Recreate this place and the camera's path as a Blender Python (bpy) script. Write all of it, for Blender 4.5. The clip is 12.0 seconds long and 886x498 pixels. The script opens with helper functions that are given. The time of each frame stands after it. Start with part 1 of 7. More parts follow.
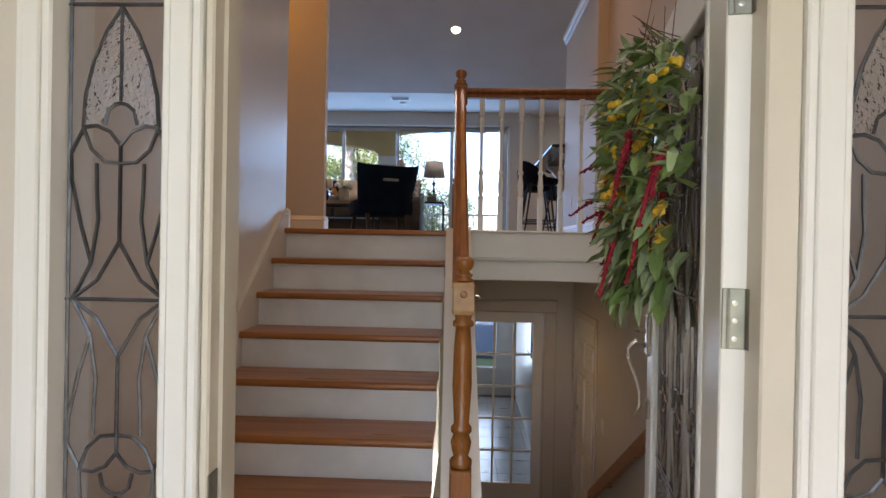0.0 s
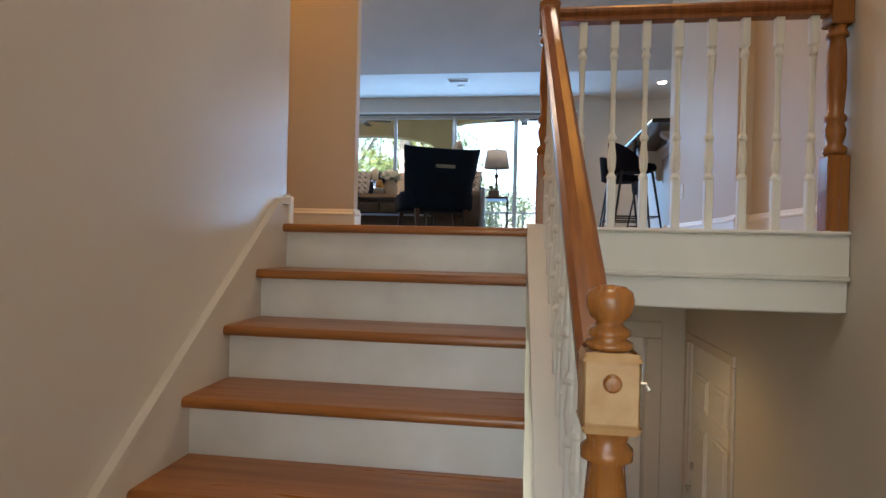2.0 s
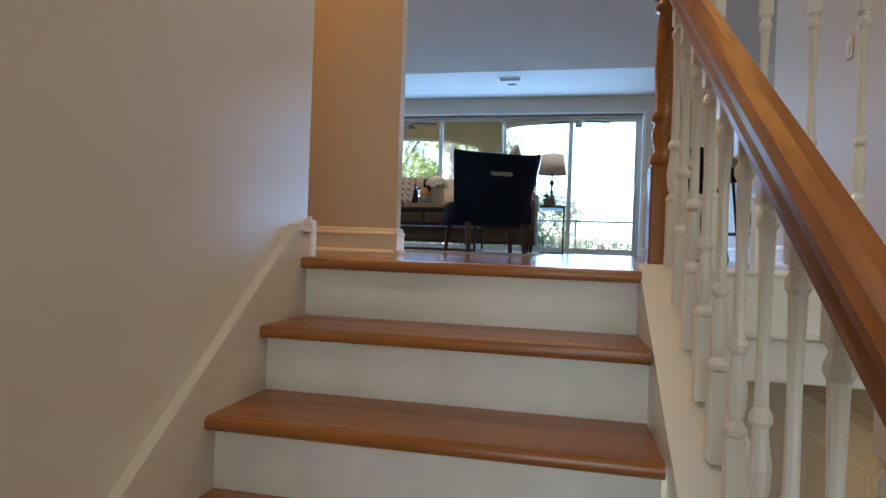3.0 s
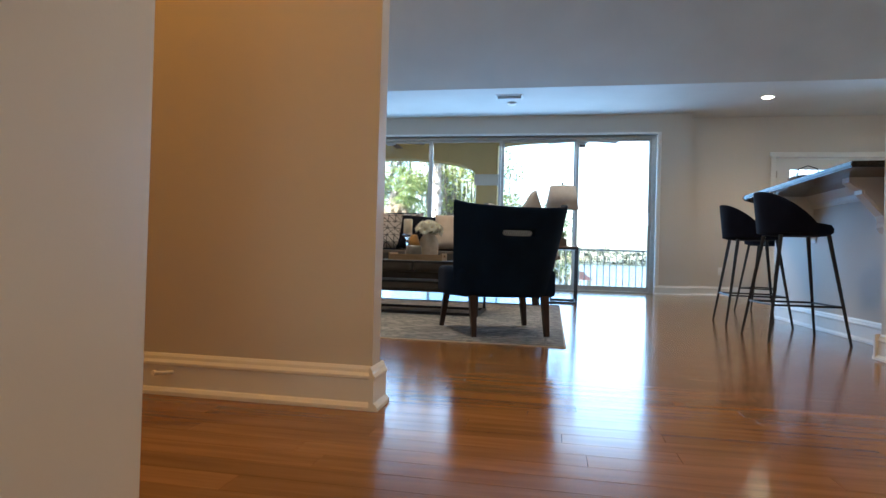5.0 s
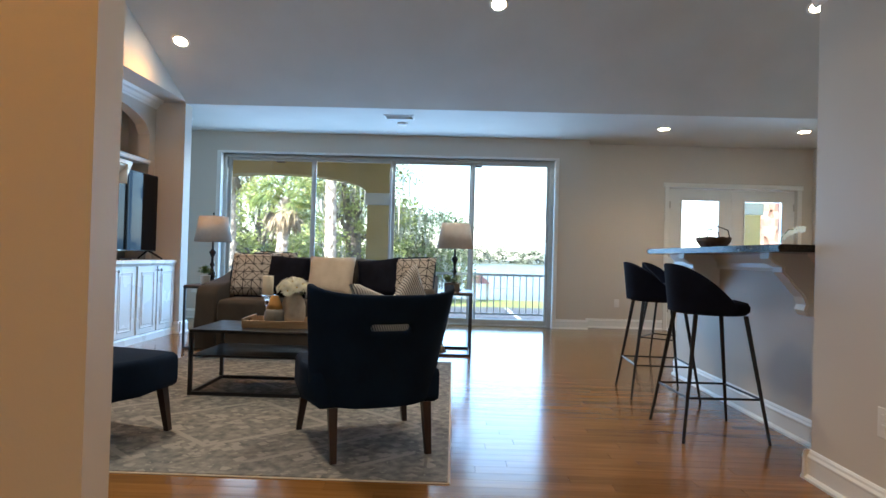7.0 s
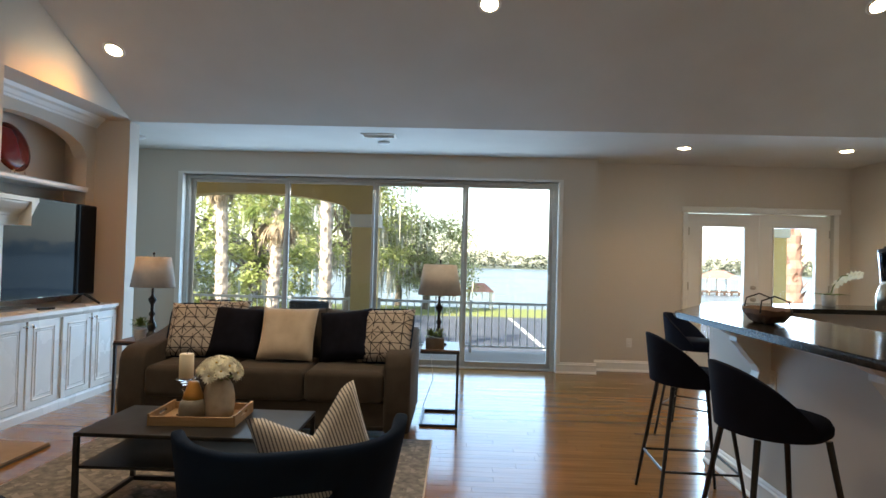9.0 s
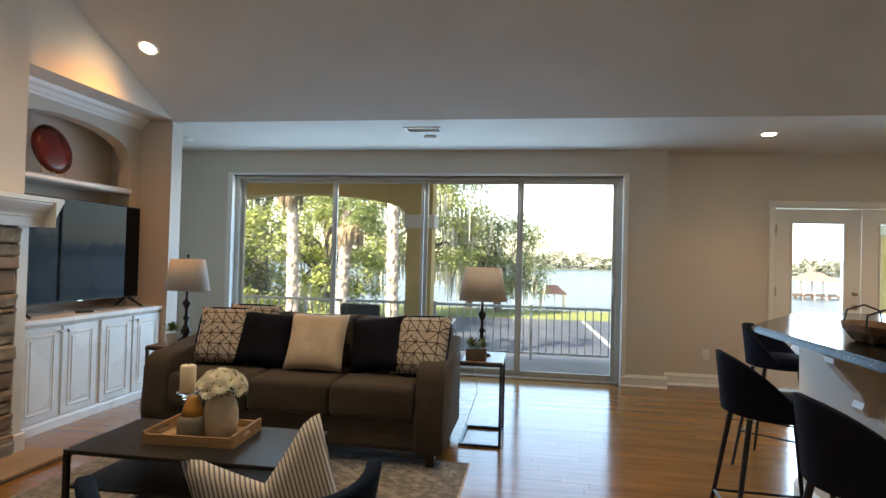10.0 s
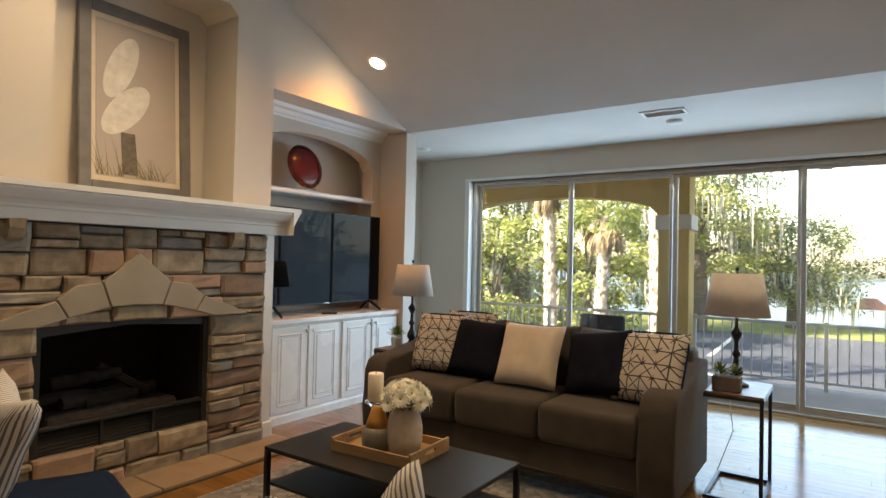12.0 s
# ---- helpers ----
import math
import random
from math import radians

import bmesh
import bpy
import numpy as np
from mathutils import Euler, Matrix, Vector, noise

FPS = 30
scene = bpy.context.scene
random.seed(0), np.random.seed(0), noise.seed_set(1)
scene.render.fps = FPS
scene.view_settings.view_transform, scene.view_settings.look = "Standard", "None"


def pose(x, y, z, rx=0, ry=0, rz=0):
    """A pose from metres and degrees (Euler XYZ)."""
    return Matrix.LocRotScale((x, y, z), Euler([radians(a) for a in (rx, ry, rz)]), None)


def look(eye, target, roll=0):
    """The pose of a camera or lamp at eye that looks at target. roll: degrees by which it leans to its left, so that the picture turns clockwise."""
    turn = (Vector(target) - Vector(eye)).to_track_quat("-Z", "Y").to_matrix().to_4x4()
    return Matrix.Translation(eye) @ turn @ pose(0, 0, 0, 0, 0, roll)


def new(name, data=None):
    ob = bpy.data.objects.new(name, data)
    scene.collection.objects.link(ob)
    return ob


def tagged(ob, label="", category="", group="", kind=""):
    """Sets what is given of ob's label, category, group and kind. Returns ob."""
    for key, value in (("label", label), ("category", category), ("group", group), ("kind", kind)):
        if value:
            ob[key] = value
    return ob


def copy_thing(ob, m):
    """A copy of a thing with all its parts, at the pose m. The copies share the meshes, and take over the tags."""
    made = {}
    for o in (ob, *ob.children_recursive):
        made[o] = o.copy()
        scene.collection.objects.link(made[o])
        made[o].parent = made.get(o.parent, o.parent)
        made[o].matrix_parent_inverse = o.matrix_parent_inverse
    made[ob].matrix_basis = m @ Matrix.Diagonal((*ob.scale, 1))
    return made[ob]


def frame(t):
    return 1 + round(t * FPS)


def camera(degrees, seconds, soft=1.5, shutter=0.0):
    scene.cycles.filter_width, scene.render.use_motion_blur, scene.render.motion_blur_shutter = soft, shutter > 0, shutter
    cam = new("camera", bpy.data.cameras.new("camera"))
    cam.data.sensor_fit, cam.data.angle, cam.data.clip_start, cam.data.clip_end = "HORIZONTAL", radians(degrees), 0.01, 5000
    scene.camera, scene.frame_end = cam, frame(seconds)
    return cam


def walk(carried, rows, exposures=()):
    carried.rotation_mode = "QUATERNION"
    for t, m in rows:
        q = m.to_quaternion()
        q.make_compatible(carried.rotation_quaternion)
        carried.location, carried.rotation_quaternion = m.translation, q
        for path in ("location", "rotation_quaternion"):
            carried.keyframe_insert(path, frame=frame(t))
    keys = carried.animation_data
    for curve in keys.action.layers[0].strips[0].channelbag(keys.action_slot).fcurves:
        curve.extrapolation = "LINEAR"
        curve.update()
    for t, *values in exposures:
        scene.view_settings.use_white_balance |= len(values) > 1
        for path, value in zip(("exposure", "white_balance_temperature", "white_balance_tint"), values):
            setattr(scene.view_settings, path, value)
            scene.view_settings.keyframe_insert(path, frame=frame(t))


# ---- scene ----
cam = camera(74.3, 12.0)
PATH = [
    (0, (0.152, 0.108, -0.09), (0.076, 2.107, -0.103), 1.1),
    (0.5, (0.184, 0.414, -0.084), (0.091, 2.412, -0.095), 1.2),
    (1, (0.149, 0.748, -0.1), (0.018, 2.744, -0.113), 1.1),
    (1.5, (0.083, 1.082, -0.076), (-0.108, 3.073, -0.09), 1.2),
    (2, (0.015, 1.418, -0.074), (-0.257, 3.399, -0.089), 1.3),
    (2.5, (-0.067, 1.762, 0.022), (-0.415, 3.731, 0.007), 1.6),
    (3, (-0.18, 2.071, 0.052), (-0.592, 4.028, 0.042), 2.0),
    (3.2, (-0.259, 2.196, 0.016), (-0.667, 4.153, 0.083), 1.8),
    (4.8, (-0.474, 3.106, 0.452), (-0.87, 5.067, 0.466), 1.6),
    (5, (-0.486, 3.173, 0.491), (-0.855, 5.138, 0.511), 1.6),
    (5.5, (-0.471, 3.382, 0.588), (-0.75, 5.362, 0.621), 1.5),
    (6, (-0.46, 3.565, 0.708), (-0.646, 5.557, 0.739), 1.5),
    (6.5, (-0.443, 3.738, 0.826), (-0.538, 5.735, 0.854), 1.5),
    (7, (-0.414, 3.956, 0.965), (-0.449, 5.955, 0.99), 1.6),
    (7.5, (-0.411, 4.184, 1.121), (-0.411, 6.184, 1.145), 1.7),
    (7.7, (-0.396, 4.265, 1.178), (-0.388, 6.265, 1.204), 1.7),
    (9.3, (-0.191, 5.046, 1.362), (-0.291, 7.044, 1.4), 1.5),
    (9.5, (-0.145, 5.137, 1.37), (-0.294, 7.132, 1.403), 1.6),
    (10, (-0.023, 5.36, 1.359), (-0.324, 7.337, 1.395), 1.5),
    (10.5, (0.024, 5.558, 1.341), (-0.472, 7.495, 1.38), 1.4),
    (11, (0.063, 5.725, 1.343), (-0.652, 7.593, 1.383), 1.4),
    (11.5, (0.079, 5.826, 1.335), (-0.843, 7.6, 1.376), 1.3),
    (12, (0.137, 5.922, 1.341), (-0.99, 7.574, 1.383), 1.3),
]
walk(cam, [(t, look(eye, target, roll)) for t, eye, target, roll in PATH],
     [(0.0, 1.9, 5850, 17), (1.0, 2.5, 6100, 13), (2.0, 2.45, 5850, 9), (3.2, 2.4, 5550, 5), (5.0, 2.42, 5650, 4), (6.5, 2.42, 5700, 4), (7.5, 2.32, 6350, 5), (9.5, 2.03, 7350, 8), (12.0, 2.2, 8300, 11)])

# ---------------------------------------------------------------- world, sun, lamps
world = bpy.data.worlds.new("world")
scene.world = world
world.use_nodes = True
sky_tree = world.node_tree
sky = sky_tree.nodes.new("ShaderNodeTexSky")
sky.sky_type, sky.sun_disc = "NISHITA", False
sky.sun_elevation, sky.sun_rotation = radians(34), radians(215)
sky_tree.links.new(sky.outputs[0], sky_tree.nodes["Background"].inputs[0])
sky_tree.nodes["Background"].inputs[1].default_value = 0.15

sun_data = bpy.data.lights.new("sun", "SUN")
sun_data.energy, sun_data.angle, sun_data.color = 5.0, radians(0.6), (1.0, 0.94, 0.84)
new("sun", sun_data).matrix_world = look((-12, -16, 13.5), (0, 0, 0))


def area_lamp(name, m, sx, sy, watts, col, spread=180):
    d = bpy.data.lights.new(name, "AREA")
    d.shape, d.size, d.size_y, d.energy, d.color = "RECTANGLE", sx, sy, watts, col
    d.spread = radians(spread)
    ob = new(name, d)
    ob.matrix_world = m
    return ob


def can_lamp(x, y, z, watts, tilt=(0, 0), cone=105, col=(1.0, 0.72, 0.45), soft=0.05):
    d = bpy.data.lights.new("can_lamp", "SPOT")
    d.energy, d.color, d.spot_size, d.spot_blend, d.shadow_soft_size = watts, col, radians(cone), 0.8, soft
    new("can_lamp", d).matrix_world = pose(x, y, z, tilt[0], tilt[1], 0)


# skylight in the openings of the sliding doors and the double doors
area_lamp("window_light", pose(-1.35, 12.26, 1.1, -90, 0, 0), 4.5, 2.0, 27, (0.30, 0.58, 1.0))
area_lamp("window_head_light", pose(-1.35, 12.24, 2.20, -62, 0, 0), 4.5, 0.2, 4, (0.75, 0.88, 1.0))
area_lamp("double_door_light", pose(3.57, 12.50, 1.1, -90, 0, 0), 1.5, 1.6, 19, (0.42, 0.68, 1.0), 76)
# unseen warm lamps in the hall ceiling, implied by its orange walls
can_lamp(-1.75, 4.32, 2.74, 20, (0, 0), 150, (1.0, 0.42, 0.06), 0.15)
can_lamp(0.70, 4.30, 2.74, 12, (0, 0), 150, (1.0, 0.43, 0.07), 0.4)
# fill lamps added without fixtures, over the entry stairs and in the lower hall
can_lamp(0.2, 2.20, 2.70, 23, (0, 0), 150, (1.0, 0.80, 0.56), 0.6)
can_lamp(0.50, 5.10, -0.36, 5, (0, 0), 165, (1.0, 0.58, 0.20), 0.22)

# ---------------------------------------------------------------- materials
def nodes_of(name):
    m = bpy.data.materials.new(name)
    m.use_nodes = True
    t = m.node_tree
    return m, t, t.nodes["Principled BSDF"]


def mat(name, c1, c2=None, rough=0.5, metal=0.0, scale=6.0, bump=0.0, bscale=60.0, stretch=(1, 1, 1), vary=0.0, rnd="object", rvar=0.08, detail=4, sheen=0.0, thin=0.0, spec=0.5):
    """Paint, cloth, wood or stone: two colours mixed by a noise, fine relief from a second, finer noise."""
    m, t, b = nodes_of(name)
    n, l = t.nodes, t.links
    c2 = c2 or tuple(v * 0.88 for v in c1)
    tc = n.new("ShaderNodeTexCoord")
    mp = n.new("ShaderNodeMapping")
    mp.inputs["Scale"].default_value = stretch
    l.new(tc.outputs["Object"], mp.inputs["Vector"])
    vec = mp.outputs["Vector"]
    if vary:
        src = n.new("ShaderNodeObjectInfo").outputs["Random"] if rnd == "object" else n.new("ShaderNodeNewGeometry").outputs["Random Per Island"]
        add = n.new("ShaderNodeVectorMath")
        mul = n.new("ShaderNodeVectorMath")
        mul.operation = "SCALE"
        mul.inputs[0].default_value = (37, 53, 29)
        l.new(src, mul.inputs["Scale"])
        l.new(vec, add.inputs[0])
        l.new(mul.outputs[0], add.inputs[1])
        vec = add.outputs[0]
    n1 = n.new("ShaderNodeTexNoise")
    n1.inputs["Scale"].default_value, n1.inputs["Detail"].default_value = scale, detail
    l.new(vec, n1.inputs["Vector"])
    ramp = n.new("ShaderNodeValToRGB")
    ramp.color_ramp.elements[0].position, ramp.color_ramp.elements[1].position = 0.3, 0.7
    ramp.color_ramp.elements[0].color, ramp.color_ramp.elements[1].color = (*c1, 1), (*c2, 1)
    l.new(n1.outputs["Fac"], ramp.inputs["Fac"])
    col = ramp.outputs["Color"]
    if vary:
        hsv = n.new("ShaderNodeHueSaturation")
        rng = n.new("ShaderNodeMapRange")
        rng.inputs["To Min"].default_value, rng.inputs["To Max"].default_value = 1 - vary, 1 + vary
        l.new(src, rng.inputs["Value"])
        l.new(rng.outputs[0], hsv.inputs["Value"])
        l.new(col, hsv.inputs["Color"])
        col = hsv.outputs["Color"]
    l.new(col, b.inputs["Base Color"])
    n2 = n.new("ShaderNodeTexNoise")
    n2.inputs["Scale"].default_value, n2.inputs["Detail"].default_value = bscale, 3
    l.new(vec, n2.inputs["Vector"])
    if bump:
        bp = n.new("ShaderNodeBump")
        bp.inputs["Strength"].default_value, bp.inputs["Distance"].default_value = bump, 0.004
        l.new(n2.outputs["Fac"], bp.inputs["Height"])
        l.new(bp.outputs["Normal"], b.inputs["Normal"])
    rr = n.new("ShaderNodeMapRange")
    rr.inputs["To Min"].default_value, rr.inputs["To Max"].default_value = max(0.02, rough - rvar), min(1, rough + rvar)
    l.new(n1.outputs["Fac"], rr.inputs["Value"])
    l.new(rr.outputs[0], b.inputs["Roughness"])
    b.inputs["Metallic"].default_value = metal
    b.inputs["Specular IOR Level"].default_value = spec
    if thin:
        tl, mx = n.new("ShaderNodeBsdfTranslucent"), n.new("ShaderNodeMixShader")
        mx.inputs[0].default_value = thin
        l.new(col, tl.inputs["Color"])
        l.new(b.outputs[0], mx.inputs[1])
        l.new(tl.outputs[0], mx.inputs[2])
        l.new(mx.outputs[0], n["Material Output"].inputs["Surface"])
    if sheen:
        b.inputs["Sheen Weight"].default_value = sheen
    return m


def glass(name, rough=0.0, tint=(1, 1, 1), bump=0.0, bscale=40):
    m, t, b = nodes_of(name)
    b.inputs["Base Color"].default_value = (*tint, 1)
    b.inputs["Roughness"].default_value = rough
    b.inputs["Transmission Weight"].default_value = 1.0
    b.inputs["IOR"].default_value = 1.45
    if bump:
        v = t.nodes.new("ShaderNodeTexNoise")
        v.inputs["Scale"].default_value = bscale
        tc = t.nodes.new("ShaderNodeTexCoord")
        t.links.new(tc.outputs["Object"], v.inputs["Vector"])
        bp = t.nodes.new("ShaderNodeBump")
        bp.inputs["Strength"].default_value, bp.inputs["Distance"].default_value = bump, 0.01
        t.links.new(v.outputs["Fac"], bp.inputs["Height"])
        t.links.new(bp.outputs["Normal"], b.inputs["Normal"])
    return m


def pane_mat(name):
    """Clear window glass: lets light straight through, with a faint mirror on top."""
    m = bpy.data.materials.new(name)
    m.use_nodes = True
    t = m.node_tree
    t.nodes.remove(t.nodes["Principled BSDF"])
    tr, gl, mix = (t.nodes.new(k) for k in ("ShaderNodeBsdfTransparent", "ShaderNodeBsdfGlossy", "ShaderNodeMixShader"))
    gl.inputs["Roughness"].default_value = 0.01
    mix.inputs[0].default_value = 0.05
    t.links.new(tr.outputs[0], mix.inputs[1])
    t.links.new(gl.outputs[0], mix.inputs[2])
    t.links.new(mix.outputs[0], t.nodes["Material Output"].inputs["Surface"])
    return m


def glow(name, col, strength):
    m, t, b = nodes_of(name)
    b.inputs["Base Color"].default_value = (*col, 1)
    b.inputs["Emission Color"].default_value = (*col, 1)
    b.inputs["Emission Strength"].default_value = strength
    return m


WALL = mat("wall_paint", (0.60, 0.55, 0.48), (0.588, 0.539, 0.469), rough=0.5, scale=1.2, bump=0.06, bscale=160, rvar=0.012)
SATIN = mat("satin_wall_paint", (0.60, 0.55, 0.48), (0.588, 0.539, 0.469), rough=0.31, scale=1.2, bump=0.05, bscale=160, rvar=0.012, spec=0.95)
satin = SATIN.node_tree.nodes["Principled BSDF"]
satin.inputs["Coat Weight"].default_value, satin.inputs["Coat Roughness"].default_value, satin.inputs["Coat IOR"].default_value = 0.8, 0.30, 1.6
CEIL = mat("ceiling_paint", (0.63, 0.605, 0.555), (0.59, 0.565, 0.515), rough=0.8, scale=2, bump=0.12, bscale=110)
WHITE = mat("white_trim_paint", (0.80, 0.79, 0.75), (0.75, 0.74, 0.70), rough=0.32, scale=3, bump=0.03, bscale=90)
CABWHITE = mat("white_cabinet_lacquer", (0.82, 0.82, 0.80), (0.79, 0.79, 0.765), rough=0.27, scale=3, bump=0.02, bscale=90, spec=0.8)
RISER = mat("white_riser_paint", (0.78, 0.77, 0.74), (0.66, 0.65, 0.61), rough=0.4, scale=5, bump=0.05, bscale=50)
TREAD = mat("oak_tread", (0.36, 0.138, 0.030), (0.215, 0.072, 0.014), rough=0.3, scale=6, bump=0.08, bscale=45, stretch=(0.25, 4, 4), vary=0.12)
RAILWOOD = mat("varnished_oak", (0.29, 0.098, 0.022), (0.17, 0.052, 0.011), rough=0.36, scale=14, bump=0.05, bscale=60, stretch=(5, 0.5, 0.5))
NEWELWOOD = mat("turned_oak", (0.37, 0.142, 0.031), (0.24, 0.086, 0.018), rough=0.26, scale=16, bump=0.05, bscale=60, stretch=(5, 5, 0.4))
PALEBLOCK = mat("worn_oak_block", (0.52, 0.33, 0.15), (0.40, 0.21, 0.08), rough=0.45, scale=22, bump=0.15, bscale=70)
FLOORP = mat("oak_floor_board", (0.265, 0.128, 0.038), (0.18, 0.083, 0.023), rough=0.15, scale=7, bump=0.05, bscale=40, stretch=(0.35, 5, 5), vary=0.16, rvar=0.06, spec=0.32)
FLOORS = mat("oak_floor_joined", (0.265, 0.128, 0.038), (0.18, 0.083, 0.023), rough=0.15, scale=7, bump=0.05, bscale=40, stretch=(0.35, 5, 5), vary=0.16, rnd="island", rvar=0.06, spec=0.32)
SUBFLOOR = mat("dark_joint", (0.12, 0.055, 0.02), rough=0.7)
LEAD = mat("lead_came", (0.12, 0.12, 0.125), (0.07, 0.07, 0.075), rough=0.4, metal=0.7, scale=30)
ZINC = mat("polished_zinc_came", (0.42, 0.42, 0.43), (0.30, 0.30, 0.31), rough=0.25, metal=1.0, scale=30)
HINGE = mat("dull_nickel_hinge", (0.30, 0.30, 0.26), (0.22, 0.22, 0.19), rough=0.38, metal=0.9, scale=25)
STEEL = mat("brushed_nickel", (0.55, 0.52, 0.46), (0.45, 0.42, 0.37), rough=0.3, metal=1.0, scale=40, bump=0.05)
CHROME = mat("polished_chrome", (0.8, 0.8, 0.8), rough=0.1, metal=1.0)
BLACKMETAL = mat("black_powder_coated_steel", (0.012, 0.012, 0.014), (0.02, 0.02, 0.022), rough=0.4, metal=0.3, scale=20, bump=0.05, bscale=200)
BLACKTOP = mat("black_table_top", (0.018, 0.018, 0.02), (0.03, 0.029, 0.028), rough=0.33, scale=12, bump=0.05, bscale=120, spec=0.12)
TEAL = mat("dark_teal_velvet", (0.003, 0.0095, 0.025), (0.006, 0.017, 0.042), rough=0.9, scale=5, bump=0.15, bscale=220, spec=0.12)
NAVY = mat("navy_velvet", (0.005, 0.007, 0.016), (0.009, 0.012, 0.025), rough=0.95, scale=6, bump=0.12, bscale=240, spec=0.12)
SOFA = mat("grey_brown_sofa_cloth", (0.046, 0.037, 0.030), (0.068, 0.056, 0.047), rough=0.9, scale=7, bump=0.35, bscale=260, sheen=0.1, spec=0.25)
BLACKCLOTH = mat("black_velvet_cloth", (0.006, 0.007, 0.012), (0.012, 0.013, 0.022), rough=0.95, scale=9, bump=0.2, bscale=240, spec=0.1)
CREAM = mat("cream_plush_cloth", (0.62, 0.53, 0.43), (0.52, 0.43, 0.33), rough=0.95, scale=9, bump=0.5, bscale=140, sheen=0.3)
LEGWOOD = mat("dark_stained_leg", (0.016, 0.007, 0.005), (0.03, 0.012, 0.008), rough=0.4, scale=20, stretch=(3, 3, 0.4))
SHADE = mat("linen_lamp_shade", (0.66, 0.62, 0.58), (0.6, 0.56, 0.52), rough=0.9, scale=30, bump=0.2, bscale=300)
POT = mat("white_pot", (0.72, 0.70, 0.66), rough=0.5, scale=12)
STONEWARE = mat("cream_ribbed_stoneware", (0.58, 0.50, 0.40), (0.46, 0.38, 0.29), rough=0.7, scale=22, bump=0.2)
GREYVASE = mat("grey_glazed_stoneware", (0.22, 0.20, 0.17), (0.16, 0.145, 0.12), rough=0.4, scale=14)
OCHRE = mat("ochre_glaze", (0.55, 0.27, 0.06), (0.48, 0.22, 0.05), rough=0.4, scale=14)
WAX = mat("ivory_candle_wax", (0.78, 0.70, 0.55), (0.74, 0.65, 0.49), rough=0.5, scale=8)
TRAYWOOD = mat("pale_tray_wood", (0.42, 0.27, 0.14), (0.30, 0.18, 0.085), rough=0.5, scale=12, stretch=(0.5, 6, 6), bump=0.1)
TABLEWOOD = mat("brown_side_table_wood", (0.16, 0.075, 0.04), (0.10, 0.045, 0.024), rough=0.35, scale=12, stretch=(0.5, 6, 6))
LEAF = mat("green_leaf", (0.11, 0.18, 0.045), (0.19, 0.26, 0.075), rough=0.5, scale=9, vary=0.3, rnd="island")
LEAFG = mat("grey_green_leaf", (0.17, 0.23, 0.11), (0.27, 0.33, 0.17), rough=0.55, scale=9, vary=0.35, rnd="island")
PETAL = mat("white_petal", (0.88, 0.87, 0.78), (0.84, 0.81, 0.64), rough=0.6, scale=20)
YELLOW = mat("yellow_bud", (0.70, 0.48, 0.03), (0.6, 0.36, 0.02), rough=0.6, scale=30)
CRIMSON = mat("crimson_flower", (0.27, 0.006, 0.022), (0.16, 0.003, 0.012), rough=0.9, scale=50, bump=0.5, bscale=200)
TWIG = mat("brown_twig", (0.06, 0.032, 0.018), (0.09, 0.05, 0.03), rough=0.8, scale=30)
REDPLATE = mat("dark_red_lacquer", (0.10, 0.006, 0.005), (0.06, 0.004, 0.004), rough=0.25, scale=4)
GRANITE = mat("black_polished_granite", (0.012, 0.011, 0.010), (0.045, 0.038, 0.03), rough=0.13, scale=90, rvar=0.02, spec=0.22)
TVSCREEN = mat("tv_screen_glass", (0.004, 0.005, 0.006), rough=0.025, rvar=0.005, spec=0.08)
BLACKPLASTIC = mat("black_plastic", (0.012, 0.012, 0.013), rough=0.45)
ALU = mat("grey_aluminium_frame", (0.52, 0.50, 0.46), (0.46, 0.44, 0.40), rough=0.4, metal=0.3, scale=15)
PLASTIC = mat("white_plastic", (0.78, 0.76, 0.72), rough=0.4)
FIREBLACK = mat("black_firebox_metal", (0.01, 0.009, 0.008), (0.018, 0.016, 0.014), rough=0.5, scale=12, bump=0.1)
SOOT = mat("sooty_firebrick", (0.018, 0.015, 0.012), (0.010, 0.008, 0.007), rough=0.9, scale=10, bump=0.2, bscale=40)
LOG = mat("ceramic_log", (0.045, 0.034, 0.028), (0.018, 0.014, 0.012), rough=0.9, scale=20, bump=0.5, bscale=40)
STONE = mat("ledge_stone", (0.37, 0.29, 0.20), (0.22, 0.168, 0.115), rough=0.85, scale=14, bump=0.7, bscale=35, vary=0.28)
STONE_RED = mat("rust_ledge_stone", (0.35, 0.22, 0.145), (0.25, 0.17, 0.115), rough=0.85, scale=9, bump=0.7, bscale=35, vary=0.3)
STONE_GREY = mat("grey_ledge_stone", (0.31, 0.275, 0.225), (0.21, 0.185, 0.155), rough=0.85, scale=9, bump=0.7, bscale=35, vary=0.3)
CUTSTONE = mat("smooth_cut_stone", (0.36, 0.30, 0.23), (0.31, 0.255, 0.19), rough=0.8, scale=5, bump=0.15, bscale=90, vary=0.08)
MORTAR = mat("dark_mortar", (0.12, 0.10, 0.08), (0.07, 0.06, 0.05), rough=0.95, scale=20, bump=0.4)
HEARTH = mat("sandstone_hearth", (0.34, 0.23, 0.14), (0.27, 0.18, 0.11), rough=0.6, scale=5, bump=0.15, bscale=60, vary=0.1)
LOWTILE = mat("grey_floor_tile", (0.20, 0.18, 0.16), (0.15, 0.135, 0.12), rough=0.3, scale=4, vary=0.1)
CARPET = mat("beige_stair_carpet", (0.30, 0.25, 0.19), (0.25, 0.205, 0.155), rough=0.95, scale=30, bump=0.5, bscale=200)
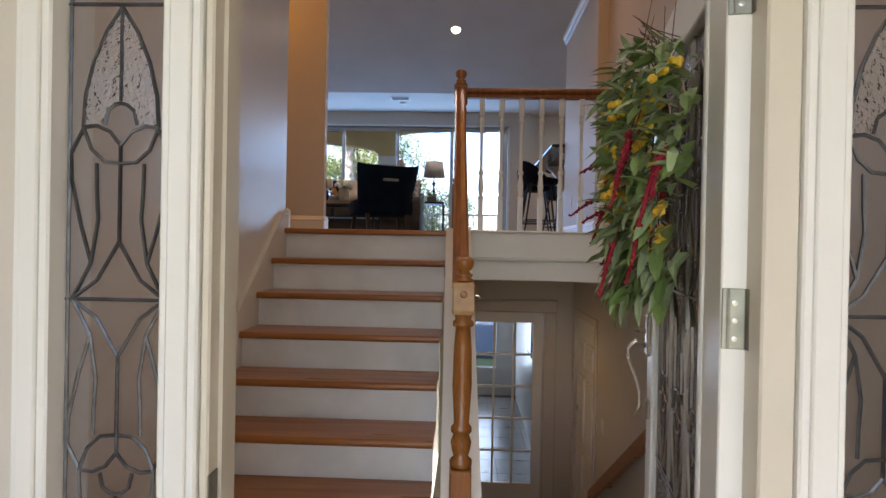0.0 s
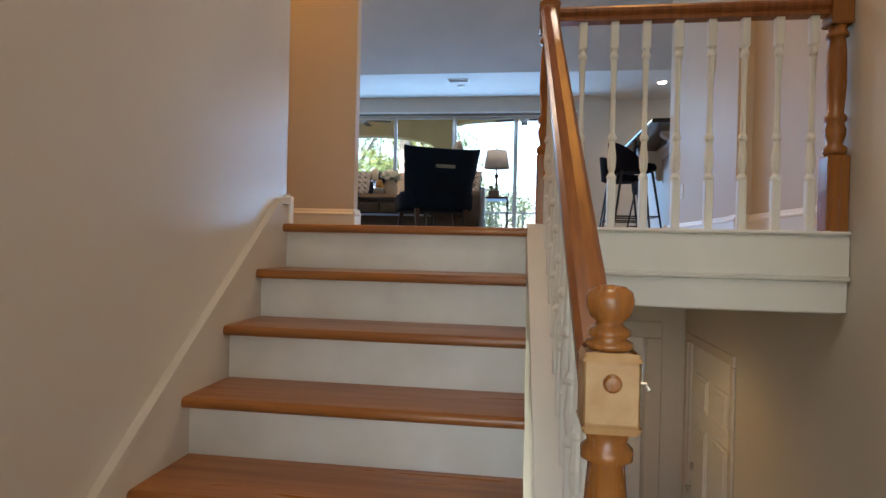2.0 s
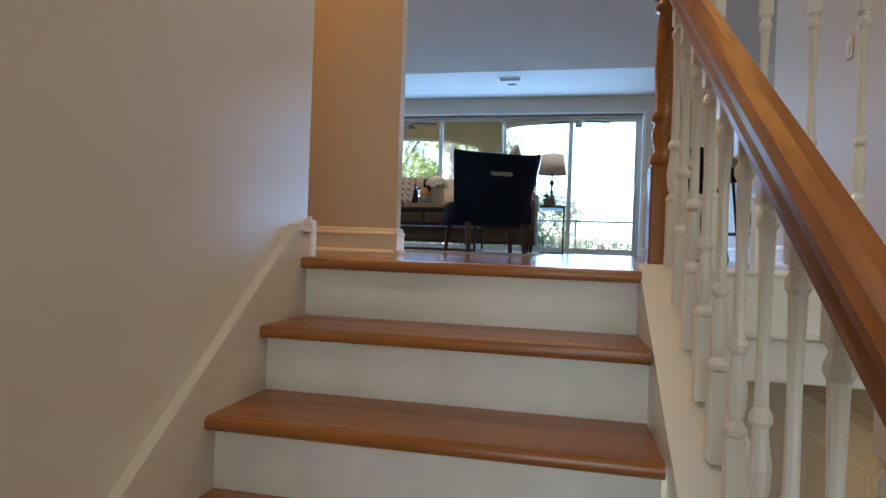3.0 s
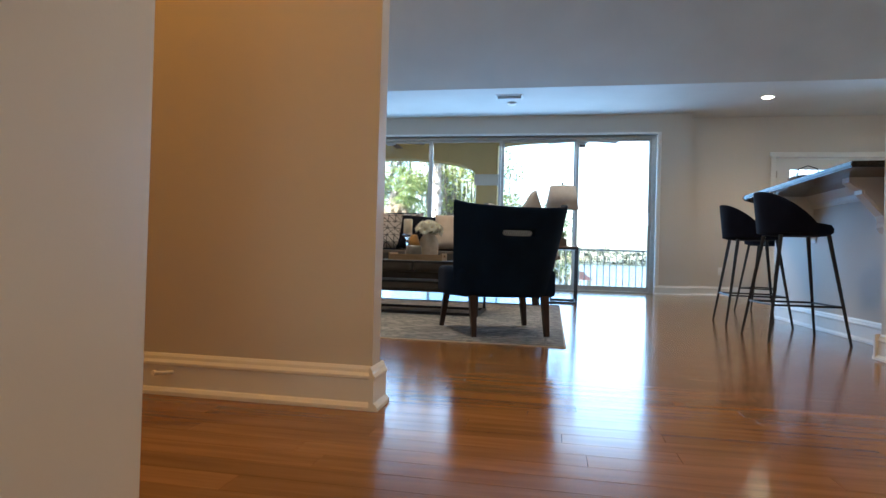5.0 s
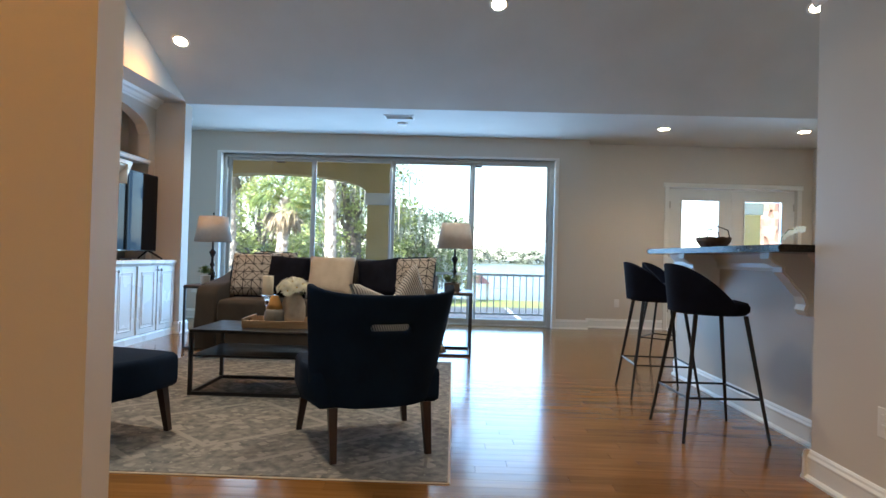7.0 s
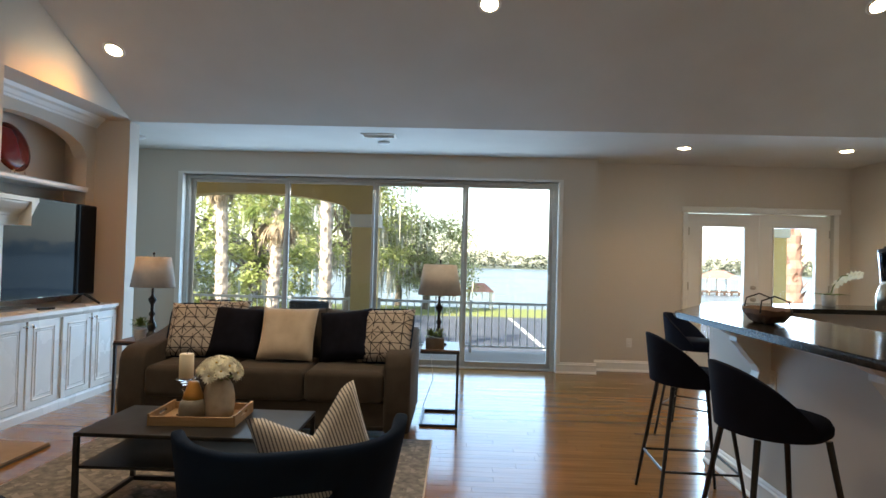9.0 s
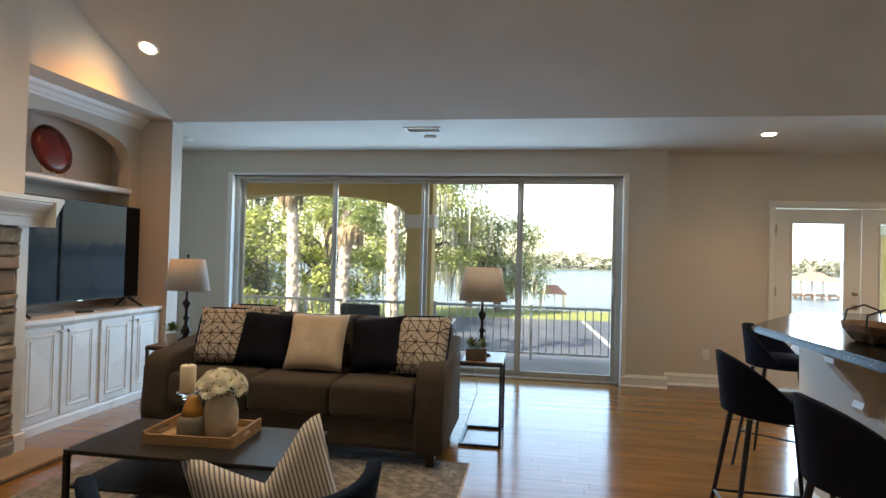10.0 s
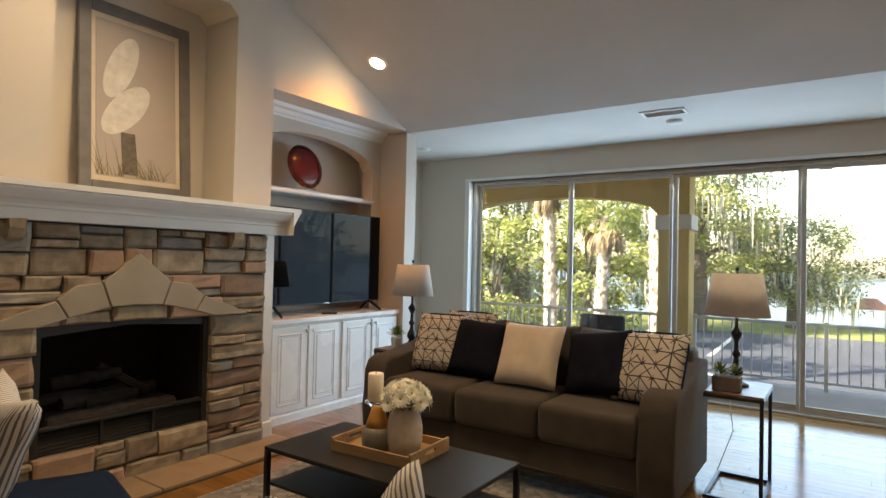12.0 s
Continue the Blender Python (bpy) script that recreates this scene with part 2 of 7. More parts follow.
STUCCO = mat("yellow_stucco", (0.62, 0.47, 0.20), (0.56, 0.42, 0.17), rough=0.9, scale=3, bump=0.3, bscale=60)
CONCRETE = mat("porch_concrete", (0.44, 0.43, 0.42), (0.36, 0.355, 0.35), rough=0.8, scale=3, bump=0.2, bscale=60)
PANE = pane_mat("clear_pane")
TEXGLASS = glass("rippled_glass", 0.05, bump=1.0, bscale=70)
BEVGLASS = glass("bevelled_glass", 0.12, (0.93, 0.92, 0.95), bump=0.12, bscale=9)
CLEARGLASS = glass("clear_glass", 0.02)
BULB = glow("lit_bulb", (1.0, 0.80, 0.55), 14.0)


# ---------------------------------------------------------------- mesh helpers
def part(name, bm, material, parent=None, label="", smooth=False):
    me = bpy.data.meshes.new(name)
    bmesh.ops.recalc_face_normals(bm, faces=bm.faces)
    bm.to_mesh(me)
    bm.free()
    for mm in material if isinstance(material, (list, tuple)) else [material]:
        me.materials.append(mm)
    if smooth:
        for p in me.polygons:
            p.use_smooth = True
    ob = new(name, me)
    if parent is not None:
        ob.parent = parent
    if label:
        ob["label"] = label
    return ob


def thing(name, label, category, group="", m=None):
    ob = new(name)
    ob.empty_display_size = 0.1
    if m is not None:
        ob.matrix_world = m
    return tagged(ob, label, category, group)


def box(bm, x0, y0, z0, x1, y1, z1, bev=0.0, seg=1):
    vs = bmesh.ops.create_cube(bm, size=1)["verts"]
    for v in vs:
        v.co = Vector((x0 + (v.co.x + .5) * (x1 - x0), y0 + (v.co.y + .5) * (y1 - y0), z0 + (v.co.z + .5) * (z1 - z0)))
    if bev:
        es = {e for v in vs for e in v.link_edges}
        return bmesh.ops.bevel(bm, geom=list(es), offset=bev, segments=seg, profile=0.5, affect="EDGES")["verts"]
    return vs


def B(x0, y0, z0, x1, y1, z1, bev=0.0, seg=1):
    bm = bmesh.new()
    box(bm, x0, y0, z0, x1, y1, z1, bev, seg)
    return bm


def prism(bm, pts, axis, a, b):
    """Extrude a polygon: axis 'x' takes (y, z) points, 'y' (x, z), 'z' (x, y)."""
    def at(p, w):
        return {"x": (w, p[0], p[1]), "y": (p[0], w, p[1]), "z": (p[0], p[1], w)}[axis]
    lo = [bm.verts.new(at(p, a)) for p in pts]
    hi = [bm.verts.new(at(p, b)) for p in pts]
    n = len(pts)
    bm.faces.new(lo)
    bm.faces.new(hi[::-1])
    for i in range(n):
        bm.faces.new((lo[i], hi[i], hi[(i + 1) % n], lo[(i + 1) % n]))
    return lo + hi


def P(pts, axis, a, b):
    bm = bmesh.new()
    prism(bm, pts, axis, a, b)
    return bm


def lathe(bm, prof, seg=16, cx=0.0, cy=0.0, rib=0.0, ribs=0):
    rings = []
    for r, z in prof:
        ring = []
        for i in range(seg):
            a = 2 * math.pi * i / seg
            rr = max(r, 0.0004) * (1 + (rib * math.cos(ribs * a) if ribs else 0))
            ring.append(bm.verts.new((cx + rr * math.cos(a), cy + rr * math.sin(a), z)))
        rings.append(ring)
    for k in range(len(rings) - 1):
        for i in range(seg):
            j = (i + 1) % seg
            bm.faces.new((rings[k][i], rings[k][j], rings[k + 1][j], rings[k + 1][i]))
    bm.faces.new(rings[0][::-1])
    bm.faces.new(rings[-1])


def L(prof, seg=16, cx=0.0, cy=0.0, rib=0.0, ribs=0):
    bm = bmesh.new()
    lathe(bm, prof, seg, cx, cy, rib, ribs)
    return bm


def tube(bm, pts, r, seg=6, r2=None):
    pts = [Vector(p) for p in pts]
    rings = []
    for i, p in enumerate(pts):
        d = (pts[min(i + 1, len(pts) - 1)] - pts[max(i - 1, 0)]).normalized()
        u = d.orthogonal().normalized() if i == 0 else (u0 - d * u0.dot(d)).normalized()
        u0 = u
        w = d.cross(u)
        rr = r if r2 is None else r + (r2 - r) * i / (len(pts) - 1)
        rings.append([bm.verts.new(p + (u * math.cos(2 * math.pi * k / seg) + w * math.sin(2 * math.pi * k / seg)) * rr) for k in range(seg)])
    for a, c in zip(rings, rings[1:]):
        for k in range(seg):
            bm.faces.new((a[k], a[(k + 1) % seg], c[(k + 1) % seg], c[k]))
    bm.faces.new(rings[0][::-1])
    bm.faces.new(rings[-1])


def T(pts, r, seg=6, r2=None):
    bm = bmesh.new()
    tube(bm, pts, r, seg, r2)
    return bm


def leg_bar(bm, a, b, w0, w1=None):
    """A square bar from a to b that tapers from w0 to w1."""
    a, b, w1 = Vector(a), Vector(b), w1 or w0
    d = (b - a).normalized()
    u = d.cross(Vector((0, 1, 0))).normalized() if abs(d.y) < 0.9 else d.cross(Vector((1, 0, 0))).normalized()
    w = d.cross(u)
    lo = [bm.verts.new(a + (u * s + w * t) * w0 / 2) for s, t in ((-1, -1), (1, -1), (1, 1), (-1, 1))]
    hi = [bm.verts.new(b + (u * s + w * t) * w1 / 2) for s, t in ((-1, -1), (1, -1), (1, 1), (-1, 1))]
    bm.faces.new(lo[::-1])
    bm.faces.new(hi)
    for i in range(4):
        bm.faces.new((lo[i], lo[(i + 1) % 4], hi[(i + 1) % 4], hi[i]))


def wall_boxes(bm, axis, u0, u1, z0, z1, w0, w1, holes=()):
    """A wall along x or y with rectangular openings (u0, u1, z0, z1), through its whole thickness w0 to w1."""
    def add(a, b, c, d):
        if b - a > 1e-4 and d - c > 1e-4:
            box(bm, a, w0, c, b, w1, d) if axis == "x" else box(bm, w0, a, c, w1, b, d)
    u = u0
    for a, b, c, d in sorted(holes):
        add(u, a, z0, z1)
        add(a, b, z0, c)
        add(a, b, d, z1)
        u = b
    add(u, u1, z0, z1)


def wall(name, label, axis, u0, u1, z0, z1, w0, w1, holes=(), material=None):
    bm = bmesh.new()
    wall_boxes(bm, axis, u0, u1, z0, z1, w0, w1, holes)
    return tagged(part(name, bm, material or WALL), label, "wall", kind="structure")


def cushion(bm, w, d, h, puff=0.5, n=10, crease=0.0, seed=0):
    """A stuffed rectangular cushion round the origin: w by d, h thick in the middle, thin at its seams."""
    rows = []
    for side in (1, -1):
        grid = []
        for i in range(n + 1):
            line = []
            for j in range(n + 1):
                u, v = 2 * i / n - 1, 2 * j / n - 1
                e = max(0.0, (1 - abs(u) ** 3.2) * (1 - abs(v) ** 3.2)) ** puff
                pin = 1 - 0.06 * (1 - u * u) * abs(v) ** 3 if crease else 1
                pin2 = 1 - 0.06 * (1 - v * v) * abs(u) ** 3 if crease else 1
                wob = crease * noise.noise(Vector((u * 2.2 + seed, v * 2.2, side)))
                line.append(bm.verts.new((u * w / 2 * pin2, v * d / 2 * pin, side * h / 2 * e + wob * h * e)))
            grid.append(line)
        for i in range(n):
            for j in range(n):
                f = (grid[i][j], grid[i + 1][j], grid[i + 1][j + 1], grid[i][j + 1])
                bm.faces.new(f if side == 1 else f[::-1])
        rows.append(grid)
    bmesh.ops.remove_doubles(bm, verts=bm.verts, dist=0.0005)


def moved(bm, m):
    bmesh.ops.transform(bm, matrix=m, verts=bm.verts)
    return bm


def leaf(bm, p, d, up, ln, wd, bend=0.25):
    """A pointed leaf of two bent halves at p, along d."""
    d, up = Vector(d).normalized(), Vector(up)
    s = d.cross(up)
    s = s.normalized() if s.length > 1e-3 else d.orthogonal().normalized()
    nrm = s.cross(d)
    a, b = Vector(p), Vector(p) + d * ln - nrm * ln * bend
    m1 = Vector(p) + d * ln * .35 + nrm * ln * .02
    m2 = Vector(p) + d * ln * .72 - nrm * ln * bend * .35
    vs = [bm.verts.new(q) for q in (a, m1 + s * wd / 2, m2 + s * wd * .36, b, m2 - s * wd * .36, m1 - s * wd / 2, m1 - nrm * wd * .12, m2 - nrm * wd * .1)]
    for f in ((0, 1, 6), (1, 2, 7, 6), (2, 3, 7), (3, 4, 7), (4, 5, 6, 7), (5, 0, 6)):
        bm.faces.new([vs[i] for i in f])


# ---------------------------------------------------------------- plan, in metres; the upper floor is z = 0
F0 = -1.48           # entry floor
FL = -2.80           # lower floor
RISE, RUN = 0.185, 0.242
YR = 4.055           # face of the top riser
XL, XR = -1.02, 1.29  # stair hall walls
YC0, YC1 = 4.945, 5.025  # cross wall
CZ = 2.75            # hall ceiling
YE, ZE, SLOPE = 10.63, 2.64, 0.46  # edge of the low ceiling and the pitch of the high one
YW = 12.13           # wall with the sliding doors
DY = -0.235          # the stair hall and entry are drawn from their own origin, and set in place by this shift


def standing():
    return set(scene.objects)


def settle(before):
    """Shift what was built since then into the common plan."""
    for ob in [o for o in scene.objects if o not in before and o.parent is None]:
        ob.matrix_world = Matrix.Translation((0, DY, 0)) @ ob.matrix_world



def floor_boards(x0, x1, y0, y1, z, width=0.083, inset=((-1.1, 1.2), (3.9, 6.7))):
    """Boards along x. Those in the inset stretch are pieces of their own, the others one joined mesh."""
    base = tagged(part("floor", B(x0, y0, z - 0.3, x1, y1, z - 0.02), SUBFLOOR), "glossy honey-oak strip floor of the living room", "floor", kind="structure")
    rnd = random.Random(4)
    verts, faces, kept, shared = [], [], 0, {}
    y = y0
    while y < y1 - 0.01:
        w = min(width, y1 - y)
        x = x0 - rnd.uniform(0, 1.0)
        while x < x1:
            ln = rnd.choice((0.55, 0.8, 1.05, 1.3, 1.6))
            a, b = max(x, x0), min(x + ln, x1)
            x += ln
            if b - a < 0.03:
                continue
            g, dz = 0.0003, 0.0
            top = z + dz
            near = inset[0][0] < (a + b) / 2 < inset[0][1] and inset[1][0] < y < inset[1][1] and kept < 300
            if near:
                key = (round(b - a, 3), round(w, 3))
                if key not in shared:
                    bm = B(g, g, -0.02, b - a - g, w - g, 0.0, 0.0006)
                    shared[key] = bpy.data.meshes.new("floor_board")
                    bm.to_mesh(shared[key])
                    bm.free()
                    shared[key].materials.append(FLOORP)
                ob = new("floor_board", shared[key])
                ob.parent, ob.location = base, (a, y, top)
                kept += 1
            else:
                i = len(verts)
                c = 0.0006
                verts += [(a + g, y + g, z - .02), (b - g, y + g, z - .02), (b - g, y + w - g, z - .02), (a + g, y + w - g, z - .02),
                          (a + g, y + g, top - c), (b - g, y + g, top - c), (b - g, y + w - g, top - c), (a + g, y + w - g, top - c),
                          (a + g + c, y + g + c, top), (b - g - c, y + g + c, top), (b - g - c, y + w - g - c, top), (a + g + c, y + w - g - c, top)]
                faces += [tuple(i + k for k in f) for f in ((0, 1, 5, 4), (1, 2, 6, 5), (2, 3, 7, 6), (3, 0, 4, 7), (4, 5, 9, 8), (5, 6, 10, 9), (6, 7, 11, 10), (7, 4, 8, 11), (8, 9, 10, 11))]
        y += width
    me = bpy.data.meshes.new("floor_boards")
    me.from_pydata(verts, [], faces)
    me.materials.append(FLOORS)
    rest = new("floor_boards", me)
    rest.parent = base
    tagged(rest, kind="stuff")


BASE_PROF = ((0, 0), (0.030, 0), (0.030, 0.012), (0.022, 0.022), (0.016, 0.026), (0.016, 0.100), (0.020, 0.104), (0.020, 0.112), (0.012, 0.122), (0.010, 0.132), (0.004, 0.142), (0, 0.142))


def baseboard(axis, a, b, w, side, z=0.0, k=0.95):
    """Moulded skirting along x or y from a to b, on the wall face w, standing out towards side (+1 or -1)."""
    bm = bmesh.new()
    prof = [(w + side * o * k, z + h * k) for o, h in BASE_PROF]
    prism(bm, prof, "x" if axis == "x" else "y", a, b)
    return tagged(part("baseboard", bm, WHITE), "white moulded wooden baseboard along the wall", "baseboard", kind="structure")


# ---------------------------------------------------------------- the stair hall
mark = standing()
wall("wall_stair", "cream satin-painted wall beside the upper stairs", "y", 1.45, 4.105, F0 - 0.1, CZ, XL - 0.15, XL, (), SATIN)
wall("wall_hall_front", "cream-painted wall of the side hall", "x", -4.9, XL - 0.15, -0.02, CZ, 3.955, 4.105)
wall("wall_hall_end", "cream-painted wall closing the side hall", "y", 3.955, YC1 - DY, -0.02, CZ, -5.05, -4.9)
wall("wall_right", "cream-painted wall beside the lower stairs", "y", 1.45, YC0 - DY, FL, CZ, XR, XR + 0.15)
tagged(part("ceiling", B(-5.05, 1.30, CZ, 1.44, YC0 - DY, CZ + 0.1), CEIL), "flat off-white painted hall ceiling", "ceiling", kind="structure")

tagged(part("floor_hall_edge", B(-4.9, 4.105, -0.3, XL, 4.168, -0.001), TREAD), "honey-oak edge board of the hall floor", "floor", kind="structure")
baseboard("x", -4.9, XL + 0.012, 4.105, 1)
baseboard("y", 4.30, YC0 - DY, XR, -1)
baseboard("y", 1.45, 2.3, XL, 1, F0)

# upper stairs: treads and risers
stairs = thing("staircase", "oak-treaded stairs with white risers and stringers", "stairs")
for k in range(0, 8):
    yf = YR - RUN * k
    zt = -RISE * k
    rb = B(XL + 0.02, yf + 0.014, zt - RISE, 0.03, yf + 0.034, zt - 0.034)
    part("riser", rb, RISER, stairs)
    if k:
        tb = B(XL + 0.02, yf - 0.032, -0.034, 0.03, yf + RUN + 0.016, 0.0)
        moved(tb, Matrix.Translation((0, 0, zt)))
        tip = [e for e in tb.edges if all(v.co.y < yf - 0.03 for v in e.verts) and abs(e.verts[0].co.z - e.verts[1].co.z) < 1e-5]
        bmesh.ops.bevel(tb, geom=tip, offset=0.015, segments=4, profile=0.5, affect="EDGES")
        part("tread", tb, TREAD, stairs)
nb = B(XL + 0.002, YR - 0.032, -0.034, 0.03, 4.168, 0.0012)
tip = [e for e in nb.edges if all(v.co.y < YR - 0.03 for v in e.verts) and abs(e.verts[0].co.z - e.verts[1].co.z) < 1e-5]
bmesh.ops.bevel(nb, geom=tip, offset=0.015, segments=4, profile=0.5, affect="EDGES")
part("landing_nosing", nb, TREAD, stairs)
SL = RISE / RUN
# left skirt with its moulded cap
y_lo = 1.98
def skirt_z(y, off):
    return (y - YR) * SL + off
sk = P([(y_lo, F0), (2.2, F0), (4.104, -0.25), (4.104, 0.079), (4.0, 0.079), (y_lo, skirt_z(y_lo, 0.129))], "x", XL + 0.001, XL + 0.02)
part("skirt_board", sk, WALL, stairs)
cap = P([(4.00, 0.083), (4.079, 0.084), (4.079, 0.106), (3.985, 0.103), (y_lo, skirt_z(y_lo, 0.156)), (y_lo, skirt_z(y_lo, 0.131))], "x", XL + 0.001, XL + 0.030)
part("skirt_cap", cap, WALL, stairs)
bead = P([(4.00, 0.070), (4.00, 0.077), (y_lo, skirt_z(y_lo, 0.125)), (y_lo, skirt_z(y_lo, 0.118))], "x", XL + 0.019, XL + 0.024)
part("skirt_bead", bead, WALL, stairs)
part("cap_return", B(XL - 0.002, 4.078, 0.0, XL + 0.030, 4.116, 0.122, 0.004), WHITE, stairs)


def shear(bm):
    """The balustrade runs a little to the side as it comes down."""
    for v in bm.verts:
        v.co.x += (4.13 - v.co.y) * 0.032
    return bm


# the kerb beside the upper stairs, which carries the balusters
kerb = P([(2.36, F0), (4.15, F0), (4.15, -0.31), (4.15, 0.02), (4.08, 0.02), (2.42, skirt_z(2.42, 0.045)), (2.36, F0 + 0.1)], "x", 0.025, 0.185)
part("kerb", shear(kerb), WHITE, stairs)


def baluster_bm(h):
    k = h / 0.86
    prof = [(0.016, 0.20), (0.020, 0.205), (0.020, 0.215), (0.011, 0.23), (0.016, 0.25), (0.019, 0.29), (0.013, 0.34), (0.012, 0.36), (0.018, 0.37), (0.018, 0.38), (0.011, 0.395), (0.010, 0.55), (0.013, 0.70), (0.018, 0.71), (0.018, 0.72), (0.012, 0.735), (0.016, 0.75)]
    b = bmesh.new()
    lathe(b, [(r, z * k) for r, z in prof], 10)
    box(b, -0.0165, -0.0165, 0, 0.0165, 0.0165, 0.202 * k, 0.003)
    box(b, -0.0165, -0.0165, 0.745 * k, 0.0165, 0.0165, h, 0.003)
    return b


def newel(name, x, y, z0, zt, block=None):
    """A turned oak post with a ball on top."""
    t = thing(name, "turned honey-oak newel post with a ball finial", "newel post", m=pose(x, y, z0))
    h = zt - z0
    s = 0.042
    part("base_block", B(-s, -s, 0, s, s, h * 0.30, 0.006), NEWELWOOD, t)
    b0 = h * 0.30
    top = h - 0.222
    mid = [(0.034, b0), (0.043, b0 + .012), (0.043, b0 + .03), (0.028, b0 + .045), (0.036, b0 + .075), (0.040, b0 + .10), (0.030, b0 + .13), (0.040, b0 + .14), (0.040, b0 + .155), (0.029, b0 + .17)]
    mid += [(0.037, b0 + .17 + (top - b0 - .17) * .35), (0.034, b0 + .17 + (top - b0 - .17) * .7), (0.028, top - 0.05), (0.040, top - 0.045), (0.040, top - 0.03), (0.030, top - .02), (0.036, top)]
    part("shaft", L(mid, 20), NEWELWOOD, t, smooth=True)
    bh = 0.122
    bb = B(-s, -s, top, s, s, top + bh, 0.004)
    bmesh.ops.bevel(bb, geom=[e for e in bb.edges if abs(e.verts[0].co.z - e.verts[1].co.z) < 1e-5 and e.calc_length() > .05], offset=.013, segments=1, affect="EDGES")
    blk = part("top_block", bb, PALEBLOCK if block else NEWELWOOD, t, "pale worn square block with a round plug" if block else "")
    if block:
        part("plug", moved(L([(0.014, 0), (0.014, 0.004), (0.010, 0.008), (0.001, 0.009)], 14), pose(0, -s, top + bh * 0.64, 90, 0, 0)), NEWELWOOD, blk)
        part("screw_eye", T([(s, 0, top + .07), (s + .015, 0, top + .07), (s + .02, 0, top + .062)], 0.004), STEEL, blk)
    z, q = top + bh, 0.715
    part("finial", L([(r * 0.9, z + d * q) for r, d in ((0.034, 0), (0.040, .006), (0.040, .016), (0.028, .024), (0.036, .032), (0.036, .042), (0.024, .052), (0.022, .06), (0.034, .072), (0.040, .092), (0.041, .108), (0.038, .124), (0.026, .136), (0.001, .140))], 22), NEWELWOOD, t, smooth=True)
    return t


RAIL_PROF = ((-0.028, 0.0), (0.028, 0.0), (0.028, 0.012), (0.020, 0.022), (0.032, 0.036), (0.032, 0.050), (0.022, 0.062), (0, 0.066), (-0.022, 0.062), (-0.032, 0.050), (-0.032, 0.036), (-0.020, 0.022), (-0.028, 0.012))
newel("newel_post", 0.104, 4.20, 0.0, 1.065)
newel("newel_post", 1.246, 4.20, 0.0, 1.06)
newel("newel_post", 0.150, 2.585, F0 + 0.19, -0.130, block=True)
rail = thing("landing_railing", "oak handrail on white turned balusters at the landing", "railing", m=pose(0, 4.20, 0))
part("handrail", P([(y, z + 0.880) for y, z in RAIL_PROF], "x", 0.146, 1.206), RAILWOOD, rail)
part("sole_plate", B(0.146, -0.05, 0.0, 1.222, 0.04, 0.014, 0.003), WHITE, rail)
bal = None
for i in range(8):
    if bal is None:
        bal = part("baluster", baluster_bm(0.868), WHITE, rail, smooth=False)
        bal.location = (0.246, 0, 0.013)
    else:
        o = new("baluster", bal.data)
        o.parent, o.location = rail, (0.246 + 0.1300 * i, 0, 0.013)
srail = thing("stair_railing", "sloping oak handrail on white turned balusters", "railing")
ra, rb_ = Vector((0.100, 4.16, 0.862)), Vector((0.138, 2.62, -0.302))
STAIR_RAIL = [(a * 1.05, b * 1.22) for a, b in RAIL_PROF]
hr = bmesh.new()
lo = [hr.verts.new((ra.x + a, ra.y, ra.z + b)) for a, b in STAIR_RAIL]
hi = [hr.verts.new((rb_.x + a, rb_.y, rb_.z + b)) for a, b in STAIR_RAIL]
hr.faces.new(lo)
hr.faces.new(hi[::-1])
for i in range(len(lo)):
    hr.faces.new((lo[i], hi[i], hi[(i + 1) % len(lo)], lo[(i + 1) % len(lo)]))
part("handrail", hr, RAILWOOD, srail)
sbal = None
for i in range(12):
    y = 4.04 - 0.121 * i
    at = Vector((0.104 + (4.13 - y) * 0.032, y, skirt_z(y, 0.022)))
    if sbal is None:
        sbal = part("baluster", baluster_bm(0.785), WHITE, srail)
        sbal.location = at
    else:
        o = new("baluster", sbal.data)
        o.parent, o.location = srail, at

# landing edge beside the stairwell
lf = thing("landing_fascia", "white two-step fascia board at the landing edge", "fascia")
part("fascia_board", B(0.19, 4.150, -0.165, XR - 0.002, 4.20, -0.004, 0.003), WHITE, lf)
part("fascia_bead", P([(4.150, -0.185), (4.140, -0.180), (4.138, -0.170), (4.150, -0.165), (4.16, -0.165), (4.16, -0.185)], "x", 0.19, XR - 0.002), WHITE, lf)
part("lower_board", B(0.19, 4.160, -0.31, XR - 0.002, 4.20, -0.185, 0.003), WHITE, lf)
part("landing_cap", B(0.19, 4.135, -0.004, XR - 0.002, 4.26, 0.0125, 0.006), WHITE, lf)


# ---------------------------------------------------------------- entry: front wall, sidelights, door
wall("wall_front", "cream-painted wall round the front door", "x", XL - 0.15, XR + 0.15, F0, CZ, 1.34, 1.449, [(-0.64, 1.04, F0, F0 + 2.1)])
tagged(part("floor_entry", B(-4, -3.5, F0 - 0.2, XR + 0.3, 2.42, F0), mat("entry_tile", (0.40, 0.34, 0.27), (0.33, 0.28, 0.22), rough=0.35, scale=3)), "beige tiled entry floor and porch", "floor", kind="structure")
# unseen ceiling and two side walls, added to keep skylight off the door frame
tagged(part("ceiling_porch", B(-4, -3.5, 1.6, 4, 1.29, 1.7), CEIL), "plain painted ceiling added out of view to shade the entry", "ceiling", kind="structure")
wall("wall_porch_1", "plain cream wall added out of view to shade the entry", "y", -3.5, 1.34, F0 - 0.2, 1.6, -2.4, -2.25)
wall("wall_porch_2", "plain cream wall added out of view to shade the entry", "y", -3.5, 1.34, F0 - 0.2, 1.6, 1.45, 1.6)
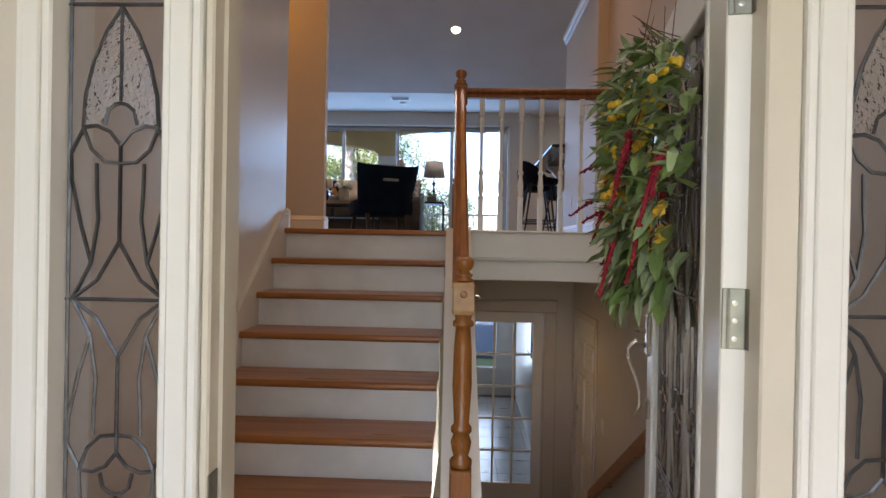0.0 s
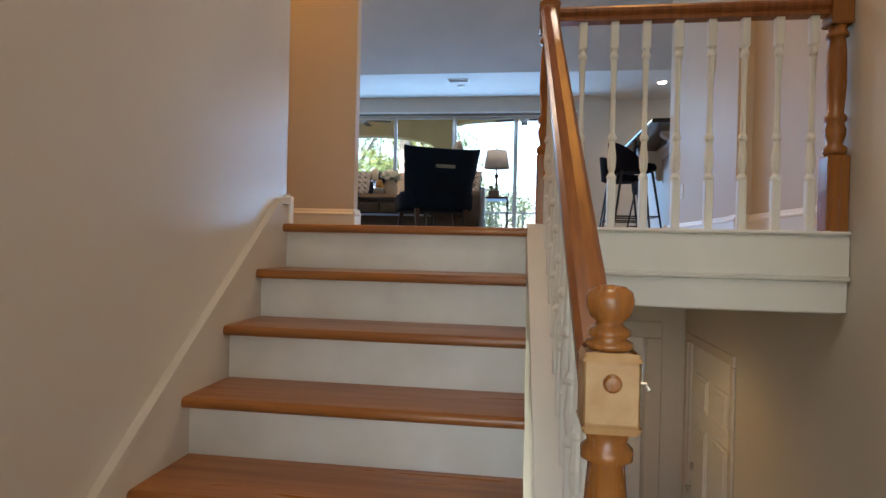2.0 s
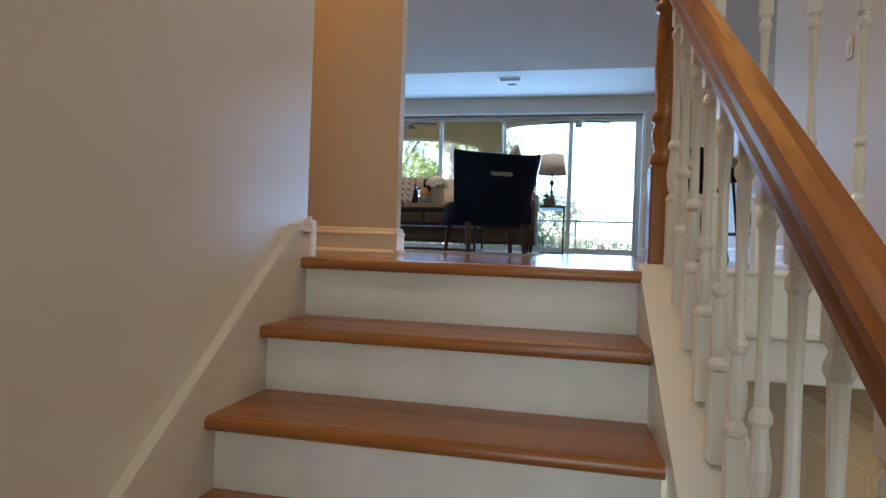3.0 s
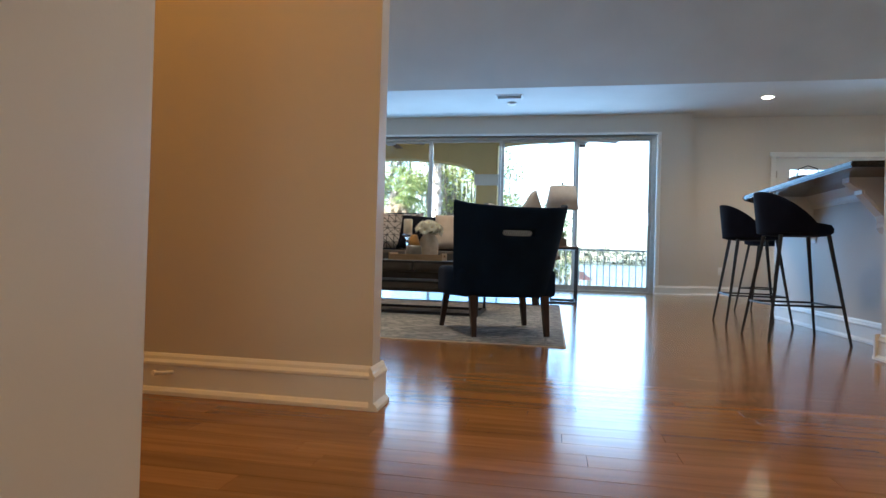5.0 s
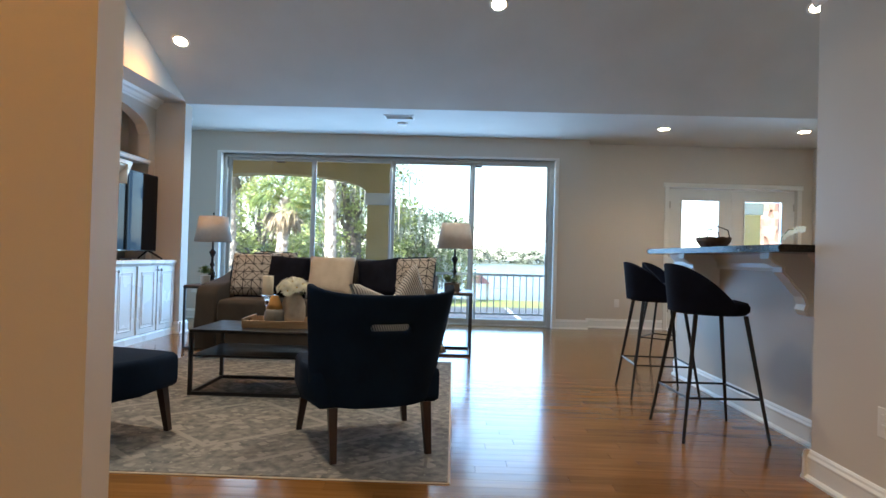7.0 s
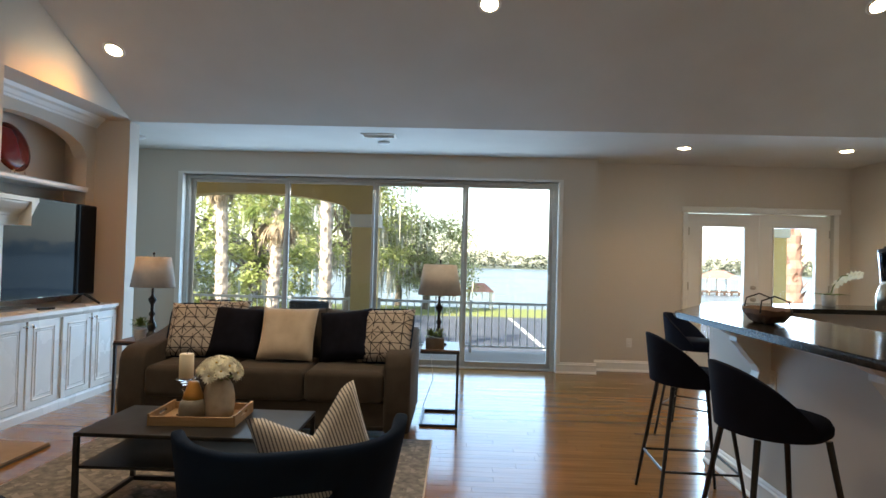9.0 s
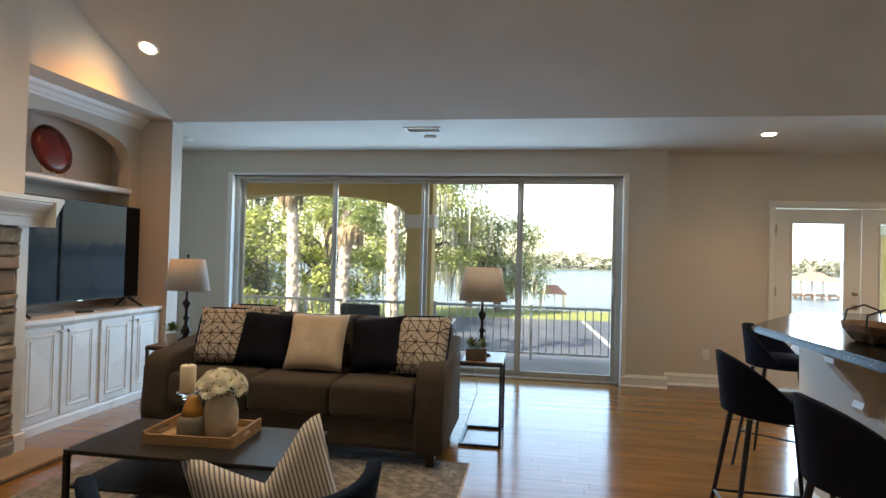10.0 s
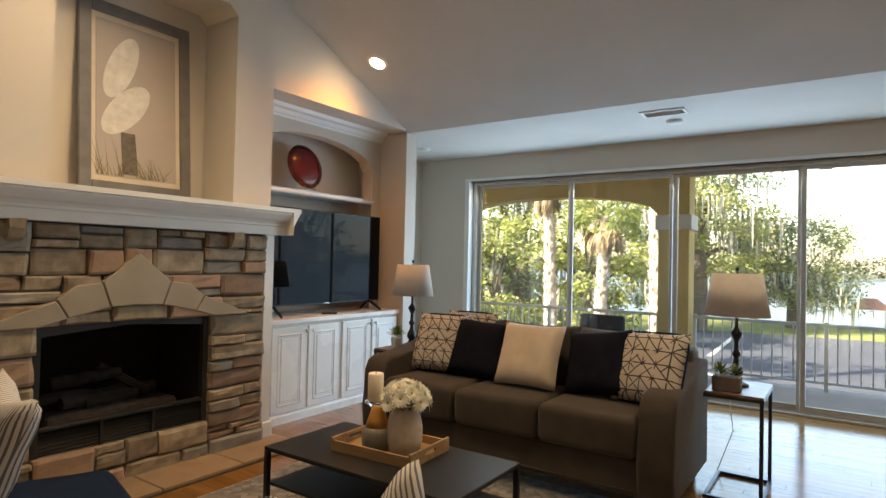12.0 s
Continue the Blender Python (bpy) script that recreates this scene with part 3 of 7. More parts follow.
JAMB = mat("cream_jamb_paint", (0.66, 0.61, 0.51), (0.62, 0.57, 0.47), rough=0.35, scale=4)
dz = F0 + 2.06
fr = tagged(new("door_frame"), "white and cream wooden frame of the front door", "door frame", kind="structure")
for nm, a, b, y0, y1, mm in (("outer_post", -0.64, -0.575, 1.335, 1.46, WHITE), ("mullion", -0.378, -0.308, 1.335, 1.46, WHITE), ("jamb", -0.307, -0.290, 1.345, 1.47, JAMB),
                             ("jamb", 0.652, 0.712, 1.345, 1.47, JAMB), ("mullion", 0.713, 0.79, 1.335, 1.46, WHITE), ("outer_post", 0.975, 1.04, 1.335, 1.46, WHITE)):
    b_ = bmesh.new()
    box(b_, a, y0, F0, b, y1, dz, 0.004)
    if mm is WHITE:
        box(b_, a + 0.016, y0 - 0.008, F0, b - 0.016, y0 + 0.01, dz, 0.003)
    part(nm, b_, mm, fr)
part("head", B(-0.64, 1.28, dz, 1.04, 1.46, dz + 0.04, 0.003), WHITE, fr)
part("door_stop", B(-0.290, 1.385, F0, -0.282, 1.41, dz), JAMB, fr)
for z in (-0.55, -0.77):
    part("strike_plate", B(-0.2902, 1.345, z - 0.05, -0.287, 1.382, z + 0.05, 0.001), HINGE, fr)


def half_pattern(mid, top, sc):
    """Leading of the tulip pattern: polylines about the centre line, mirrored at both axes."""
    half = [[(0, .53), (-.028, .487), (-.052, .43), (-.066, .37), (-.070, .312)], [(0, .53), (0, .36)],
            [(-.030, .317), (-.024, .343), (-.010, .354), (0, .356)], [(-.070, .312), (-.045, .315), (-.020, .305), (0, .280)],
            [(-.070, .312), (-.054, .272), (-.030, .250), (0, .247)], [(-.070, .308), (-.092, .265), (-.090, .215), (-.072, .135), (-.052, .066)],
            [(-.044, .247), (-.043, .195), (-.040, .145), (-.052, .066)], [(0, .28), (0, .105)], [(0, .105), (-.040, .035), (-.086, 0)], [(-.052, .066), (-.070, .03), (-.086, .0)]]
    out = []
    for line in half:
        for sx in (1, -1):
            for sz in (1, -1):
                out.append([(sx * x * sc, mid + sz * z) for x, z in line])
    return out


def leaded(bm, x0, x1, z0, z1, mid, y, sc=1.0, r=0.0038):
    cx = (x0 + x1) / 2
    for line in half_pattern(mid, 0, sc):
        pts = [(cx + max(x0 - cx, min(x1 - cx, x)), y, z) for x, z in line if z0 - .001 <= z <= z1 + .001]
        if len(pts) > 1:
            tube(bm, pts, r, 5)
    for z in (mid, mid + .535, mid - .535):
        if z0 < z < z1:
            tube(bm, [(x0, y, z), (x1, y, z)], r, 5)
    for x in (x0 + .004, x1 - .004):
        tube(bm, [(x, y, z0), (x, y, z1)], r, 5)


def sidelight(name, x0, x1):
    t = tagged(new(name), "tall narrow sidelight with leaded bevelled tulip glass", "window", kind="structure")
    cx, mid = (x0 + x1) / 2, -0.20
    g = part("glass", B(x0 - 0.004, 1.383, F0 + 0.28, x1 + 0.004, 1.389, F0 + 2.04), BEVGLASS, t)
    g.visible_shadow = False
    b = bmesh.new()
    tip = [(0, .53), (-.028, .487), (-.052, .43), (-.066, .37), (-.068, .316), (-.030, .318), (-.024, .343), (0, .356), (.024, .343), (.030, .318), (.068, .316), (.066, .37), (.052, .43), (.028, .487)]
    prism(b, [(cx + a, mid + c) for a, c in tip], "y", 1.379, 1.3825)
    r_ = part("rippled_glass", b, TEXGLASS, t, "rippled clear glass tip of the tulip")
    r_.visible_shadow = False
    b = bmesh.new()
    leaded(b, x0, x1, F0 + 0.28, F0 + 2.04, mid, 1.383, 1.0)
    part("leading", b, LEAD, t, "dark lead strips")
    part("panel", B(x0 - 0.003, 1.36, F0, x1 + 0.003, 1.41, F0 + 0.28, 0.004), WHITE, t)


sidelight("window_sidelight_1", -0.575, -0.378)
sidelight("window_sidelight_2", 0.790, 0.975)

door = tagged(new("door_front"), "white front door standing open, with leaded bevelled glass", "door", kind="structure")
door.matrix_world = pose(0.655, 1.40, F0 + 0.01, 0, 0, 80.5)
DW, DH, DT = 0.90, 2.03, 0.045
for nm, a in (("stile", (0, 0, 0, 0.135, DT, DH)), ("stile", (DW - 0.135, 0, 0, DW, DT, DH)), ("rail", (0.135, 0, 0, DW - 0.135, DT, 0.24)), ("rail", (0.135, 0, DH - 0.14, DW - 0.135, DT, DH))):
    part(nm, B(*a, 0.003), WHITE, door)
for y in (-0.006, DT - 0.006):
    b = bmesh.new()
    box(b, 0.128, y, 0.232, 0.148, y + 0.012, DH - 0.132, 0.003)
    box(b, DW - 0.148, y, 0.232, DW - 0.128, y + 0.012, DH - 0.132, 0.003)
    box(b, 0.148, y, 0.232, DW - 0.148, y + 0.012, 0.252, 0.003)
    box(b, 0.148, y, DH - 0.152, DW - 0.148, y + 0.012, DH - 0.132, 0.003)
    part("glazing_bead", b, WHITE, door)
g = part("glass", B(0.14, 0.019, 0.245, DW - 0.14, 0.025, DH - 0.145), TEXGLASS, door)
g.visible_shadow = False
b = bmesh.new()
for cx in (0.245, 0.45, 0.655):
    leaded(b, cx - 0.095, cx + 0.095, 0.25, DH - 0.15, 1.27, 0.030, 1.0, 0.005)
for z in (0.5, 0.75):
    tube(b, [(0.14, 0.03, z), (DW - 0.14, 0.03, z)], 0.005, 5)
part("leading", b, ZINC, door, "bright zinc strips")
hs = part("handle_plate", B(DW - 0.085, DT, 0.84, DW - 0.035, DT + 0.012, 0.90, 0.004), STEEL, door)
part("lock_plate", B(DW - 0.085, DT, 1.04, DW - 0.035, DT + 0.014, 1.17, 0.005), STEEL, door, "nickel lock plate")
part("grip", T([(DW - 0.06, DT + .01, 1.07), (DW - 0.06, DT + .045, 1.085), (DW - 0.06, DT + .068, 1.06), (DW - 0.06, DT + .066, 1.02), (DW - 0.06, DT + .045, .97), (DW - 0.06, DT + .03, .92), (DW - 0.06, DT + .03, .875), (DW - 0.06, DT + .05, .845)], 0.008, 8, 0.006), STEEL, door, "curved nickel pull handle", smooth=True)
part("latch", T([(DW - 0.06, DT + .01, 1.115), (DW - 0.06, DT + .05, 1.12)], 0.006, 8), STEEL, door)
for z in (0.24, 1.205, 1.80):
    h_ = part("hinge", T([(-0.004, -0.006, z), (-0.004, -0.006, z + 0.108)], 0.012, 12), HINGE, door, "nickel butt hinge")
    part("hinge_leaf", B(-0.003, -0.004, z, 0.001, 0.043, z + 0.108, 0.001), HINGE, h_)
    part("hinge_leaf", moved(B(-0.005, -0.005, z, 0.036, -0.002, z + 0.108, 0.001), pose(0, 0, 0, 0, 0, 99.5)), HINGE, h_)
    for dz_ in (0.018, 0.05, 0.082):
        part("screw", moved(L([(0.005, 0), (0.005, 0.0015), (0.002, 0.002)], 10), pose(-0.003, 0.022, z + dz_, 0, -90, 0)), STEEL, h_)


def wreath():
    """A hanging swag of leaves, yellow buds and crimson strands on the door's outer face."""
    t = thing("door_wreath", "hanging swag of green leaves, yellow buds and crimson flowers", "wreath")
    rnd = random.Random(11)
    cx, cy, zt, zb = 0.622, 1.845, 0.38, -0.20
    green, grey, buds, red, twig = (bmesh.new() for _ in range(5))

    def spot(f, reach=1.0):
        """A place in the swag: f from top to bottom, flat against the door, fuller away from it."""
        half = 0.15 + 0.19 * math.sin(min(1.0, 0.12 + f * 0.95) * math.pi) ** 0.7
        s = rnd.uniform(-1, 1) * reach
        y = cy + half * s
        d = 0.10 * math.sqrt(max(0.0, 1 - min(1, abs(s)) ** 2.4)) + 0.02
        return Vector((cx + 0.055 + (y - cy) * 0.165 - d * rnd.random() ** .6 * 1.25, y, zt + (zb - zt) * f)), s

    for i in range(820):
        f = rnd.random()
        p, s = spot(f)
        out = Vector((-0.55 - rnd.random() * .4, s * 0.7 + rnd.uniform(-.9, .9), rnd.uniform(-1.0, 0.7) - (0.7 if f > .75 else 0)))
        ln = rnd.uniform(0.055, 0.10)
        tgt = grey if rnd.random() < 0.55 else green
        leaf(tgt, p, out, (rnd.uniform(-.5, .5), rnd.uniform(-.5, .5), 1), ln, ln * (rnd.uniform(0.18, 0.28) if tgt is grey else rnd.uniform(0.34, 0.50)), rnd.uniform(.05, .4))
    for i in range(64):
        p, s = spot(rnd.uniform(0.03, 0.85), 1.05)
        p.x -= 0.02
        for q in range(3):
            o = Vector((rnd.uniform(-.014, .014), rnd.uniform(-.014, .014), rnd.uniform(-.014, .014)))
            bmesh.ops.create_icosphere(buds, subdivisions=1, radius=rnd.uniform(0.009, 0.014), matrix=Matrix.Translation(p + o))
    strands = []
    for i in range(15):
        p, s = spot(rnd.uniform(0.2, 0.8))
        strands.append((p - Vector((.03, 0, 0)), Vector((-0.2, 0.25 + 0.4 * s + rnd.uniform(-.2, .3), -0.8)).normalized() * rnd.uniform(0.08, 0.14)))
    for q in ((.56, 2.13, .165, -.035, .16, .01), (.55, 2.14, .06, -.05, .16, -.025), (.58, 2.06, .03, -.06, .15, -.02), (.62, 2.10, -.14, -.02, .13, -.085), (.60, 2.02, -.05, -.03, .13, -.07)):
        strands.append((Vector(q[:3]), Vector(q[3:])))
    for p, d in strands:
        tube(red, [p + d * s / 7 + Vector((0, 0, -0.02 * (s / 7) ** 2)) for s in range(8)], 0.0055, 6, 0.003)
        for s in range(18):
            q = p + d * (s / 17) + Vector((0, 0, -0.02 * (s / 17) ** 2))
            bmesh.ops.create_icosphere(red, subdivisions=1, radius=rnd.uniform(0.005, 0.008) * (1 - .4 * s / 17), matrix=Matrix.Translation(q + Vector((rnd.uniform(-.005, .005), rnd.uniform(-.005, .005), rnd.uniform(-.005, .005)))))
        tube(twig, [p - d * .5, p - d * .2, p], 0.0016, 4, 0.0016)
    for i in range(14):
        p = Vector((cx + rnd.uniform(-.02, .04), cy + rnd.uniform(-.05, .05), zt - 0.04))
        tube(twig, [p, p + Vector((rnd.uniform(-.04, .04), rnd.uniform(-.05, .05), .08)), p + Vector((rnd.uniform(-.07, .05), rnd.uniform(-.09, .09), rnd.uniform(.1, .2)))], 0.0022, 4, 0.001)
    for i in range(10):
        p = Vector((cx + .01, cy, zt))
        tube(twig, [p, (cx + rnd.uniform(-.04, .05), cy + rnd.uniform(-.1, .1), 0.1), (cx + rnd.uniform(-.05, .04), cy + rnd.uniform(-.12, .12), zb + 0.02)], 0.003, 4, 0.0015)
    part("leaf_mass", green, LEAF, t, "round green leaves")
    part("slender_leaf_mass", grey, LEAFG, t, "slender grey-green leaves")
    tagged(part("bud_mass", buds, YELLOW, t, "yellow buds"), kind="stuff")
    tagged(part("flower_mass", red, CRIMSON, t, "crimson hanging flower strands"), kind="stuff")
    tagged(part("twig_mass", twig, TWIG, t, "brown twigs"), kind="stuff")


wreath()

# ---------------------------------------------------------------- lower level seen under the landing
low = thing("lower_staircase", "carpeted stairs going down beside the wall", "stairs")
for k in range(7):
    z = F0 - 0.1886 * (k + 1)
    part("step", B(0.20, 2.42 + 0.25 * k, FL - 0.1, XR - 0.002, 2.42 + 0.25 * (k + 1), z + (0 if k < 6 else 0.0), 0.004), CARPET, low)
wall("wall_stair_under", "cream-painted wall under the upper stairs", "y", 4.16, 6.45, FL, -0.31, 0.0, 0.12)
part_ = tagged(part("ceiling_lower", B(0.0, 4.2, -0.318, XR, 11.0, -0.302), CEIL), "painted ceiling of the lower hall", "ceiling", kind="structure")
floor_low = tagged(part("floor_lower", B(-2.6, 4.1, FL - 0.12, 3.4, 11.2, FL - 0.008), MORTAR), "grey tiled floor of the lower level", "floor", kind="structure")
tile_me = None
for i in range(13):
    for j in range(15):
        if tile_me is None:
            o = part("tile", B(0.003, 0.003, -0.01, 0.437, 0.437, 0, 0.002), LOWTILE, floor_low)
            tile_me = o.data
        else:
            o = new("tile", tile_me)
            o.parent = floor_low
        o.location = (-2.5 + 0.44 * i, 4.25 + 0.44 * j, FL)
wall("wall_lower_end", "cream-painted wall with a glazed door", "x", -2.6, 3.4, FL, -0.32, 6.45, 6.58, [(0.17, 0.985, FL, FL + 2.03)])
wall("wall_lower_right", "cream-painted wall of the lower hall with a white door", "y", YC0 - DY, 6.45, FL, -0.02, XR, XR + 0.15, [(5.40, 6.30, FL, FL + 2.03)])
wall("wall_lower_far", "pale wall of the lower room", "x", -2.6, 3.4, FL, -0.3, 11.0, 11.15, [(0.2, 0.75, FL + 0.5, FL + 2.0)], mat("lower_pale_wall", (0.6, 0.58, 0.55), rough=0.6))
wall("wall_lower_side", "pale side wall of the lower room", "y", 6.58, 11.0, FL, -0.3, 1.10, 1.22, (), WHITE)
wall("wall_lower_side_2", "pale side wall of the lower room", "y", 6.58, 11.0, FL, -0.3, -2.6, -2.5)
wall("wall_lower_close", "plain wall closing the lower stairwell", "y", 2.4, 4.16, FL, F0, 0.0, 0.19)
cas = tagged(new("trim_lower_door"), "white moulded casing round the glazed lower door", "trim", kind="structure")
for a in ((0.04, 6.425, FL, 0.165, 6.45, FL + 2.03), (0.99, 6.425, FL, 1.115, 6.45, FL + 2.03), (0.04, 6.42, FL + 2.03, 1.115, 6.45, FL + 2.16)):
    part("casing", B(*a, 0.008), WALL, cas)
fd = tagged(new("door_lower_glazed"), "white fifteen-pane glazed door to the lower room", "door", kind="structure")
fx0, fx1, fz0, fz1 = 0.175, 0.98, FL + 0.008, FL + 2.025
for a in ((fx0, fz0, fx0 + 0.1, fz1), (fx1 - 0.1, fz0, fx1, fz1), (fx0 + 0.1, fz0, fx1 - 0.1, fz0 + 0.22), (fx0 + 0.1, fz1 - 0.11, fx1 - 0.1, fz1)):
    part("door_rail", B(a[0], 6.49, a[1], a[2], 6.53, a[3], 0.003), WHITE, fd)
gx0, gx1, gz0, gz1 = fx0 + 0.1, fx1 - 0.1, fz0 + 0.22, fz1 - 0.11
for i in (1, 2):
    x = gx0 + (gx1 - gx0) * i / 3
    part("glazing_bar", B(x - 0.011, 6.495, gz0, x + 0.011, 6.525, gz1), WHITE, fd)
for i in range(1, 5):
    z = gz0 + (gz1 - gz0) * i / 5
    part("glazing_bar", B(gx0, 6.497, z - 0.011, gx1, 6.523, z + 0.011), WHITE, fd)
g = part("pane", B(gx0, 6.508, gz0, gx1, 6.512, gz1), PANE, fd)
g.visible_shadow = False


def panel_door(name, label, m, w, h, cols, rows, handle=True):
    """A flat door leaf with raised panels, built along +x, its face towards -y."""
    t = tagged(new(name), label, "door", kind="structure")
    t.matrix_world = m
    part("leaf", B(0, 0, 0, w, 0.035, h, 0.003), WHITE, t)
    z = 0.2
    for r in rows:
        for c in range(cols):
            pw = (w - 0.11 * (cols + 1)) / cols
            x = 0.11 + c * (pw + 0.11)
            b = bmesh.new()
            box(b, x, -0.010, z, x + pw, 0.004, z + r, 0.009)
            box(b, x + .03, -0.016, z + .03, x + pw - .03, 0.002, z + r - .03, 0.006)
            part("panel", b, WHITE, t)
        z += r + 0.10
    for hz in (0.2, 1.0, 1.75):
        part("hinge", T([(w + .004, -0.008, hz), (w + .004, -0.008, hz + 0.09)], 0.008, 8), STEEL, t)
    if handle:
        part("lever", T([(0.06, -0.01, 0.95), (0.06, -0.05, 0.95), (0.16, -0.052, 0.95)], 0.008, 8), STEEL, t, "nickel lever handle")
        part("deadbolt", moved(L([(0.028, 0), (0.028, 0.012), (0.015, 0.02)], 14), pose(0.06, 0, 1.1, 90, 0, 0)), STEEL, t)
    return t


panel_door("door_lower_hall", "white six-panel door in the lower hall", pose(XR + 0.02, 6.30, FL + 0.008, 0, 0, -90), 0.9, 2.02, 2, (0.55, 0.62, 0.25))
bm = bmesh.new()
for a in ((5.335, 5.395, FL, FL + 2.03), (6.305, 6.365, FL, FL + 2.03), (5.335, 6.365, FL + 2.03, FL + 2.10)):
    box(bm, XR - 0.02, a[0], a[2], XR, a[1], a[3], 0.006)
tagged(part("trim", bm, WALL), "cream moulded casing round the lower hall door", "trim", kind="structure")
lr = thing("wall_handrail", "dark oak handrail board on the lower stair wall", "handrail")
part("rail_board", P([(3.3, -0.82), (5.29, -2.13), (5.29, -2.22), (3.3, -0.93)], "x", XR - 0.07, XR - 0.03), TREAD, lr)
for y in (3.6, 4.8):
    z = -0.82 + (3.3 - y) * 0.658 - 0.06
    part("bracket", B(XR - 0.035, y - 0.02, z - 0.03, XR, y + 0.02, z + 0.03, 0.004), STEEL, lr)
lp = thing("wall_picture", "small dark-framed picture in the lower room", "picture")
part("frame", B(1.07, 8.3, -1.6, 1.099, 8.75, -0.95, 0.005), BLACKPLASTIC, lp)
part("print", B(1.067, 8.34, -1.56, 1.0695, 8.71, -0.99), WHITE, lp)
area_lamp("lower_window_light", pose(0.47, 11.05, FL + 1.25, -90, 0, 0), 0.5, 1.4, 6, (0.75, 0.88, 1.0))

settle(mark)

# ---------------------------------------------------------------- the wide opening into the living room
XC0, XC1, XP = -1.035, 1.205, 1.235   # its sides, and the face of the wall end behind it
wall("wall_cross", "cream-painted wall between the hall and living room", "x", -4.9, 1.44, 0.0, 5.4, YC0, YC1, [(XC0, XC1, 0.0, CZ)])
wall("wall_light", "cream-painted wall end with a white cap trim", "y", YC1, 6.65, 0.0, 2.22, XP, 1.40)
bm = bmesh.new()
prism(bm, [(XP, 2.16), (XP - 0.015, 2.17), (XP - 0.02, 2.20), (XP - 0.035, 2.215), (XP - 0.04, 2.235), (XP - 0.04, 2.25), (1.43, 2.25), (1.43, 2.22), (XP + 0.001, 2.221)], "y", YC1, 6.68)
tagged(part("trim", bm, WHITE), "white crown trim capping the wall end", "trim", kind="structure")
floor_boards(-4.9, 4.7, 4.17 + DY, 12.35, 0.0)
baseboard("x", -4.9, XC0, YC0, -1)
baseboard("y", YC0 - 0.03, YC1 + 0.03, XC0, 1)
baseboard("x", XC1, XR, YC0, -1)
baseboard("y", YC0 - 0.03, YC1, XC1, -1)
baseboard("y", YC1, 6.65, XP, -1)
baseboard("x", XP - 0.03, 1.43, 6.65, 1)


def switch_plate(name, label, m, kind):
    t = thing(name, label, name.replace("_", " "), m=m)
    part("plate", B(-0.036, -0.006, -0.058, 0.036, 0, 0.058, 0.003), PLASTIC, t)
    if kind == "switch":
        part("rocker", B(-0.016, -0.010, -0.032, 0.016, -0.004, 0.032, 0.002), PLASTIC, t)
    else:
        for z in (-0.02, 0.02):
            part("socket", B(-0.014, -0.009, z - 0.014, 0.014, -0.004, z + 0.014, 0.003), PLASTIC, t)
    return t


switch_plate("light_switch", "white rocker light switch on the cream wall", pose(XP, 5.50, 1.16, 0, 0, -90), "switch")
switch_plate("wall_outlet", "white wall outlet plate low on the cream wall", pose(XP, 6.2, 0.38, 0, 0, -90), "outlet")
switch_plate("wall_outlet", "dark brown plate on the wall above the lower stairs", pose(XR, 5.10 + DY, -1.53, 0, 0, -90), "outlet")


ds = thing("door_stop", "small white spring door stop on the baseboard", "door stop", m=pose(-1.72, YC0 - 0.016, 0.075))
part("spring", T([(0, 0, 0), (-0.012, -0.035, 0.004), (-0.02, -0.06, 0.008)], 0.006, 8), PLASTIC, ds)
part("tip", T([(-0.02, -0.06, 0.008), (-0.023, -0.07, 0.009)], 0.009, 8), PLASTIC, ds)

# ---------------------------------------------------------------- living room shell
def slope_z(y):
    return ZE + SLOPE * (YE - y)


wall("wall_window", "cream-painted wall with the sliding glass doors", "x", -4.6, 1.45, 0.0, ZE, YW, YW + 0.20, [(-3.72, 0.985, 0.0, 2.345)])
wall("wall_window_return", "short cream-painted return of the window wall", "y", YW + 0.20, 12.40, 0.0, ZE, 1.30, 1.45)
wall("wall_kitchen_back", "warm cream-painted wall with glazed double doors", "x", 1.45, 4.85, 0.0, ZE, 12.40, 12.58, [(2.66, 4.49, 0.0, 2.045)])
wall("wall_left_far", "cream-painted side wall beyond the column", "y", 10.78, YW, 0.0, ZE, -4.6, -4.45)
wall("wall_kitchen_right", "cream-painted kitchen side wall", "y", YC1, 12.58, 0.0, 5.4, 4.70, 4.85)
wall("wall_kitchen_front", "cream-painted kitchen wall", "x", 1.44, 4.85, 0.0, 5.4, YC0, YC1)
wall("wall_left_near", "cream-painted side wall before the fireplace", "y", YC1, 6.70, 0.0, 5.4, -3.75, -3.60)
tagged(part("ceiling_low", B(-4.6, YE, ZE, 4.85, 12.6, ZE + 0.12), CEIL), "low flat painted ceiling by the windows", "ceiling", kind="structure")
cp = P([(YE, ZE), (YC0, slope_z(YC0)), (YC0, slope_z(YC0) + 0.12), (YE + 0.001, ZE + 0.12)], "x", -4.6, 4.85)
tagged(part("ceiling_slope", cp, CEIL), "high sloping painted living room ceiling", "ceiling", kind="structure")
# column and alcove beside the fireplace
wall("wall_column", "cream-painted column beside the television alcove", "x", -4.45, -3.53, 0.0, ZE, 10.60, 10.77)
wall("wall_above_alcove", "cream-painted wall above the television alcove", "y", 8.76, 10.60, 2.66, 3.7, -4.25, -3.53)
bm = bmesh.new()
ay0, ay1, arch0, archt = 8.97, 10.47, 2.245, 2.475
top_arc = [(ay0 + (ay1 - ay0) * i / 20, arch0 + (archt - arch0) * math.sqrt(max(0, 1 - ((2 * i / 20 - 1) ** 2)))) for i in range(21)]
for (a, c), (b, d) in zip(top_arc, top_arc[1:]):
    prism(bm, [(a, c), (b, d), (b, 2.66), (a, 2.66)], "x", -4.0, -3.87)
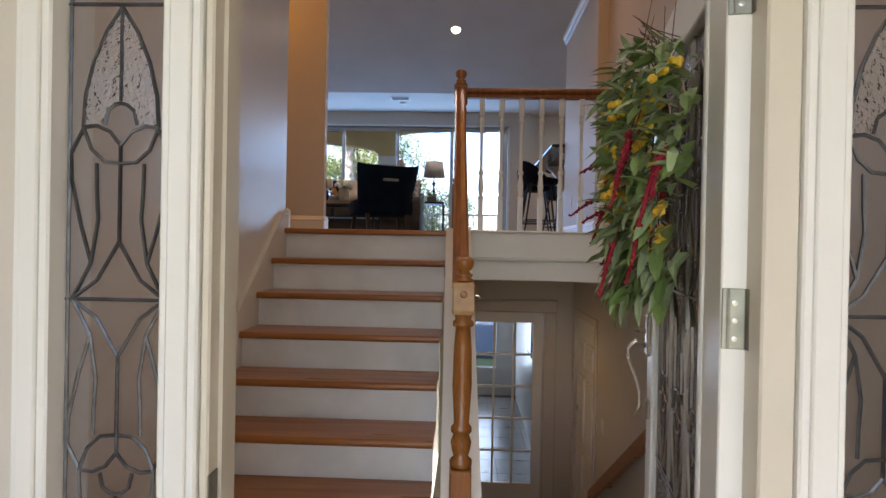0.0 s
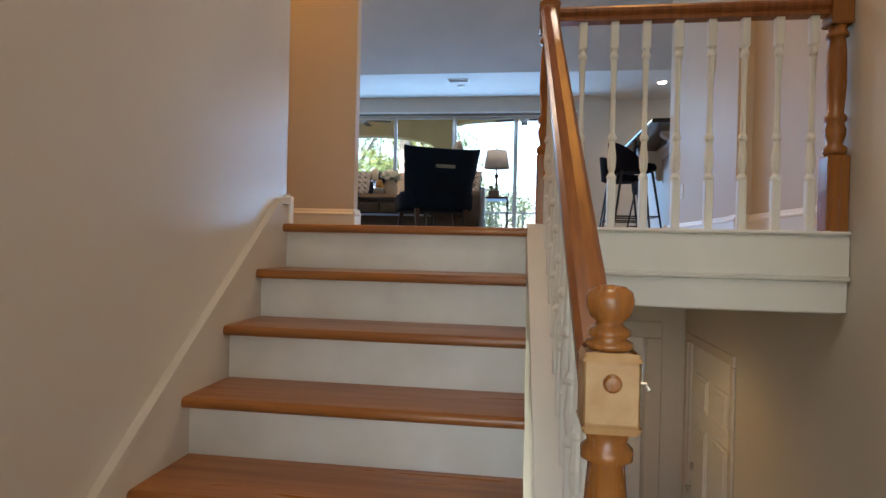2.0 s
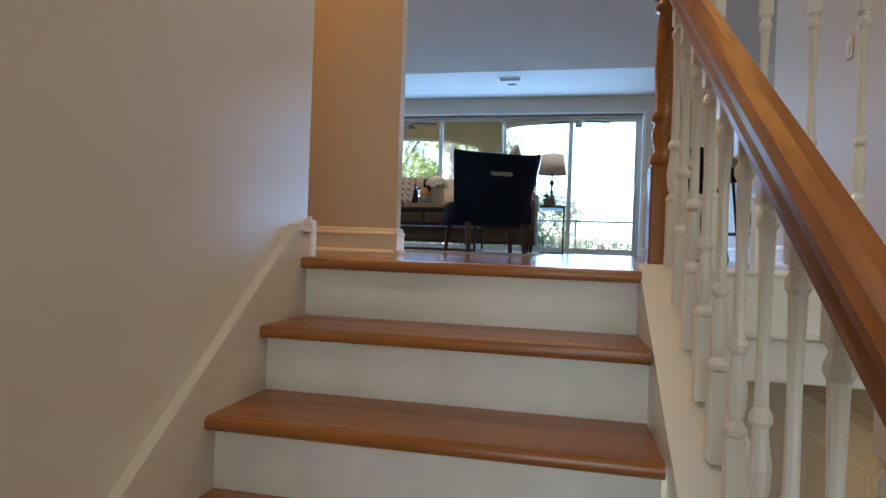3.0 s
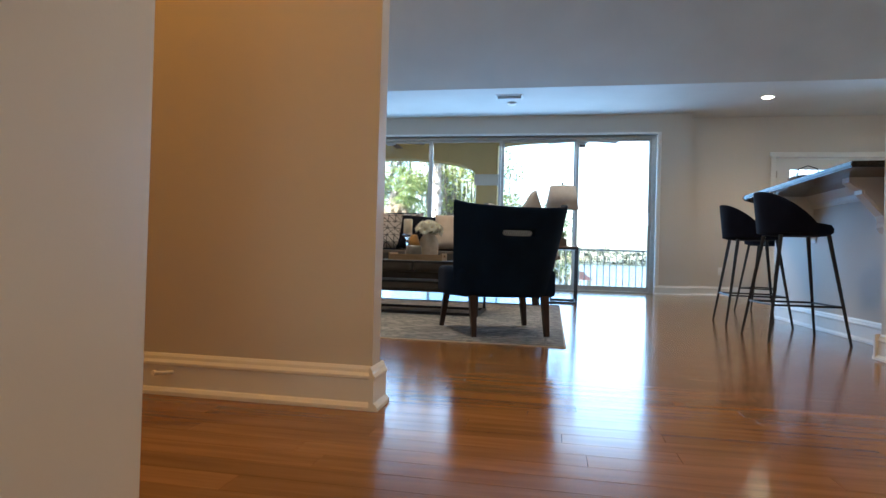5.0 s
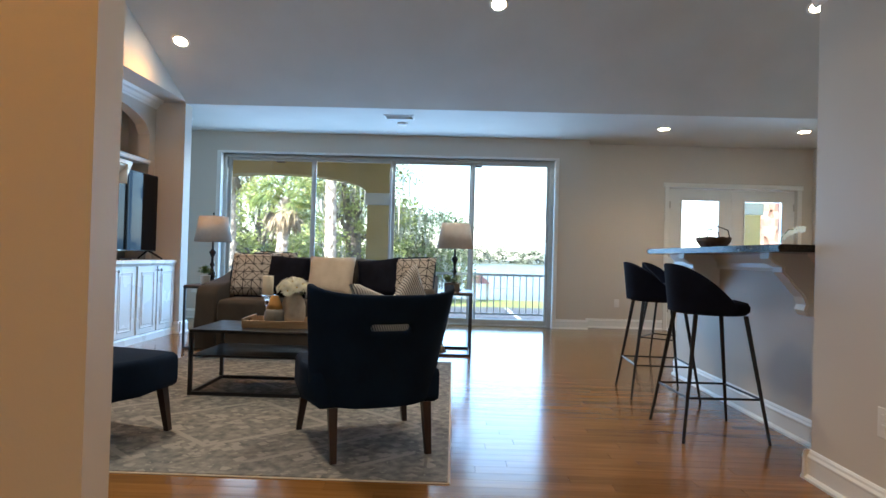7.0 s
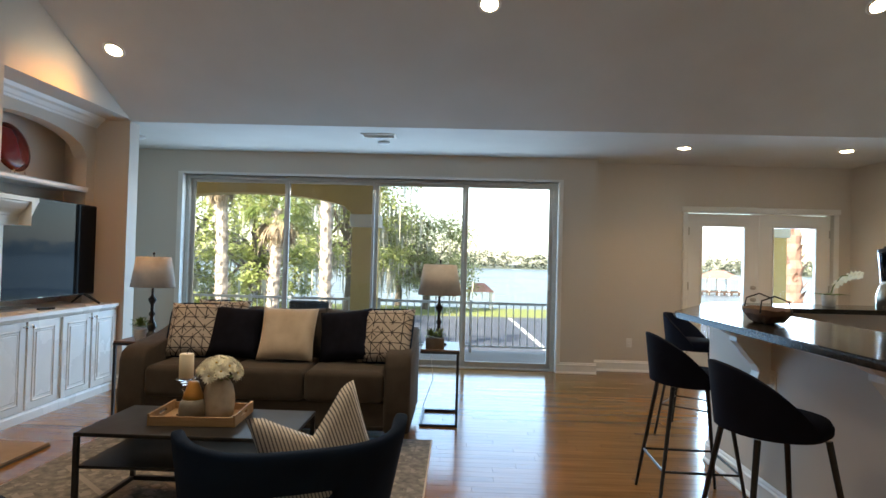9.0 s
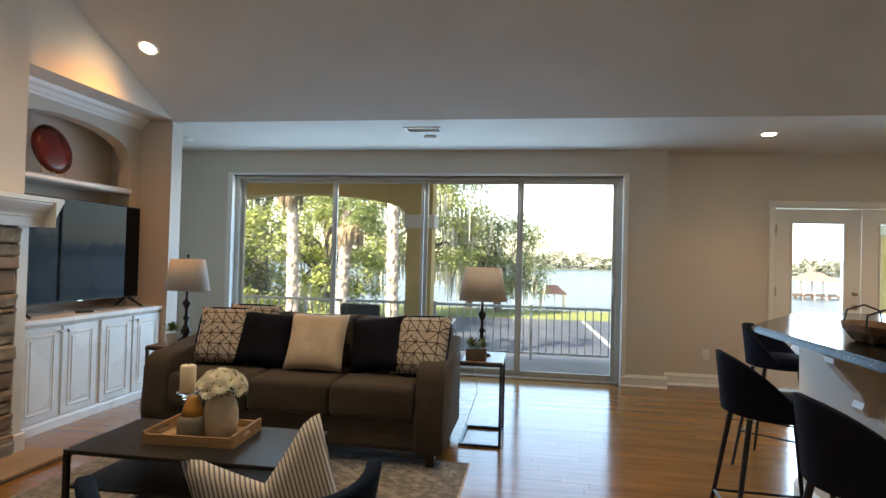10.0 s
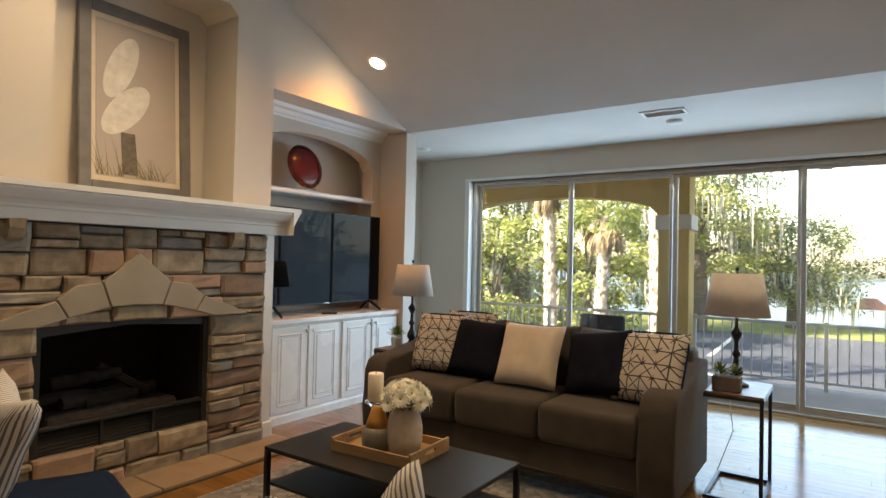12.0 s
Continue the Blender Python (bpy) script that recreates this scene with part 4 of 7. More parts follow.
box(bm, -4.0, 8.76, 0, -3.87, ay0, 2.66)
box(bm, -4.0, ay1, 0, -3.87, 10.60, 2.66)
box(bm, -4.25, 8.76, 0, -4.18, 10.60, 2.66)
tagged(part("wall_alcove", bm, WALL), "cream-painted arched alcove wall round the television", "wall", kind="structure")
sh = thing("alcove_shelf", "white moulded shelf above the television", "shelf")
part("shelf_board", B(-4.18, ay0, 1.915, -3.875, ay1, 1.945, 0.004), WHITE, sh)
part("shelf_edge", P([(-3.876, 1.905), (-3.86, 1.905), (-3.848, 1.92), (-3.848, 1.945), (-3.84, 1.953), (-3.876, 1.953)], "y", ay0, ay1), WHITE, sh)
CROWN = ((0, -0.10), (0.012, -0.10), (0.018, -0.085), (0.03, -0.075), (0.05, -0.045), (0.075, -0.03), (0.085, -0.012), (0.09, 0), (0, 0))
tagged(part("trim", P([(-3.87 + a, 2.66 + b) for a, b in CROWN], "y", 8.77, 10.60), WHITE), "white crown moulding above the alcove arch", "trim", kind="structure")
plate = thing("decorative_plate", "dark red lacquered round plate on a stand", "plate", m=pose(-3.98, 9.66, 1.945))
part("dish", moved(L([(0.02, 0.02), (0.15, 0.012), (0.205, -0.008), (0.208, -0.002), (0.15, 0.024), (0.02, 0.03)], 40), pose(0.0, 0, 0.245, 0, 78, 0)), REDPLATE, plate, smooth=True)
for y in (-0.06, 0.06):
    part("stand_leg", T([(0.07, y, 0.05), (0.08, y, 0.012), (0.05, y, 0.004), (-0.05, y, 0.004), (-0.05, y, 0.12)], 0.005, 6), STEEL, plate)
part("stand_bar", T([(0.05, -0.06, 0.006), (0.05, 0.06, 0.006)], 0.005, 6), STEEL, plate)

# casing of a doorway in the far side wall
bm = bmesh.new()
box(bm, -4.45, 11.35, 0, -4.425, 11.45, 2.2, 0.006)
box(bm, -4.45, 10.80, 2.1, -4.425, 11.35, 2.2, 0.006)
tagged(part("trim", bm, WHITE), "white casing of a doorway in the side wall", "trim", kind="structure")

baseboard("x", 0.985, 1.48, YW, -1)
baseboard("y", YW, 12.40, 1.45, 1)
baseboard("x", 1.48, 2.60, 12.40, -1)
baseboard("x", -4.45, -3.72, YW, -1)
baseboard("y", 10.56, 10.80, -3.53, 1)
baseboard("x", -3.60, -3.50, 10.60, -1)
baseboard("y", 5.09, 6.7, -3.60, 1)

# sliding doors: four panels in an aluminium frame
sd = tagged(new("window_1"), "wide four-panel sliding glass door in grey aluminium", "window", kind="structure")
wx0, wx1, wz1 = -3.66, 0.925, 2.325
YF = YW + 0.10
part("window_frame", B(wx0 - 0.05, YF - 0.02, 0, wx0, YF + 0.09, wz1 + 0.02, 0.003), ALU, sd)
part("window_frame", B(wx1, YF - 0.02, 0, wx1 + 0.055, YF + 0.09, wz1 + 0.02, 0.003), ALU, sd)
part("window_head", B(wx0, YF - 0.02, wz1 - 0.02, wx1, YF + 0.09, wz1 + 0.02, 0.003), ALU, sd)
tr = bmesh.new()
box(tr, wx0, YF - 0.03, 0, wx1, YF + 0.09, 0.022, 0.003)
for y in (0.0, 0.03, 0.06):
    box(tr, wx0, YF + y, 0.022, wx1, YF + y + 0.006, 0.034)
part("threshold", tr, ALU, sd)
edges = (-3.66, -2.435, -1.31, -0.175, 0.925)
for i in range(4):
    a, b, y = edges[i], edges[i + 1], YF + (0.005 if i % 2 else 0.04)
    leaf_ = part("sash", B(a, y, 0.035, a + 0.045, y + 0.03, wz1 - 0.02, 0.003), ALU, sd)
    part("sash", B(b - 0.03 if i < 3 else b - 0.045, y, 0.035, b, y + 0.03, wz1 - 0.02, 0.003), ALU, sd)
    part("sash_rail", B(a + 0.045, y, 0.035, b - 0.03, y + 0.03, 0.09, 0.003), ALU, sd)
    part("sash_rail", B(a + 0.045, y, wz1 - 0.06, b - 0.03, y + 0.03, wz1 - 0.02, 0.003), ALU, sd)
    g = part("pane", B(a + 0.045, y + 0.012, 0.09, b - 0.03, y + 0.018, wz1 - 0.06), PANE, sd)
    g.visible_shadow = False
part("latch_handle", B(0.885, YF - 0.012, 1.0, 0.905, YF + 0.005, 1.2, 0.004), PLASTIC, sd)
tw = tagged(new("trim_window"), "white wooden reveal and edge trim of the sliding door", "trim", kind="structure")
for a in ((-3.775, YW - 0.012, 0, -3.712, YF + 0.09, 2.345), (0.98, YW - 0.012, 0, 1.035, YF + 0.09, 2.345), (-3.775, YW - 0.012, 2.345, 1.035, YF + 0.09, 2.375)):
    part("reveal", B(*a, 0.003), WHITE, tw)

# glazed double doors in the kitchen wall
dd = tagged(new("door_double"), "pair of white glazed doors to the porch", "door", kind="structure")
for n_, (a, b) in enumerate(((2.68, 3.573), (3.579, 4.47))):
    lv = part("leaf", bmesh.new(), WHITE, dd)
    bmx = bmesh.new()
    wall_boxes(bmx, "x", a, b, 0.01, 2.03, 12.44, 12.485, [(a + 0.185, b - 0.185, 0.28, 1.865)])
    bmx.to_mesh(lv.data)
    bmx.free()
    bmx = bmesh.new()
    for q in ((a + .165, .26, a + .185, 1.885), (b - .185, .26, b - .165, 1.885), (a + .185, .26, b - .185, .28), (a + .185, 1.865, b - .185, 1.885)):
        box(bmx, q[0], 12.425, q[1], q[2], 12.44, q[3], 0.004)
    part("glazing_bead", bmx, WHITE, lv)
    g = part("pane", B(a + 0.185, 12.46, 0.28, b - 0.185, 12.466, 1.865), PANE, lv)
    g.visible_shadow = False
    hx = a + 0.012 if n_ == 0 else b - 0.012
    for hz in (0.25, 1.05, 1.75):
        part("hinge", T([(hx, 12.432, hz), (hx, 12.432, hz + 0.1)], 0.009, 8), STEEL, lv)
    if n_ == 0:
        for hz, r in ((0.95, 0.03), (1.10, 0.026)):
            part("knob", moved(L([(0.026, 0), (0.026, 0.008), (0.010, 0.014), (0.010, 0.03), (r, 0.042), (r * .8, 0.06), (0.002, 0.064)], 14), pose(b - 0.07, 12.44, hz, 90, 0, 0)), STEEL, lv, "brass-toned knob", smooth=True)
tc_ = tagged(new("trim_double_door"), "white moulded casing round the double doors", "trim", kind="structure")
for a in ((2.60, 12.375, 0, 2.665, 12.40, 2.045), (4.485, 12.375, 0, 4.545, 12.40, 2.045), (2.58, 12.372, 2.045, 4.565, 12.40, 2.115)):
    part("casing", B(*a, 0.008), WHITE, tc_)

# ceiling fixtures
def can_light(x, y, sloped, watts, cone=110, col=(1.0, 0.80, 0.58), soft=0.05):
    z = slope_z(y) if sloped else ZE
    tilt = math.degrees(math.atan(SLOPE)) if sloped else 0
    t = thing("recessed_light", "lit round recessed ceiling light with a white ring", "ceiling light", "recessed ceiling lights", pose(x, y, z, -tilt, 0, 0))
    part("ring", L([(0.09, -0.001), (0.088, -0.007), (0.066, -0.010), (0.064, -0.003)], 28), WHITE, t)
    part("bulb", L([(0.062, -0.004), (0.055, -0.013), (0.03, -0.018), (0.001, -0.020)], 24), BULB, t, "glowing warm bulb")
    n_ = Matrix.Rotation(radians(-tilt), 3, "X") @ Vector((0, 0, -0.04))
    can_lamp(x, y + n_.y, z + n_.z, watts, (-tilt * 0.6, 0), cone, col, soft)


# the two at y = 6.3 are added out of view to fill the near room
for x, y in ((-0.06, 9.25), (2.78, 9.21), (0.9, 6.3), (3.4, 6.3)):
    can_light(x, y, True, 24)
# added light, not a known fixture: brightens the chimney breast and stonework
can_light(-2.35, 7.9, True, 72, 125, (1.0, 0.80, 0.58), 0.3)
can_light(-3.2, 9.74, True, 15, 140, (1.0, 0.40, 0.07), 0.12)
for x, y in ((2.18, 11.3), (3.9, 11.27)):
    can_light(x, y, False, 10, 130, (1.0, 0.66, 0.36), 0.1)
vent = thing("ceiling_vent", "white slotted air vent in the low ceiling", "air vent", m=pose(-1.11, 11.01, ZE))
part("frame", B(-0.18, -0.10, -0.012, 0.18, -0.075, 0, 0.003), PLASTIC, vent)
part("frame", B(-0.18, 0.075, -0.012, 0.18, 0.10, 0, 0.003), PLASTIC, vent)
part("frame", B(-0.18, -0.075, -0.012, -0.155, 0.075, 0, 0.003), PLASTIC, vent)
part("frame", B(0.155, -0.075, -0.012, 0.18, 0.075, 0, 0.003), PLASTIC, vent)
part("backing", B(-0.155, -0.075, -0.002, 0.155, 0.075, 0), BLACKPLASTIC, vent)
for i in range(6):
    y = -0.062 + 0.025 * i
    part("slat", moved(B(-0.155, -0.010, -0.001, 0.155, 0.010, 0.001), pose(0, y, -0.008, 35, 0, 0)), PLASTIC, vent)
for x, y in ((-1.10, 11.34), (-3.85, 11.34)):
    sm = thing("smoke_detector", "round white smoke detector on the low ceiling", "smoke detector", m=pose(x, y, ZE))
    part("cover", L([(0.065, 0), (0.068, -0.012), (0.05, -0.028), (0.02, -0.034), (0.001, -0.035)], 24), PLASTIC, sm, smooth=True)

# ---------------------------------------------------------------- fireplace
fy0, fy1 = 6.86, 8.72       # stone field
oy0, oy1, oz0, oz1 = 7.26, 8.285, 0.25, 0.945
SX = -3.33                  # stone face
wall("wall_chimney", "cream-painted chimney breast with a tall niche", "y", 6.70, 8.76, 1.62, 5.2, -4.2, -3.35, [(7.30, 8.44, 1.70, 3.08)])
bm = bmesh.new()
box(bm, -4.2, 7.30, 1.70, -3.72, 8.44, 3.40)
tagged(part("wall_niche_back", bm, WALL), "cream-painted back of the picture niche", "wall", kind="structure")
bm = bmesh.new()
for i in range(12):
    a0, a1 = i / 12, (i + 1) / 12
    ya, yb = 7.30 + 1.14 * a0, 7.30 + 1.14 * a1
    za, zb = (3.02 + 0.20 * math.sin(math.pi * q) ** 0.6 if 0 < q < 1 else 3.02 for q in (a0, a1))
    prism(bm, [(ya, za), (yb, zb), (yb, 3.30), (ya, 3.30)], "x", -3.73, -3.352)
tagged(part("wall_niche_arch", bm, WALL), "shallow plaster arch over the picture niche", "wall", kind="structure")
fp = thing("fireplace", "rustic ledge-stone gas fireplace with a white wooden mantel", "fireplace")
bm = bmesh.new()
wall_boxes(bm, "y", 6.70, 8.76, 0.0, 1.62, -4.2, SX - 0.035, [(oy0, oy1, oz0, oz1)])
part("backing", bm, MORTAR, fp)
part("pilaster", B(-4.0, 8.715, 0, -3.34, 8.80, 1.52, 0.004), WHITE, fp, "white painted edge board")
part("plinth", B(-4.0, 8.71, 0, -3.325, 8.815, 0.14, 0.006), WHITE, fp)
rnd = random.Random(21)


def stone(y0, y1, z0, z1):
    """A rough-faced block: a broken front of four by three facets, worn edges, sunk joints."""
    w, h = y1 - y0, z1 - z0
    if w < 0.02 or h < 0.012:
        return
    g = 0.0045
    out = rnd.uniform(-0.012, 0.026)
    b = bmesh.new()
    sk = [rnd.uniform(-.006, .006) for _ in range(4)]
    nx, nz = 5, 4
    grid = []
    for i in range(nx + 1):
        for k in range(nz + 1):
            fi, fk = i / nx, k / nz
            fi = (0, .06, .35, .66, .94, 1)[i]
            fk = (0, .13, .5, .87, 1)[k]
            edge = (i in (0, nx)) + (k in (0, nz))
            y = y0 + g + (w - 2 * g) * fi + (sk[0] * (1 - fk) + sk[1] * fk) * (1 if i in (0, nx) else .4)
            z = z0 + g + (h - 2 * g) * fk + (sk[2] * (1 - fi) + sk[3] * fi) * min(1, h * 9) * .8
            q = Vector((SX, y, z)) * 23
            rough_ = noise.noise(q) * .012 + noise.noise(q * 2.3) * .006
            x = SX + out + rough_ - (.011 if edge else 0) - (.008 if edge > 1 else 0)
            jit = .003 if edge else .008
            grid.append(b.verts.new((x, y + noise.noise(q + Vector((5, 1, 8))) * jit * 1.4, z + noise.noise(q + Vector((2, 8, 3))) * jit)))
    v = lambda i, k: grid[i * (nz + 1) + k]
    for i in range(nx):
        for k in range(nz):
            b.faces.new((v(i, k), v(i + 1, k), v(i + 1, k + 1), v(i, k + 1)))
    ring = [v(i, 0) for i in range(nx + 1)] + [v(nx, k) for k in range(1, nz + 1)] + [v(i, nz) for i in range(nx - 1, -1, -1)] + [v(0, k) for k in range(nz - 1, 0, -1)]
    back = [b.verts.new((SX - .04, p.co.y, p.co.z)) for p in ring]
    for i in range(len(ring)):
        k = (i + 1) % len(ring)
        b.faces.new((ring[k], ring[i], back[i], back[k]))
    bmesh.ops.recalc_face_normals(b, faces=b.faces)
    part("stone", b, rnd.choices((STONE, STONE_RED, STONE_GREY), (6, 2.4, 1.6))[0], fp)


def ledge(y0, y1, z0, z1):
    """Fill a field with long blocks, thin slips and some tall stones, by splitting it at uneven places."""
    w, h = y1 - y0, z1 - z0
    if h > .16 and (h > w * .42 or w < .30):
        c = z0 + h * rnd.uniform(.3, .7)
        ledge(y0, y1, z0, c)
        ledge(y0, y1, c, z1)
    elif w > .44 or w > 4.2 * h + .1:
        c = y0 + w * rnd.uniform(.32, .68)
        ledge(y0, c, z0, z1)
        ledge(c, y1, z0, z1)
    elif h > .165 or (h > .10 and w > .16 and rnd.random() < .30):
        if w < h * 1.1 and rnd.random() < .5:
            stone(y0, y1, z0, z1)
            return
        c = z0 + h * rnd.choice((.27, .36, .5, .62, .72))
        ledge(y0, y1, z0, c)
        ledge(y0, y1, c, z1)
    else:
        stone(y0, y1, z0, z1)


ledge(fy0, oy0, 0.0, oz1)
ledge(oy1, fy1, 0.0, oz1)
ledge(oy0, oy1, 0.0, oz0)
for a_, b_ in ((fy0, 7.38), (7.38, 7.98), (7.98, fy1)):
    ledge(a_, b_, oz1, 1.22)
for a_, b_ in ((fy0, 7.22), (7.22, 7.70), (7.70, 8.22), (8.22, fy1)):
    ledge(a_, b_, 1.22, 1.50)
# cut arch stones, proud of the rough ones
arch = ([(6.98, .945), (7.26, .945), (7.40, .985), (7.34, 1.085), (7.16, 1.02)], [(7.34, 1.085), (7.40, .985), (7.62, 1.035), (7.57, 1.18), (7.44, 1.165)],
        [(7.57, 1.18), (7.62, 1.035), (7.77, 1.045), (7.93, 1.035), (7.98, 1.18), (7.775, 1.355)], [(7.98, 1.18), (7.93, 1.035), (8.15, .985), (8.21, 1.085), (8.11, 1.165)],
        [(8.21, 1.085), (8.15, .985), (8.285, .945), (8.56, .945), (8.39, 1.02)])
for pts in arch:
    cy_, cz_ = sum(p[0] for p in pts) / len(pts), sum(p[1] for p in pts) / len(pts)
    b = P([(cy_ + (y - cy_) * 0.985, cz_ + (z - cz_) * 0.98) for y, z in pts], "x", SX - 0.03, SX + 0.032)
    bmesh.ops.bevel(b, geom=b.edges[:], offset=0.006, segments=1, affect="EDGES")
    part("arch_stone", b, CUTSTONE, fp, "smooth cut arch stone")
for y in (7.13, 8.43):
    b = P([(SX - .02, 1.38), (SX + .05, 1.41), (SX + .075, 1.46), (SX + .075, 1.505), (SX - .02, 1.505)], "y", y - 0.035, y + 0.035)
    for v in b.verts:
        v.co += Vector((noise.noise(v.co * 20) * .008,) * 3)
    part("bracket_stone", b, STONE, fp)
# firebox
for q in ((-3.95, oy0 + .02, oz0, -3.93, oy1 - .02, oz1), (-3.95, oy0, oz0, SX - .06, oy0 + .02, oz1), (-3.95, oy1 - .02, oz0, SX - .06, oy1, oz1),
          (-3.93, oy0 + .02, oz1 - .02, SX - .06, oy1 - .02, oz1), (-3.93, oy0 + .02, oz0, SX - .06, oy1 - .02, oz0 + .02)):
    part("firebox_panel", B(*q), SOOT, fp, "sooty steel firebox lining")
fs = part("fire_surround", B(SX - .07, oy0 + .001, oz0, SX - .03, oy0 + .035, oz1), FIREBLACK, fp, "black metal surround with louvres")
part("surround_bar", B(SX - .07, oy1 - .035, oz0, SX - .03, oy1 - .001, oz1), FIREBLACK, fs)
part("surround_bar", P([(oy0, oz1), (oy0, oz1 - .06), (7.77, oz1 - .02), (oy1, oz1 - .06), (oy1, oz1)], "x", SX - .075, SX - .04), FIREBLACK, fs)
part("louvre_frame", B(SX - .07, oy0 + .035, oz0 + .135, SX - .025, oy1 - .035, oz0 + .155, 0.003), FIREBLACK, fs)
for i in range(6):
    part("louvre", moved(B(-0.012, oy0 + .035, -0.002, 0.012, oy1 - .035, 0.002), pose(SX - .05, 0, oz0 + .018 + .02 * i, 0, 35, 0)), FIREBLACK, fs)
for y in (oy0 + .36, oy1 - .36):
    part("louvre_post", B(SX - .07, y - .008, oz0, SX - .028, y + .008, oz0 + .14), FIREBLACK, fs)
for a, b_, r in (((-3.7, 7.42, .47), (-3.68, 8.1, .46), .05), ((-3.60, 7.5, .46), (-3.62, 7.95, .45), .04), ((-3.72, 7.5, .56), (-3.62, 7.85, .6), .04), ((-3.62, 8.02, .45), (-3.7, 7.75, .64), .032), ((-3.58, 7.62, .44), (-3.6, 7.78, .44), .03)):
    pts = [Vector(a).lerp(Vector(b_), s / 6) + Vector((0, 0, noise.noise(Vector((s, r * 90, 0))) * .02)) for s in range(7)]
    part("gas_log", T(pts, r, 8, r * .8), LOG, fp)
part("ember_bed", B(-3.85, oy0 + .12, oz0 + .02, -3.48, oy1 - .12, oz0 + .17, 0.04, 2), LOG, fp)
# mantel
mp_ = [(-3.36, 1.505), (-3.27, 1.505), (-3.27, 1.565), (-3.262, 1.57), (-3.262, 1.585), (-3.25, 1.60), (-3.225, 1.615), (-3.205, 1.64), (-3.195, 1.655), (-3.195, 1.665), (-3.18, 1.67), (-3.18, 1.70), (-3.36, 1.70)]
part("mantel", P(mp_, "y", 6.72, 8.84), WHITE, fp, "white moulded mantel shelf")
part("mantel_return", P([(8.84, 1.505), (8.842, 1.565), (8.86, 1.60), (8.885, 1.64), (8.90, 1.665), (8.91, 1.67), (8.91, 1.70), (8.84, 1.70)], "x", -3.62, -3.181), WHITE, fp)
# hearth slabs
hearth = tagged(part("hearth", B(-3.37, 6.72, 0.0, -3.0, 8.86, 0.012), MORTAR), "sandstone slab hearth flush before the fireplace", "hearth", kind="structure")
for i in range(4):
    part("slab", B(-3.368, 6.725 + 0.535 * i, 0.008, -3.005, 7.252 + 0.535 * i, 0.028, 0.004), HEARTH, hearth)

# picture in the niche, propped on the mantel
pic = thing("framed_picture", "grey-framed print with two pale shapes among grasses", "picture", m=pose(-3.64, 7.925, 1.715, -4, 0, 90))
PW, PH = 0.365, 1.215
FRAME = mat("weathered_grey_frame", (0.20, 0.19, 0.18), (0.15, 0.14, 0.13), rough=0.5, scale=12, bump=0.1)
for a in ((-PW, 0, -PW + .075, PH), (PW - .075, 0, PW, PH), (-PW + .075, 0, PW - .075, .075), (-PW + .075, PH - .075, PW - .075, PH)):
    part("frame", B(a[0], -0.03, a[1], a[2], 0.0, a[3], 0.006), FRAME, pic)
part("mat_board", B(-PW + .07, -0.012, .07, PW - .07, -0.004, PH - .07), mat("cream_mat_board", (0.72, 0.63, 0.50), rough=0.8), pic)
part("print", B(-PW + .105, -0.016, .11, PW - .105, -0.0125, PH - .11), mat("taupe_print_paper", (0.47, 0.41, 0.36), (0.43, 0.37, 0.32), rough=0.8, scale=3), pic)


def flat_shape(name, pts, material, d):
    b = bmesh.new()
    prism(b, pts, "y", -0.0165 - d, -0.0162)
    part(name, b, material, pic)


PALE = mat("pale_print_ink", (0.76, 0.73, 0.67), (0.62, 0.58, 0.51), rough=0.8, scale=22)
DARKINK = mat("dark_print_ink", (0.10, 0.08, 0.06), (0.18, 0.15, 0.12), rough=0.8, scale=30)
GRASSINK = mat("olive_print_ink", (0.22, 0.19, 0.09), (0.16, 0.14, 0.07), rough=0.8, scale=20)


def oval(cx, cz, rx, rz, rot, n=22):
    c, s = math.cos(radians(rot)), math.sin(radians(rot))
    return [(cx + rx * math.cos(2 * math.pi * i / n) * c - rz * math.sin(2 * math.pi * i / n) * s, cz + rx * math.cos(2 * math.pi * i / n) * s + rz * math.sin(2 * math.pi * i / n) * c) for i in range(n)]


flat_shape("pale_shape", oval(-.105, .82, .085, .225, -22), PALE, .0003)
flat_shape("pale_shape", oval(-.075, .55, .095, .215, -40), PALE, .0006)
flat_shape("trunk_shape", [(-.10, .13), (.0, .13), (-.02, .40), (-.11, .40)], DARKINK, .0009)
b = bmesh.new()
for i in range(46):
    x = rnd.uniform(-.27, .18)
    h = rnd.uniform(.05, .22) * (1.3 if x < -.1 else .7)
    s = rnd.uniform(-.10, .10)
    prism(b, [(x, .115), (x + .006, .115), (x + s + .002, .115 + h)], "y", -0.0178, -0.0174)
tagged(part("grass", b, GRASSINK, pic, "printed olive grass strokes"), kind="stuff")

